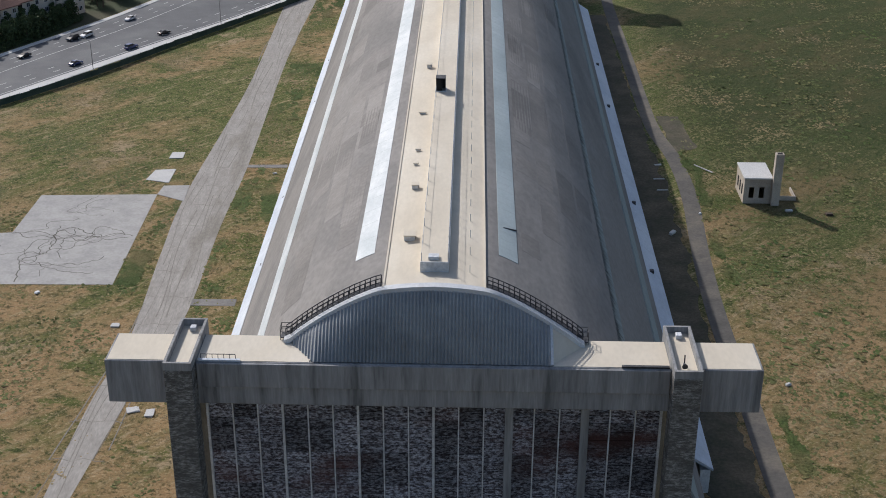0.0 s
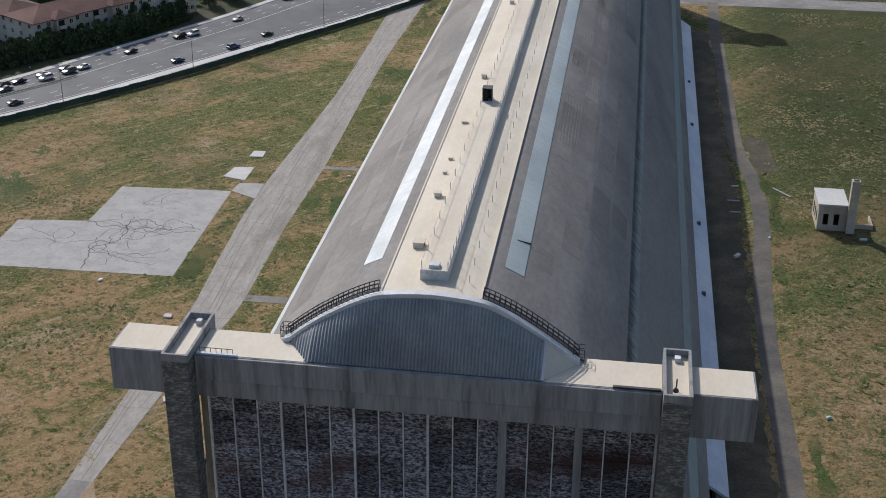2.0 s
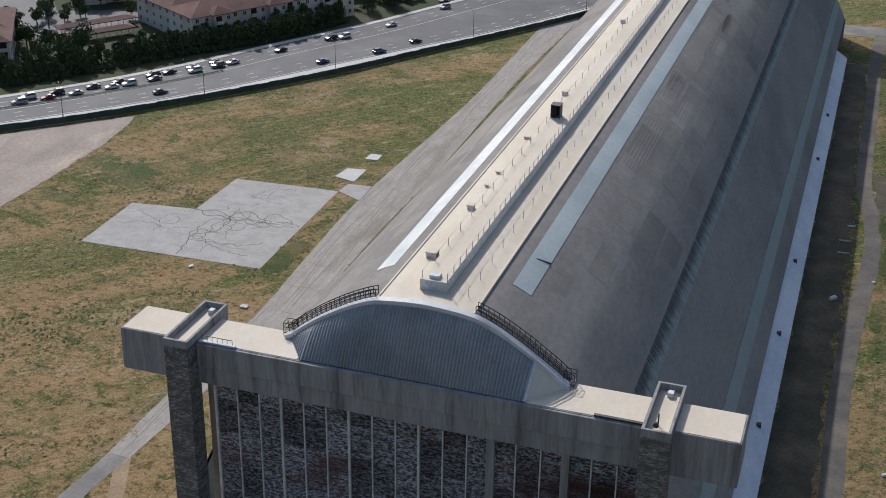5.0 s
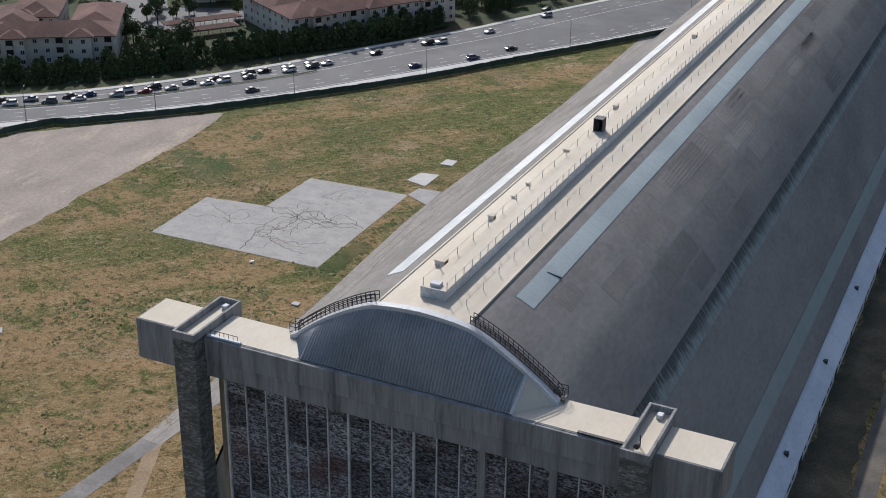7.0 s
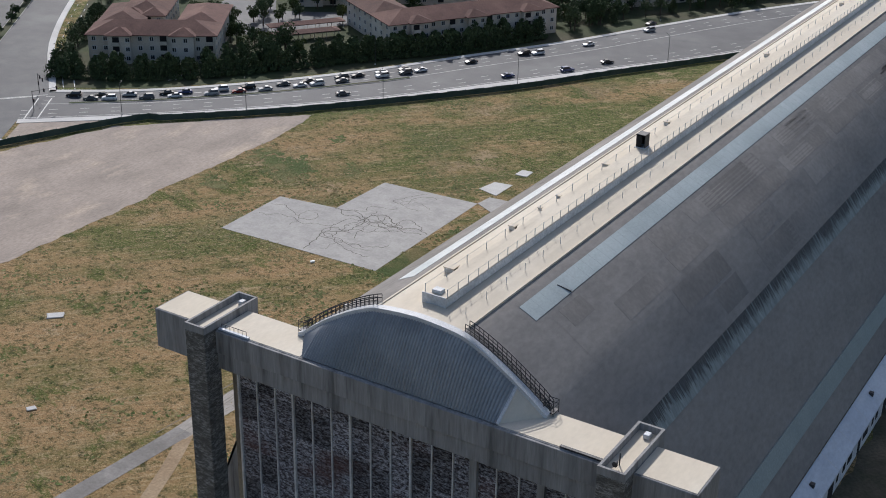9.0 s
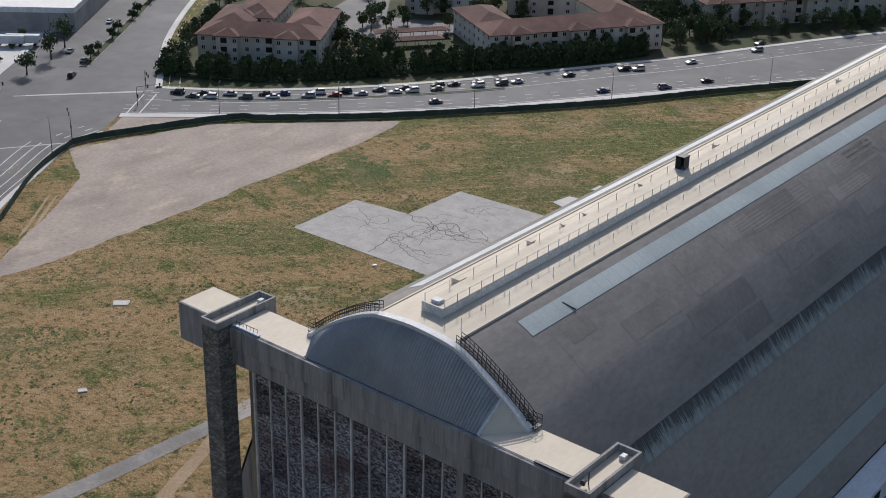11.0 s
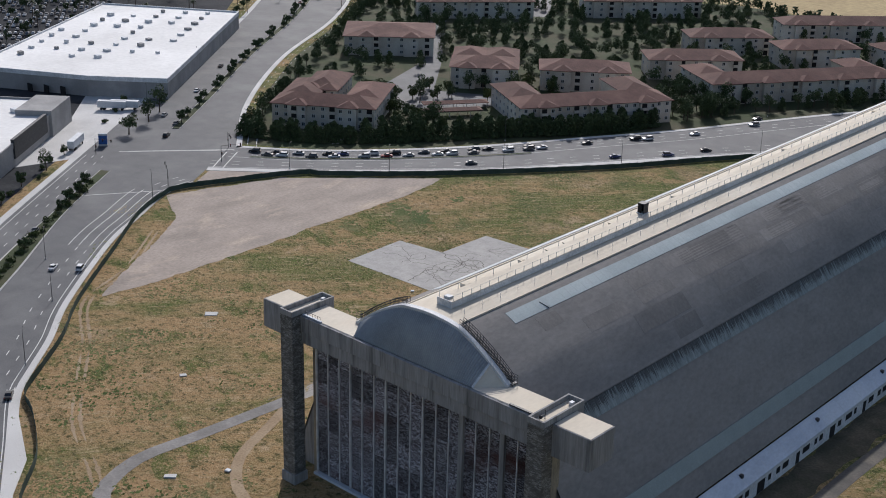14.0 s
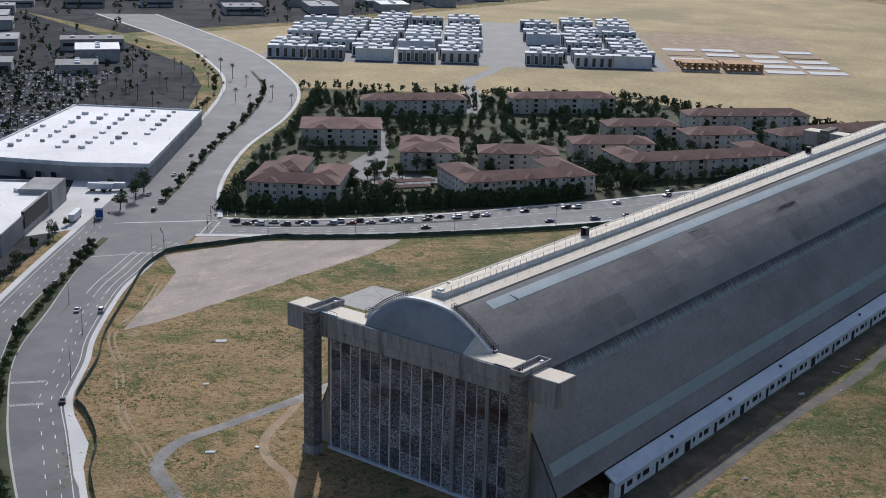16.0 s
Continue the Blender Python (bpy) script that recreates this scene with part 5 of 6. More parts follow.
for i in range(10):
    for j in range(7):
        x, y = -480 - 26 * j + 9 * i, 120 + 27 * i + 12 * j
        spots.append((x + rnd.uniform(-2, 2), y + rnd.uniform(-2, 2)))
plant(PALMS, spots, "palms in the car park", 17)
for p in SCREEN + ROUND + LIGHT + YELLOW + SHRUBS + GREEN_SHRUBS + MEDTREES + PALMS:
    for o in list(p.children) + [p]:
        bpy.data.objects.remove(o)

M_DRY_STALK = mat("dry_stalks", (0.25, 0.19, 0.095), (0.21, 0.155, 0.078), 0.1, rough=0.95, bump=0.0, island=0.25)
M_LEAF_GRASS = mat("lush_grass", (0.075, 0.112, 0.028), (0.112, 0.140, 0.040), 0.1, (0.22, 0.18, 0.075), 0.06, 0.9, bump=0.0, island=0.25)

# weeds of the field, drawn as one sheet of clumps
def clumps(count, area, keep, seed, size, tall):
    r = np.random.RandomState(seed)
    verts, faces = [], []
    made = 0
    while made < count:
        x, y = area[0] + r.rand() * (area[1] - area[0]), area[2] + r.rand() * (area[3] - area[2])
        d = noise.noise(Vector((x * 0.035, y * 0.035, seed))) + 0.5 * noise.noise(Vector((x * 0.16, y * 0.16, seed + 3)))
        if d < r.rand() * 0.7 - 0.12 or not keep(x, y):
            made += 0.2
            continue
        s = size * (0.5 + r.rand())
        for k2 in range(3):
            a = r.rand() * 3.14
            ox, oy = (r.rand(2) - 0.5) * s
            dx, dy = math.cos(a) * s * 0.5, math.sin(a) * s * 0.5
            h = tall * (0.5 + r.rand())
            b = len(verts)
            lx, ly = -dy * (0.9 + r.rand()), dx * (0.9 + r.rand())
            verts += [(x + ox - dx, y + oy - dy, 0.01), (x + ox + dx, y + oy + dy, 0.01), (x + ox + dx * 0.6 + lx, y + oy + dy * 0.6 + ly, h), (x + ox - dx * 0.5 + lx, y + oy - dy * 0.5 + ly, h * 0.8)]
            faces.append((b, b + 1, b + 2, b + 3))
        made += 1
    me = bpy.data.meshes.new("weeds")
    me.from_pydata(verts, [], faces)
    return me
LOT = [(-203, 94), (-187, 134), (-145, 178), (-142, 137), (-140, 107), (-139, 40), (-143, 24), (-180, 79)]
TRODDEN = [(p[0], p[1], w) for line, w in ((PATH_C, 2.3), (LOOP_C, 1.6)) for p in line]
def west_field(x, y):
    if x > -70 and y < 30 and any((x - a) ** 2 + (y - d) ** 2 < w * w for a, d, w in TRODDEN):
        return False
    if inside((x, y), PAD) or inside((x, y), LOT):
        return False
    if -63.5 < x < -51 and y > 45:
        return False
    if y > 210 + (x + 130) * 1.55 or y < -0.95 * (x + 118) - 10 or (x < -150 and y < -1.05 * (x + 150) + 5):
        return False
    return x > -200 and x < -44
def green_patch(x, y):
    u, v = 0.67 * x - 0.74 * y, 0.74 * x + 0.67 * y
    return west_field(x, y) and noise.noise(Vector((u * 0.05, v * 0.02, 6))) + 0.5 * noise.noise(Vector((u * 0.2, v * 0.1, 6))) + max(-0.1, min(0.25, (y - 60) * 0.004)) > 0.0
for cnt, area, keep, seed, size, tall, m_, nm_, lab in (
        (30000, (-200, -44, -60, 320), green_patch, 2, 0.42, 0.10, M_WEED, "weeds", "low green weeds and grass tufts in the field"),
        (20000, (59, 150, -20, 330), lambda x, y: not (68 < x < 83 and 139 < y < 151), 5, 0.45, 0.10, M_WEED, "weeds", "low green weeds beside the east road"),
        (7000, (-44, 52, -60, -4), lambda x, y: abs(y + 45) > 0, 7, 0.42, 0.10, M_WEED, "weeds", "weeds before the hangar doors"),
        (3600, (-190, -44, -50, 130), green_patch, 21, 0.5, 0.2, M_LEAF_GRASS, "weeds", "taller green weeds in the dry field"),
        (9000, (-190, -44, -50, 200), west_field, 22, 0.24, 0.06, M_DRY_STALK, "straw", "pale dry straw lying in the field"),
        (6000, (59, 130, -20, 160), lambda x, y: not (68 < x < 83 and 139 < y < 151), 23, 0.24, 0.06, M_DRY_STALK, "straw", "pale dry straw lying in the field"),
        (1800, (60, 140, 10, 300), lambda x, y: not (66 < x < 84 and 137 < y < 152), 24, 0.75, 0.2, M_LEAF_GRASS, "weeds", "taller green weeds in the east field"),
        (9000, (-69, -63.6, 95, 140), lambda x, y: abs(x + 66.3) < 1.4 + 1.6 * noise.noise(Vector((x * 0.4, y * 0.12, 1))) + 0.6 and y < 137 + 3 * noise.noise(Vector((x, y * 0.1, 9))), 11, 0.5, 0.14, M_LEAF_GRASS, "grass_strip", "lush green grass strip beside the pad"),
        (12000, (-51.3, -40.5, 50, 330), lambda x, y: noise.noise(Vector((x * 0.25, y * 0.06, 4))) + 0.5 * noise.noise(Vector((x * 0.8, y * 0.4, 4))) > 0.05, 12, 0.5, 0.12, M_LEAF_GRASS, "grass_strip", "green grass strip beside the worn road"),
        (9000, (57.6, 64, 10, 175), lambda x, y: abs(x - 60.0 - 0.9 * math.sin(y * 0.09)) < 1.1 + 1.4 * noise.noise(Vector((x * 0.3, y * 0.1, 2))), 13, 0.5, 0.14, M_LEAF_GRASS, "grass_strip", "bright green grass strip beside the east road"),
        (7000, (-140, -100, 112, 165), lambda x, y: not inside((x, y), PAD) and noise.noise(Vector((x * 0.07, y * 0.07, 2))) + 0.4 * noise.noise(Vector((x * 0.4, y * 0.4, 2))) > 0.12, 14, 0.5, 0.12, M_LEAF_GRASS, "grass_strip", "green grass round the pad")):
    me = clumps(cnt, area, keep, seed, size, tall)
    me.materials.append(m_)
    tagged(new(nm_, me), lab, "weeds", kind="stuff")

# ---- fence, lamps, signals ----
FENCE = offset_line(smooth_line([(-30, -72), (-52, -57.5), (-67, -47.5), (-80, -35.5), (-97, -26), (-107, -22), (-116, -12), (-128, 2), (-145, 18), (-170, 47), (-192, 73), (-203, 93)], 3.0), -1.3) \
    + smooth_line([(-201, 101), (-189, 131), (-183, 142)], 3.0) + offset_line(smooth_line([(-181, 145), (-159, 167), (-140, 190), (-124, 211), (-108, 234), (-93, 260), (-74, 291), (-57, 321), (-33, 366), (7, 428)], 3.0), -2.6)
fence = empty("screened_fence", pose(0, 0, 0), "dark green screened chain-link fence round the field", "fence")
pm_post = bpy.data.meshes.new("post")
b2 = tube((0, 0, 0), (0, 0, 2.2), 0.05, sides=5)
b2.to_mesh(pm_post)
b2.free()
pm_post.materials.append(M_STEEL)
for i, (a, b) in enumerate(zip(FENCE, FENCE[1:])):
    d = Vector(b) - Vector(a)
    nrm = Vector((-d.y, d.x)).normalized() * 0.03
    lean = nrm * (1.5 * math.sin(i * 1.7))
    h = 1.9 + 0.08 * math.sin(i * 2.3)
    bm = bmesh.new()
    vs = [[bm.verts.new((c.x, c.y, z)) for c in (Vector(a) - nrm + lean * f, Vector(b) - nrm + lean * f, Vector(b) + nrm + lean * f, Vector(a) + nrm + lean * f)] for z, f in ((0.05, 0), (h, 1))]
    bm.faces.new(vs[1])
    bm.faces.new(vs[0][::-1])
    for k2 in range(4):
        bm.faces.new((vs[0][k2], vs[0][(k2 + 1) % 4], vs[1][(k2 + 1) % 4], vs[1][k2]))
    part("screen_panel", bm, M_FENCE, fence)
    o = new("post", pm_post)
    o.parent = fence
    o.location = (a[0], a[1], 0)


def street_lamp():
    e = empty("street_lamp", pose(0, 0, -500), "grey steel street lamp with a single arm", "street lamp", group="street lamps")
    part("base", tube((0, 0, 0), (0, 0, 0.5), 0.22, sides=8), M_CONCRETE_WALK, e)
    part("pole", tube((0, 0, 0.5), (0, 0, 9.0), 0.10, sides=8, r2=0.06), M_STEEL, e)
    bm = tube((0, 0, 8.9), (0.9, 0, 9.4), 0.05, sides=6)
    tube((0.9, 0, 9.4), (2.1, 0, 9.5), 0.045, bm, 6)
    part("arm", bm, M_STEEL, e)
    head = part("lamp_head", box(2.0, 2.75, -0.14, 0.14, 9.42, 9.56, bevel=0.03), M_STEEL, e)
    part("lens", box(2.1, 2.65, -0.1, 0.1, 9.39, 9.42), M_LIGHT_LENS, head)
    return e
LAMP = street_lamp()
for x, y, a in ((-201, 86, 150), (-192.5, 140.5, 120), (-165, 164.5, 130), (-136.5, 195.5, 130), (-110, 233, 140), (-80.5, 285, 140), (-52, 334, 140), (-150, 14.5, 140), (-120.5, -12, 145), (-300, 156, -40), (-340, 214, -40), (-105, 335, -40), (-160, 225, -45), (-178, 30, 140)):
    copy_thing(LAMP, pose(x, y, 0.1, 0, 0, a))
for o in [c for c in LAMP.children_recursive] + [LAMP]:
    bpy.data.objects.remove(o)

def signal(x, y, a):
    e = empty("traffic_signal", pose(x, y, 0.1, 0, 0, a), "traffic signal on a grey mast arm", "traffic signal", group="signals at the crossing")
    part("mast", tube((0, 0, 0), (0, 0, 6.2), 0.12, sides=8, r2=0.09), M_STEEL, e)
    part("arm", tube((0, 0, 6.0), (7.5, 0, 6.4), 0.08, sides=6, r2=0.05), M_STEEL, e)
    for xx, z in ((3.5, 6.0), (7.2, 6.2), (0.25, 3.2)):
        h = part("signal_head", box(xx - 0.2, xx + 0.2, -0.2, 0.12, z - 0.6, z + 0.5, bevel=0.03), M_DARK, e)
        for k2 in range(3):
            part("lens", tube((xx, -0.2, z - 0.38 + 0.34 * k2), (xx, -0.24, z - 0.38 + 0.34 * k2), 0.12, sides=10), M_TAIL if k2 == 2 else M_STEEL, h)
signal(-207, 97, 150)
signal(-216, 128, 60)
signal(-228, 141, -30)
signal(-255, 100, 20)

# ---- road words ----
def road_text(word, x, y, a, size):
    cu = bpy.data.curves.new("word", 'FONT')
    cu.body, cu.size, cu.align_x = word, size, 'CENTER'
    tmp = new("tmp_word", cu)
    me = bpy.data.meshes.new_from_object(tmp)
    bpy.data.objects.remove(tmp)
    me.materials.clear()
    me.materials.append(M_PAINT_LINE)
    o = new("road_word", me)
    o.matrix_basis = pose(x, y, 0.066, 0, 0, a) @ Matrix.Diagonal((0.75, 1.6, 1, 1))
    tagged(o, "white painted word " + word + " on the asphalt", "marking", kind="stuff")
for word, x, y in (("SIGNAL", -112, -30), ("AHEAD", -125.5, -19.5)):
    for k2 in range(3):
        road_text(word, x - 2.4 * k2, y - 2.9 * k2, 50, 1.5)

# ---- cars ----
def car(kind, paint):
    L, Wd = (4.5, 1.8) if kind != "suv" else (4.7, 1.9)
    e = empty("car" if kind != "van" else "van", pose(0, 0, -500), {"sedan": "{} saloon car on the asphalt", "suv": "{} tall estate car on the asphalt", "van": "{} van on the asphalt"}[kind].format(paint), "car")
    roof_z = {"sedan": 1.42, "suv": 1.72, "van": 2.1}[kind]
    belt = 0.92 if kind == "sedan" else 1.05
    prof = [(-L / 2, 0.35), (-L / 2 + 0.05, belt - 0.12), (-L / 2 + 0.45, belt), (L / 2 - 1.25, belt), (L / 2 - 0.25, belt - 0.2), (L / 2, 0.55), (L / 2 - 0.02, 0.3)]
    bm = bmesh.new()
    half = Wd / 2
    A = [bm.verts.new((x, -half, z)) for x, z in prof]
    B = [bm.verts.new((x, half, z)) for x, z in prof]
    bm.faces.new(A)
    bm.faces.new(B[::-1])
    for i in range(len(prof)):
        j = (i + 1) % len(prof)
        bm.faces.new((A[i], B[i], B[j], A[j]))
    bmesh.ops.recalc_face_normals(bm, faces=bm.faces[:])
    bmesh.ops.bevel(bm, geom=[ed for ed in bm.edges if abs(ed.verts[0].co.y - ed.verts[1].co.y) < 0.01 and ed.verts[0].co.z > 0.5 and ed.verts[1].co.z > 0.5], offset=0.09, segments=2, affect='EDGES')
    part("body", bm, CAR_PAINTS[paint], e)
    back = -L / 2 + (0.75 if kind == "sedan" else 0.2)
    cab = bmesh.new()
    x0, x1, x2, x3 = back, back + (0.6 if kind == "sedan" else 0.3), L / 2 - 2.2, L / 2 - 1.3
    pts = [(x0, half - 0.08, belt), (x3, half - 0.08, belt), (x2, half - 0.28, roof_z - 0.06), (x1, half - 0.28, roof_z - 0.06)]
    R_ = [cab.verts.new(p) for p in pts]
    L_ = [cab.verts.new((p[0], -p[1], p[2])) for p in pts]
    cab.faces.new(R_)
    cab.faces.new(L_[::-1])
    for i in range(4):
        j = (i + 1) % 4
        cab.faces.new((R_[i], L_[i], L_[j], R_[j]))
    bmesh.ops.recalc_face_normals(cab, faces=cab.faces[:])
    part("glasshouse", cab, M_GLASS, e, "dark glass")
    part("roof", box(x1 - 0.03, x2 + 0.05, -half + 0.25, half - 0.25, roof_z - 0.07, roof_z, bevel=0.03), CAR_PAINTS[paint], e)
    for sx in (-L / 2 + 0.85, L / 2 - 0.9):
        for sy in (-1, 1):
            w = part("wheel", tube((sx, sy * (half - 0.2), 0.33), (sx, sy * (half + 0.02), 0.33), 0.33, sides=14), M_TYRE, e, "black tyre")
            part("rim", tube((sx, sy * (half + 0.02), 0.33), (sx, sy * (half + 0.035), 0.33), 0.2, sides=10), M_TRIM, w, "silver rim")
    for sy in (-1, 1):
        part("headlight", box(L / 2 - 0.14, L / 2 + 0.01, sy * 0.65 - 0.17, sy * 0.65 + 0.17, 0.58, 0.72), M_LIGHT_LENS, e)
        part("tail_light", box(-L / 2 - 0.01, -L / 2 + 0.08, sy * 0.68 - 0.15, sy * 0.68 + 0.15, 0.66, 0.82), M_TAIL, e)
    return e
PROTO = {(k2, p): car(k2, p) for k2 in ("sedan", "suv") for p in CAR_PAINTS}
def heading(line, p):
    i = min(range(1, len(line) - 1), key=lambda q: math.dist(line[q], p))
    return math.degrees(math.atan2(line[i + 1][1] - line[i - 1][1], line[i + 1][0] - line[i - 1][0]))
def park(kind, paint, x, y, a, group, z=0.055):
    o = copy_thing(PROTO[kind, paint], pose(x, y, z, 0, 0, a))
    o["group"] = group
rnd = random.Random(9)
QUEUE = "black:suv grey:sedan black:sedan white:suv silver:sedan grey:suv black:sedan white:sedan blue:sedan silver:suv white:suv red:sedan black:suv silver:sedan grey:sedan white:sedan black:sedan white:suv".split()
for i in range(26):
    pc = resample(offset_line(STREET_FAR, -4.0 - 3.4 * (i % 2)), 200)
    p = pc[3 + int(i * 1.62) + rnd.choice((0, 0, 1))]
    paint, kind = QUEUE[i % len(QUEUE)].split(":")
    park(kind, paint, p[0], p[1], heading(STREET_FAR, p) + 180, "cars waiting at the crossing")
for kind, paint, x, y, rev in (("sedan", "black", -135, 245.6, 180), ("suv", "black", -125, 264.5, 180), ("suv", "white", -121.5, 268, 180), ("sedan", "black", -105.4, 327, 180), ("suv", "silver", -102, 318, 180), ("sedan", "white", -112, 288, 180)):
    park(kind, paint, x, y, heading(STREET_FAR, (x, y)) + rev, "cars on the street")
for kind, paint, x, y in (("sedan", "blue", -117, 239), ("sedan", "black", -97, 272), ("sedan", "grey", -150, 193), ("suv", "blue", -104, 256)):
    park(kind, paint, x, y, heading(STREET_NEAR, (x, y)), "cars on the street")
for kind, paint, x, y in (("sedan", "red", -138.8, -32.5), ("sedan", "blue", -119.5, -58), ("sedan", "grey", -200, 40)):
    park(kind, paint, x, y, heading(ROAD_LEFT, (x, y)), "cars on the road")
for kind, paint, x, y in (("sedan", "white", -170, 27.5), ("suv", "white", -164, 33), ("sedan", "black", -108.5, -23.8)):
    park(kind, paint, x, y, heading(ROAD_RIGHT, (x, y)) + 180, "cars on the road")
for kind, paint, x, y in (("sedan", "grey", -267, 146), ("sedan", "silver", -280, 150), ("suv", "black", -256, 133), ("sedan", "white", -302, 184), ("sedan", "black", -330, 220), ("suv", "silver", -352, 262), ("sedan", "white", -392, 318), ("sedan", "red", -420, 352)):
    park(kind, paint, x, y, heading(NORTH_LEFT, (x, y)) + rnd.choice((0, 180)), "cars on the avenue")
# parked rows
paints = list(CAR_PAINTS)
for k2 in range(16):
    park(rnd.choice(("sedan", "suv")), rnd.choice(paints), -226 - 2.6 * k2 * 0.8, -8 - 2.6 * k2 * 0.6, 125, "parked cars by the stores", 0.03)
for r_ in range(2):
    for k2 in range(10):
        if rnd.random() < 0.75:
            park(rnd.choice(("sedan", "suv")), rnd.choice(paints), -470 - r_ * 18 + k2 * 2.7 * 0.6, 160 + r_ * 10 + k2 * 2.7 * 0.8, -38, "parked cars by the stores", 0.03)
for p in PROTO.values():
    for o in list(p.children_recursive) + [p]:
        bpy.data.objects.remove(o)

# ---- apartments ----
WIN_ME = bpy.data.meshes.new("window")
b2 = bmesh.new()
for q in ((-0.75, -0.6), (0.6, 0.75), (-0.05, 0.05)):
    box(q[0], q[1], -0.08, 0.06, 0, 1.5, b2)
for z in (0, 1.4):
    box(-0.6, 0.6, -0.08, 0.06, z, z + 0.1, b2)
b2.to_mesh(WIN_ME)
b2.free()
WIN_ME.materials.append(M_TRIM)
PANE_ME = bpy.data.meshes.new("pane")
b2 = box(-0.6, 0.6, -0.02, 0.04, 0.1, 1.4)
b2.to_mesh(PANE_ME)
b2.free()
PANE_ME.materials.append(M_GLASS)
BALC_ME = bpy.data.meshes.new("balcony")
b2 = box(-1.3, 1.3, -1.1, 0.0, 0, 0.15)
for q in ((-1.3, 1.3, -1.1, -1.03), (-1.3, -1.23, -1.03, 0), (1.23, 1.3, -1.03, 0)):
    box(*q, 0.15, 1.1, b2)
b2.to_mesh(BALC_ME)
b2.free()
BALC_ME.materials.append(M_STUCCO)
DARK_ME = bpy.data.meshes.new("recess")
b2 = box(-1.1, 1.1, -0.03, 0.05, 0, 2.4)
b2.to_mesh(DARK_ME)
b2.free()
DARK_ME.materials.append(M_DARK)


def hip_roof(x0, x1, y0, y1, z, rise, bm, over=0.9):
    x0, x1, y0, y1 = x0 - over, x1 + over, y0 - over, y1 + over
    b = [bm.verts.new(p) for p in ((x0, y0, z), (x1, y0, z), (x1, y1, z), (x0, y1, z))]
    w, d = x1 - x0, y1 - y0
    if w >= d:
        r = [bm.verts.new((x0 + d / 2, (y0 + y1) / 2, z + rise)), bm.verts.new((x1 - d / 2, (y0 + y1) / 2, z + rise))]
        fs = ((b[0], b[1], r[1], r[0]), (b[1], b[2], r[1]), (b[2], b[3], r[0], r[1]), (b[3], b[0], r[0]))
    else:
        r = [bm.verts.new(((x0 + x1) / 2, y0 + w / 2, z + rise)), bm.verts.new(((x0 + x1) / 2, y1 - w / 2, z + rise))]
        fs = ((b[0], b[1], r[0]), (b[1], b[2], r[1], r[0]), (b[2], b[3], r[1]), (b[3], b[0], r[0], r[1]))
    for f in fs:
        bm.faces.new(f)
    bm.faces.new(b[::-1])
    lo = [bm.verts.new((v.co.x, v.co.y, z - 0.25)) for v in b]
    for i in range(4):
        j = (i + 1) % 4
        bm.faces.new((lo[i], lo[j], b[j], b[i]))
    bm.faces.new(lo[::-1])


def apartment(cx, cy, L, D, a, wing, side, near):
    e = empty("apartment_building", pose(cx, cy, 0, 0, 0, a), "three-storey tan stucco apartments with terracotta hip roof", "apartment building", group="apartments across the street")
    H = 9.6
    boxes = [(-L / 2, L / 2, -D / 2, D / 2, H, 3.2)]
    n = max(2, int(L / 17))
    for i in range(n):   # projecting bays with their own hips
        x = -L / 2 + (i + 0.5) * L / n
        boxes.append((x - 3.6, x + 3.6, -D / 2 - 1.8, -D / 2 + 5, H + 0.25, 1.9))
    if wing:
        for xs_ in ((-L / 2, -L / 2 + 15), (L / 2 - 15, L / 2)):
            boxes.append((xs_[0] + 0.2, xs_[1] - 0.2, D / 2 - 1, D / 2 + wing, H - 0.2, 2.7))
    for x0, x1, y0, y1, h, rise in boxes:
        part("wall", box(x0, x1, y0, y1, 0, h), M_STUCCO, e)
        bm = bmesh.new()
        hip_roof(x0, x1, y0, y1, h, rise, bm)
        part("roof", bm, M_TILE, e, "terracotta tiled hip roof")
    if not near:
        cols = max(3, int(L / 6))
    else:
        cols = max(4, int(L / 3.6))
    def put(me, name, x, y, z, rz, par=None):
        o = new(name, me)
        o.parent = par or e
        o.matrix_basis = pose(x, y, z, 0, 0, rz)
        return o
    for st in range(3):
        for i in range(cols):
            x = -L / 2 + (i + 0.5) * L / cols
            bay = any(abs(x - (-L / 2 + (k3 + 0.5) * L / n)) < 3.5 for k3 in range(n))
            y = -D / 2 - (1.8 if bay else 0) - 0.03
            if i % 4 == 2:
                put(DARK_ME, "recess", x, y, 0.5 + 3.1 * st, 0)
                if st:
                    put(BALC_ME, "balcony", x, y, 0.3 + 3.1 * st, 0)
            else:
                w = put(WIN_ME, "window", x, y, 1.2 + 3.1 * st, 0)
                w2 = put(PANE_ME, "pane", 0, 0, 0, 0, w)
        rows_ = max(2, int((D + wing) / (4.5 if near else 7)))
        for sx in (-1, 1):
            for i in range(rows_):
                y = -D / 2 + (i + 0.5) * (D + wing) / rows_
                w = put(WIN_ME, "window", sx * (L / 2 + (0.03 if y < D / 2 - 1 else -0.17)), y, 1.2 + 3.1 * st, 90 * sx)
                put(PANE_ME, "pane", 0, 0, 0, 0, w)
for i, (cx, cy, L, D, a, w, sd) in enumerate(APTS):
    apartment(cx, cy, L, D, a, w, sd, math.hypot(cx - 20, cy + 40) < 400)
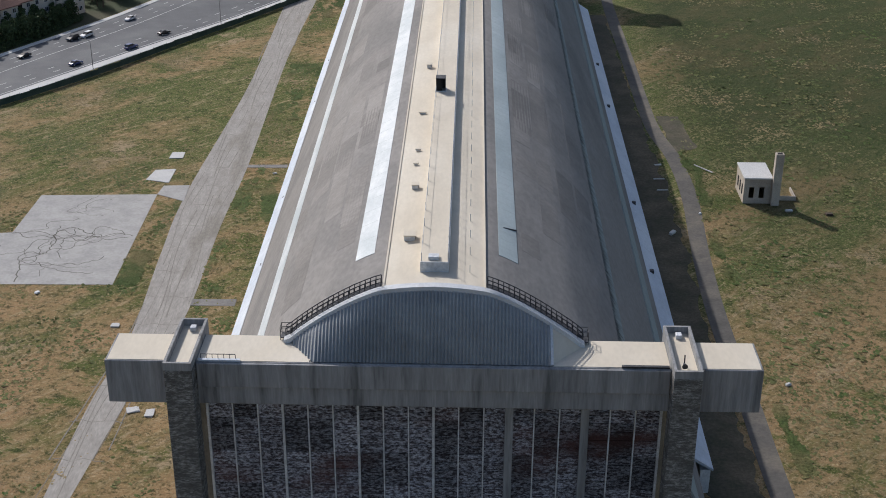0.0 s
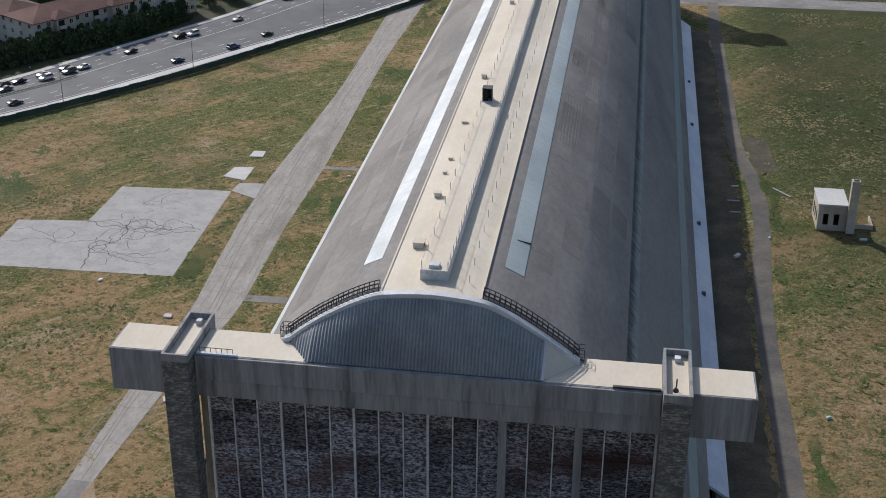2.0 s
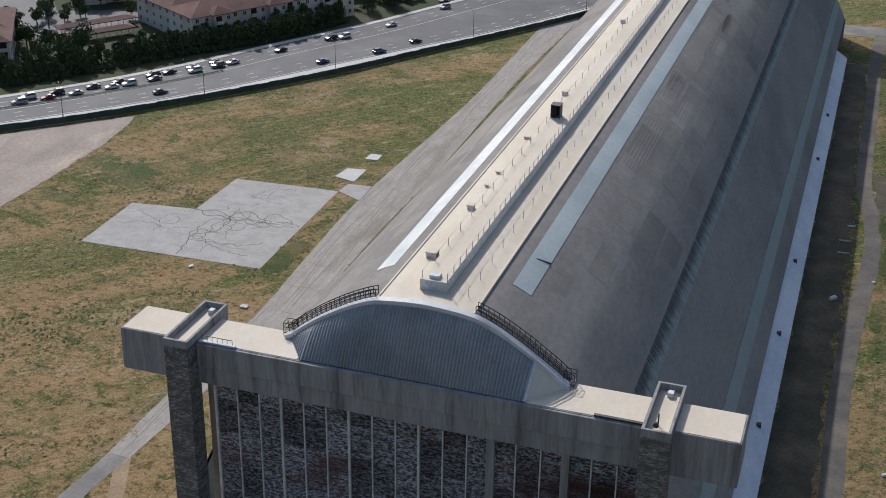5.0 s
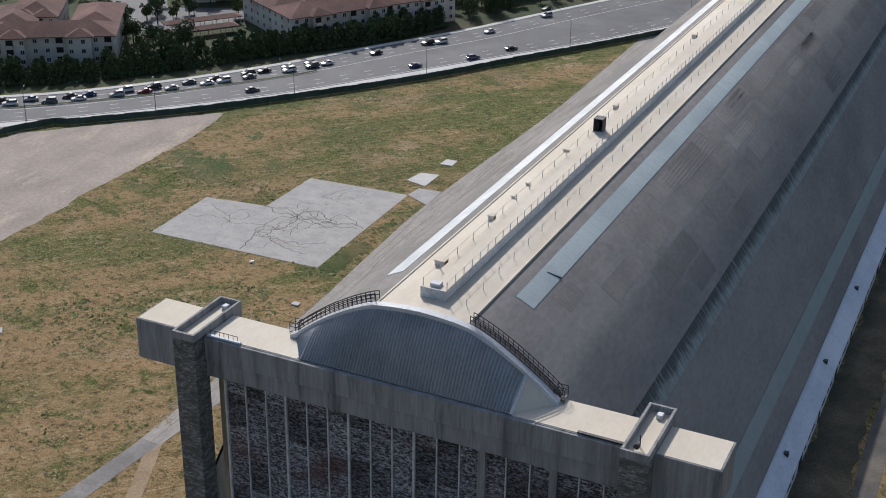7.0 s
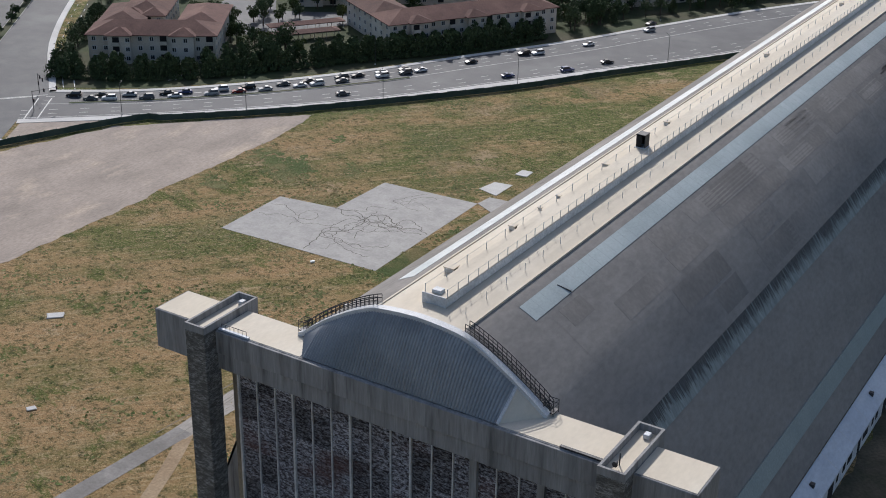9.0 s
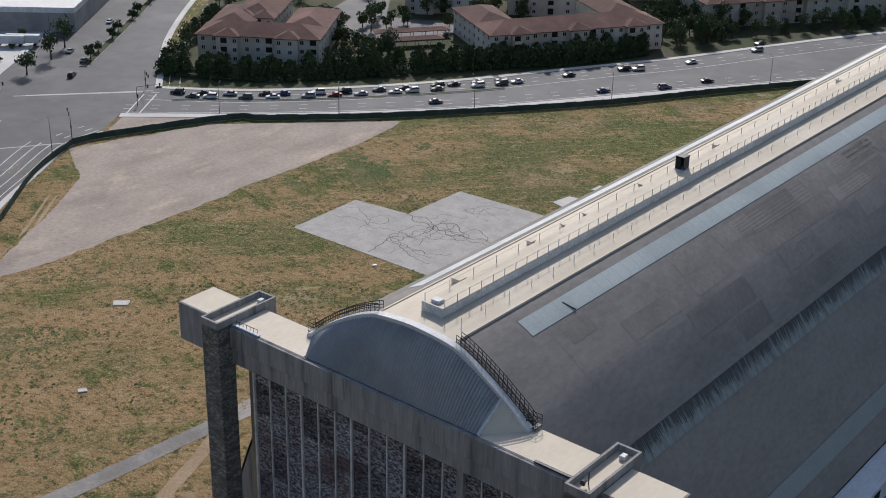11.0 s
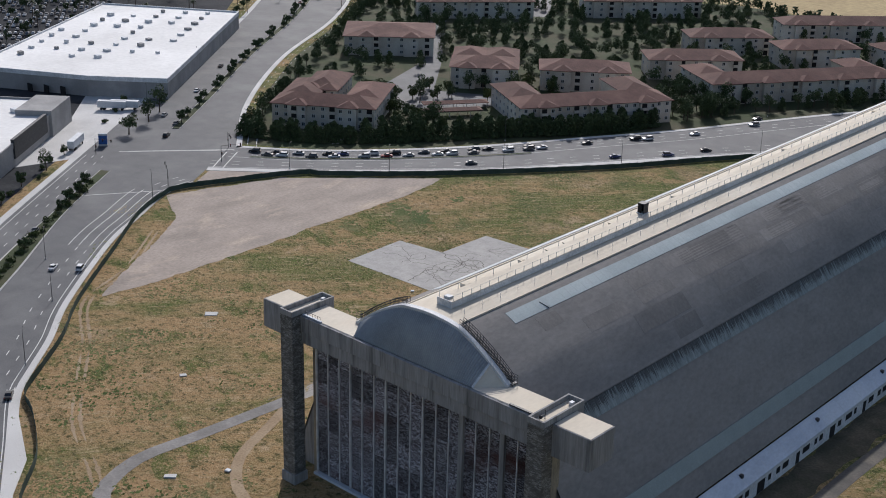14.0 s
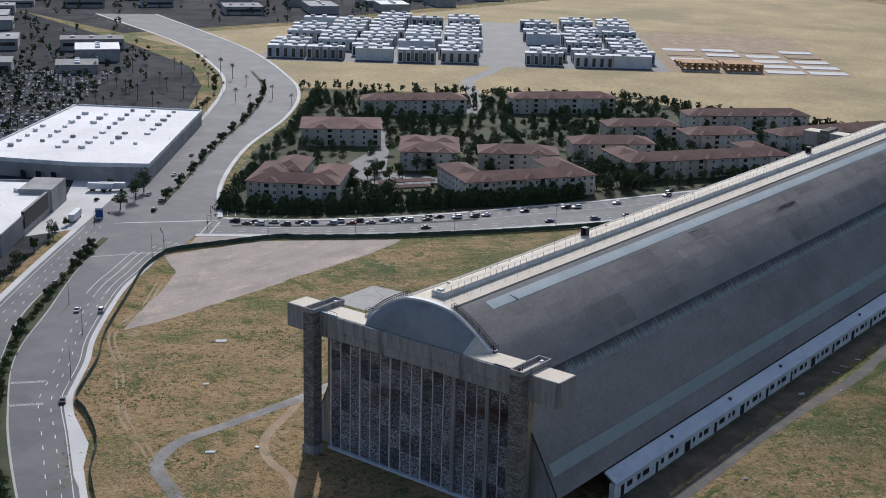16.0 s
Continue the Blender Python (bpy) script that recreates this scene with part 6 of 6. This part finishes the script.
# courtyard paving and carports
tagged(obj("courtyard", prism([(-240, 236), (-222, 226), (-196, 262), (-206, 276), (-232, 262)], -0.2, 0.045), M_ASPHALT), "grey parking court between the apartments", "paving", kind="structure")
tagged(obj("courtyard", prism([(-240, 236), (-232, 262), (-262, 300), (-330, 380), (-338, 374), (-270, 292), (-252, 246)], -0.2, 0.04), M_ASPHALT), "pale drive between the apartments", "paving", kind="structure")
tagged(obj("path", prism([(-204.5, 173), (-202.5, 175), (-214, 200), (-224, 226), (-227, 224), (-216, 197)], -0.2, 0.05), M_CONCRETE_WALK), "pale footpath from the street", "path", kind="structure")
for x, y in ((-200, 236), (-206, 247)):
    e = empty("carport", pose(x, y, 0.05, 0, 0, 55), "low terracotta-roofed carport in the parking court", "carport", group="carports")
    bm = bmesh.new()
    hip_roof(-14, 14, -2.6, 2.6, 2.7, 0.8, bm, 0.3)
    part("roof", bm, M_TILE, e)
    for k2 in range(7):
        for yy in (-2.4, 2.4):
            part("post", tube((-13.5 + 4.5 * k2, yy, 0), (-13.5 + 4.5 * k2, yy, 2.7), 0.1, sides=6), M_STUCCO, e)

# ---- stores ----
def store(name_label, pts, h, roofmat, vents, seed, fascia=None):
    e = empty("store_building", pose(0, 0, 0), name_label, "store")
    part("wall", prism(pts, 0, h - 0.6), M_STORE_WALL, e)
    part("roof", prism(pts, h - 0.6, h - 0.45), roofmat, e, "white membrane roof")
    for a, b in zip(pts, pts[1:] + pts[:1]):
        d = (Vector(b) - Vector(a)).normalized()
        nn = Vector((-d.y, d.x)) * 0.25
        bm = prism([tuple(Vector(a) - nn), tuple(Vector(b) - nn), tuple(Vector(b) + nn), tuple(Vector(a) + nn)], h - 1.6, h + 0.35)
        part("parapet", bm, fascia or M_STORE_WALL, e)
    r = random.Random(seed)
    x0, x1 = min(p[0] for p in pts), max(p[0] for p in pts)
    y0, y1 = min(p[1] for p in pts), max(p[1] for p in pts)
    made = 0
    c, s = math.cos(radians(-53)), math.sin(radians(-53))
    for i in range(-12, 13):
        for j in range(-12, 13):
            u, v = i * 13.0, j * 12.0
            x, y = (x0 + x1) / 2 + u * c - v * s, (y0 + y1) / 2 + u * s + v * c
            ok = all(inside((x + dx, y + dy), pts) for dx in (-4, 4) for dy in (-4, 4))
            if ok and made < vents and r.random() < 0.85:
                sz = r.uniform(0.9, 1.6)
                part("roof_unit", box(x - sz, x + sz, y - sz * 0.8, y + sz * 0.8, h - 0.45, h + r.uniform(0.5, 1.1), bevel=0.08), M_WHITE if r.random() < 0.7 else M_STORE_WALL, e, "rooftop air unit")
                made += 1
    return e
S1 = store("large grey store with a white flat roof", [(-232, 2), (-252, 30), (-244, 48), (-262, 70), (-300, 118), (-360, 72), (-335, 20), (-276, -20)], 8.6, M_STORE_ROOF, 44, 1)
part("sign_panel", prism([(-262.2, 71.2), (-283.5, 98), (-284.5, 97.2), (-263.2, 70.4)], 3, 10.2), M_STEEL, S1, "dark grey entrance panel")
part("entrance_block", prism([(-285, 101), (-299, 118.5), (-310, 110), (-296, 92)], 0, 10.4), M_STORE_WALL, S1, "taller grey block")
S2 = store("large pale store with a white flat roof", [(-377, 119), (-327, 145), (-300, 167), (-390, 281), (-455, 241)], 8.8, M_STORE_ROOF, 40, 2, M_WHITE)
for k2 in range(3):
    part("loading_bay", box(-352 + 7 * k2, -348.5 + 7 * k2, 131 + 3.7 * k2, 131.4 + 3.7 * k2, 0.2, 3.6), M_DARK, S2)
store("low store with a white roof and red fascia", [(-181, -31), (-162, -43), (-180, -78), (-210, -62)], 7.5, M_STORE_ROOF, 6, 3, M_RED)
e = empty("trailer", pose(-302, 140, 0.05, 0, 0, 40), "white box trailer parked behind the store", "trailer", group="trailers")
part("box_body", box(-6, 6, -1.25, 1.25, 1.1, 3.9, bevel=0.05), M_WHITE, e)
for xx in (-4.5, -3.3, 4.2):
    for yy in (-1, 1):
        part("wheel", tube((xx, yy * 0.9, 0.5), (xx, yy * 1.2, 0.5), 0.5, sides=12), M_TYRE, e)
copy_thing(e, pose(-299, 144, 0.05, 0, 0, 40))
copy_thing(e, pose(-268, 100, 0.05, 0, 0, 128))
tagged(obj("store_yard", prism([(-300, 118), (-262, 70), (-256, 92), (-296, 152), (-312, 172), (-330, 146)], -0.2, 0.03), M_CONCRETE_WALK), "pale concrete delivery yard", "paving", kind="structure")
e = empty("pylon_sign", pose(-262, 108, 0, 0, 0, 50), "blue and white pylon sign by the road", "sign")
part("panel", box(-1.6, 1.6, -0.25, 0.25, 0.8, 4.2, bevel=0.05), M_BLUE, e)
part("cap", box(-1.7, 1.7, -0.3, 0.3, 4.2, 5.0, bevel=0.05), M_WHITE, e)
part("base", box(-1.7, 1.7, -0.4, 0.4, 0, 0.8), M_CONCRETE_WALK, e)

# ---- white townhouses and the building site ----
M_TIMBER = mat("fresh_timber", (0.42, 0.25, 0.12), (0.34, 0.20, 0.10), 0.4, rough=0.85, bump=0.1)
M_TOWN_WHITE = mat("town_white_render", (0.66, 0.66, 0.65), (0.56, 0.57, 0.58), 0.2, (0.48, 0.49, 0.50), 0.05, 0.85, rand=0.12)
M_TOWN_GREY = mat("town_grey_cladding", (0.32, 0.33, 0.345), (0.25, 0.258, 0.27), 0.3, rough=0.8)
def townhouse(seed, dark):
    r = random.Random(seed)
    e = empty("townhouse_block", pose(0, 0, -500), "grey and white three-storey townhouses" if dark else "white three-storey townhouses with flat roofs", "townhouses", group="new townhouses beyond the field")
    part("wall", box(-15, 15, -5.5, 5.5, 0, 9.2), M_TOWN_GREY if dark else M_TOWN_WHITE, e)
    part("roof", box(-15.2, 15.2, -5.7, 5.7, 9.2, 9.7), M_TOWN_WHITE, e, "white flat roof")
    for i in range(5):
        x = -12.6 + 6.3 * i
        bay = part("bay", box(x - 1.9, x + 1.9, -6.6, -5.4, 0, 8.4 + r.uniform(0, 2.2)), M_TOWN_WHITE, e)
        part("window", box(x - 1.3, x + 1.3, -6.66, -6.58, 0.8, 7.4), M_GLASS, bay, "tall dark window strip")
    part("roof_unit", box(-6, -2, -2, 2, 9.7, 11.6), M_TOWN_WHITE, e)
    part("roof_unit", box(5, 9, -1, 3, 9.7, 11.3), M_TOWN_GREY, e)
    return e
blocks = [townhouse(90, False), townhouse(91, True), townhouse(92, False)]
rnd = random.Random(27)
EU, EV = Vector((0.81, 0.586)), Vector((-0.586, 0.81))
for i in range(9):
    for j in range(11):
        u, v = 16 + 35 * i, 10 + 26 * j
        if 160 < u < 196 or (i < 2 and j > 8) or rnd.random() < 0.2:
            continue
        q = Vector((-566, 503)) + EU * (u + rnd.uniform(-3, 3)) + EV * (v + rnd.uniform(-3, 3))
        copy_thing(rnd.choice(blocks), pose(q.x, q.y, 0, 0, 0, 36 if rnd.random() < 0.75 else 216))
for p in blocks:
    for o in list(p.children_recursive) + [p]:
        bpy.data.objects.remove(o)
def site_frame(x, y, a, floors):
    e = empty("timber_frame", pose(x, y, 0, 0, 0, a), "unfinished timber house frame on a concrete slab", "building frame", group="frames on the building site")
    part("slab", box(-15, 15, -8, 8, 0, 0.5), M_CONCRETE_WALK, e)
    for f in range(floors):
        part("floor_deck", box(-14.5, 14.5, -7.5, 7.5, 3.3 + 3.1 * f, 3.6 + 3.1 * f), M_TIMBER, e)
        for xx in range(6):
            for yy in (-7.2, 0, 7.2):
                part("stud_wall", box(-14.3 + 5.6 * xx, -12.6 + 5.6 * xx, yy - 0.1, yy + 0.1, 0.5 + 3.1 * f, 3.3 + 3.1 * f), M_TIMBER, e)
for i in range(4):
    for j in range(5):
        q = Vector((-566, 503)) + EU * (346 + 34 * i) + EV * (6 + 30 * j)
        if j < 2:
            site_frame(q.x, q.y, 36, 2 - j if i < 2 else 0)
        else:
            e = empty("foundation_slab", pose(q.x, q.y, 0, 0, 0, 36), "bare concrete foundation slab on the building site", "slab", group="frames on the building site")
            part("slab", box(-14, 14, -8, 8, 0, 0.4 + 0.3 * (i % 2), bevel=0.05), M_CONCRETE_WALK if (i + j) % 3 else M_DIRT, e)
tagged(obj("site_ground", prism(ragged([tuple(Vector((-566, 503)) + EU * u + EV * v) for u, v in ((324, -12), (466, -12), (466, 250), (324, 250))], 2, 8, 9), -0.2, 0.045), M_DIRT), "bare earth of the building site", "ground", kind="structure")
tagged(obj("estate_paving", prism([tuple(Vector((-566, 503)) + EU * u + EV * v) for u, v in ((-4, -10), (322, -10), (322, 300), (-4, 300))], -0.2, 0.04), M_ASPHALT), "asphalt streets between the townhouses", "paving", kind="structure")

# ---- town beyond the stores ----
TOWN_GREY = mat("town_roof_grey", (0.30, 0.30, 0.30), (0.24, 0.24, 0.245), 0.05, rough=0.85, rand=0.4)
def far_building(x, y, w, d, h, a, pale):
    e = empty("flat_roofed_building", pose(x, y, 0, 0, 0, a), "low pale flat-roofed building of the town" if pale else "low grey flat-roofed building of the town", "building", group="buildings of the town")
    part("wall", box(-w / 2, w / 2, -d / 2, d / 2, 0, h), M_STORE_WALL, e)
    part("roof", box(-w / 2 - 0.3, w / 2 + 0.3, -d / 2 - 0.3, d / 2 + 0.3, h, h + 0.5), M_STORE_ROOF if pale else TOWN_GREY, e)
    part("window_band", box(-w / 2 + 2, w / 2 - 2, -d / 2 - 0.06, -d / 2 + 0.02, h * 0.4, h * 0.72), M_GLASS, e)
    for k2 in range(3):
        part("roof_unit", box(-w / 3 + k2 * w / 3.4, -w / 3 + k2 * w / 3.4 + 3, -2, 1.5, h + 0.5, h + 2), M_WHITE, e)
rnd = random.Random(21)
FIELD = [(-551, 470), (-445, 405), (-30, 470), (420, 500), (420, 1330), (-180, 1400), (-664, 1540), (-730, 1018), (-725, 704), (-760, 500)]
KEEP_OFF = [FIELD, [(-640, 20), (-430, -40), (-200, 40), (-290, 200), (-480, 290), (-640, 262)], [(-230, 60), (-330, 170), (-470, 350), (-640, 430), (-900, 560), (-900, 670), (-600, 590), (-400, 500), (-200, 300)]]
TU, TV = Vector((0.6, 0.8)), Vector((-0.8, 0.6))
town, built = [], 0
for i in range(-14, 26):
    for j in range(0, 30):
        q = Vector((-330, 60)) + TU * (i * 78) + TV * (j * 66) + Vector((rnd.uniform(-9, 9), rnd.uniform(-9, 9)))
        if q.y < -260 or any(inside(tuple(q), poly) for poly in KEEP_OFF) or q.x > -300 and q.y < 1500 or inside(tuple(q), [(-420, -300), (-60, -300), (-60, 120), (-250, 160), (-420, 60)]):
            continue
        town.append(q)
town.sort(key=lambda q: (q - Vector((190, -230))).length)
verts, faces = [], []
for q in town:
    if rnd.random() < 0.22:
        continue
    w, d, h = rnd.uniform(30, 62), rnd.uniform(22, 44), rnd.uniform(5.5, 9.5)
    if built < 150:
        far_building(q.x, q.y, w, d, h, 53 + rnd.choice((0, 90)), rnd.random() < 0.42)
        built += 1
    else:
        b = len(verts)
        for z in (0, h):
            for a, c in ((-1, -1), (1, -1), (1, 1), (-1, 1)):
                verts.append((q.x + a * w / 2 * 0.6 - c * d / 2 * 0.8, q.y + a * w / 2 * 0.8 + c * d / 2 * 0.6, z))
        faces += [(b + 4, b + 5, b + 6, b + 7)] + [(b + k2, b + (k2 + 1) % 4, b + 4 + (k2 + 1) % 4, b + 4 + k2) for k2 in range(4)]
me = bpy.data.meshes.new("distant_town")
me.from_pydata(verts, [], faces)
me.materials.append(mat("distant_roofs", (0.42, 0.42, 0.42), (0.34, 0.34, 0.345), 0.05, rough=0.85, island=0.6, bump=0.0))
tagged(new("distant_town", me), "low flat-roofed buildings of the distant town", "town", kind="stuff")


def wood(name, places, label, seed, m_, low=3.0, high=7.0):
    """Far trees, each a loose clump of leaf masses on a short trunk, joined."""
    r = random.Random(seed)
    V, F = [], []
    for x, y in places:
        h = r.uniform(low, high)
        for k2 in range(16):
            a, d, z = r.uniform(0, 6.28), r.uniform(0, 0.36) * h, h * r.uniform(0.35, 1.0)
            c = Vector((x + math.cos(a) * d, y + math.sin(a) * d, z))
            q = Euler((r.uniform(0, 6.3), r.uniform(0, 6.3), r.uniform(0, 6.3))).to_matrix()
            t = h * r.uniform(0.10, 0.2)
            b = len(V)
            V.extend(tuple(c + q @ Vector(p)) for p in ((-t, -t * 0.7, 0), (t, -t * 0.5, 0.2 * t), (t * 0.7, t * 0.8, 0), (-t * 0.7, t * 0.6, -0.2 * t)))
            F.append((b, b + 1, b + 2, b + 3))
        b = len(V)
        V.extend(((x - 0.15, y, 0), (x + 0.15, y, 0), (x, y + 0.15, h * 0.7), (x, y - 0.15, h * 0.7)))
        F.append((b, b + 1, b + 2, b + 3))
    me = bpy.data.meshes.new(name)
    me.from_pydata(V, [], F)
    me.materials.append(m_)
    tagged(new(name, me), label, "trees", kind="stuff")
rnd = random.Random(33)
spots = []
for q in town:
    for k2 in range(7):
        e_ = rnd.choice((TU, TV))
        p = q + e_ * rnd.choice((-36, 36, -33, 33)) + (TV if e_ is TU else TU) * rnd.uniform(-33, 33)
        if not inside(tuple(p), FIELD):
            spots.append(tuple(p))
wood("town_trees", spots, "dark trees between the buildings of the town", 34, M_LEAF, 4, 8)
LOT_AREA = [(-640, 24), (-420, 20), (-372, 60), (-384, 112), (-462, 246), (-500, 320), (-640, 300)]
spots = []
for i in range(60):
    for j in range(30):
        p = Vector((-700, 0)) + TU * (i * 9.5) + Vector((0.8, -0.6)) * (j * 17 - 120) + Vector((rnd.uniform(-2, 2), rnd.uniform(-2, 2)))
        if inside(tuple(p), LOT_AREA) and rnd.random() < 0.6:
            spots.append(tuple(p))
wood("lot_planting", spots, "small dark trees in rows in the parking area", 35, M_PALM, 3.5, 7.5)
spots = [(p[0] + rnd.uniform(-3, 3), p[1] + rnd.uniform(-3, 3)) for p in resample([(-445, 418), (-400, 446), (-330, 492), (-242, 541), (-180, 541), (-119, 540), (-45, 562)], 90)]
wood("boundary_trees", spots, "dark trees along the far edge of the apartments", 36, M_LEAF, 4, 7)

# ---- small things in the field ----
def rubble(x, y, w, d, h, label, m_, a=0.0):
    e = empty("debris", pose(x, y, 0, 0, 0, a), label, "debris", group="debris in the field")
    b = box(-w / 2, w / 2, -d / 2, d / 2, 0, h, bevel=min(w, d, h) * 0.2)
    r = random.Random(int(x * 7 + y))
    for v in b.verts:
        v.co += Vector((r.uniform(-0.1, 0.1) * w, r.uniform(-0.1, 0.1) * d, r.uniform(-0.1, 0.1) * h))
    part("block", b, m_, e)
for x, y, w, d, h, m_, lab in ((-83.7, 90.5, 1.0, 0.8, 0.4, M_WHITE, "white block lying in the dry grass"), (-64.4, 77.5, 1.6, 1.2, 0.35, M_CONCRETE_WALK, "pale slab beside the worn road"),
                               (-53.9, 47.8, 2.0, 1.6, 0.3, M_CONCRETE_WALK, "pale broken slab in the grass"), (-50.7, 46.9, 1.4, 2.2, 0.3, M_CONCRETE_WALK, "pale broken slab in the grass"),
                               (-44, 155, 1.0, 0.5, 0.3, M_WHITE, "white block lying in the grass"), (50.1, 123.4, 1.9, 0.9, 0.7, M_CONCRETE_WALK, "broken concrete pieces in the shade"),
                               (51, 154.9, 2.6, 0.3, 0.25, M_CONCRETE_WALK, "pale concrete strip in the shade"), (51, 148, 2.6, 0.3, 0.25, M_CONCRETE_WALK, "pale concrete strip in the shade"),
                               (51.9, 164, 1.8, 0.6, 0.3, M_CONCRETE_WALK, "pale concrete strip in the shade"), (62.9, 161.8, 0.3, 6.0, 0.3, M_CONCRETE_WALK, "pale concrete edging in the grass"),
                               (58, 134.4, 0.6, 0.6, 0.4, M_WHITE, "white block lying in the grass"), (62.6, 59.7, 1.0, 0.6, 0.5, M_CONCRETE_WALK, "pale rock in the grass"),
                               (-112, 40, 3.2, 2.0, 0.25, M_CONCRETE_WALK, "white broken slab in the grass"), (-88, 12, 1.6, 1.2, 0.3, M_CONCRETE_WALK, "white broken slab in the grass"),
                               (-52, -19, 2.4, 1.4, 0.35, M_CONCRETE_WALK, "pale broken slab in the grass"), (-45, -9, 1.2, 1.0, 0.4, M_WHITE, "white block in the grass"),
                               (88, 135, 1.6, 1.0, 0.5, M_BARK, "dark heap of brush in the grass"), (79, 136.5, 1.6, 0.8, 0.5, M_CONCRETE_WALK, "fallen concrete beside the chimney")):
    rubble(x, y, w, d, h, lab, m_, (x * 13) % 60)

rnd = random.Random(31)
verts, faces = [], []
for r_ in range(34):
    for k2 in range(56):
        if rnd.random() < 0.35:
            continue
        u, v = r_ * 9.5, k2 * 2.9
        x, y = -430 - u * 0.8 + v * 0.6, 60 + u * 0.6 + v * 0.8
        if inside((x, y), [(-377, 119), (-327, 145), (-300, 167), (-390, 281), (-455, 241)]) or x > -0.9 * y - 250:
            continue
        for w, d, z0, z1, t in ((4.3, 1.75, 0.3, 0.95, 1.0), (2.4, 1.6, 0.95, 1.45, 0.8)):
            b = len(verts)
            for z, f in ((z0, 1.0), (z1, t)):
                for a, c in ((-1, -1), (1, -1), (1, 1), (-1, 1)):
                    p, q = a * w / 2 * f, c * d / 2 * f
                    verts.append((x + p * 0.8 + q * 0.6, y - p * 0.6 + q * 0.8, z))
            faces += [(b + 4, b + 5, b + 6, b + 7)] + [(b + i, b + (i + 1) % 4, b + 4 + (i + 1) % 4, b + 4 + i) for i in range(4)]
me = bpy.data.meshes.new("parked_cars")
me.from_pydata(verts, [], faces)
me.materials.append(mat("mixed_car_paint", (0.30, 0.30, 0.31), (0.12, 0.12, 0.13), 0.02, rough=0.35, bump=0.0, island=0.95))
tagged(new("parked_cars", me), "rows of far parked cars on the asphalt lot", "parked cars", kind="stuff")
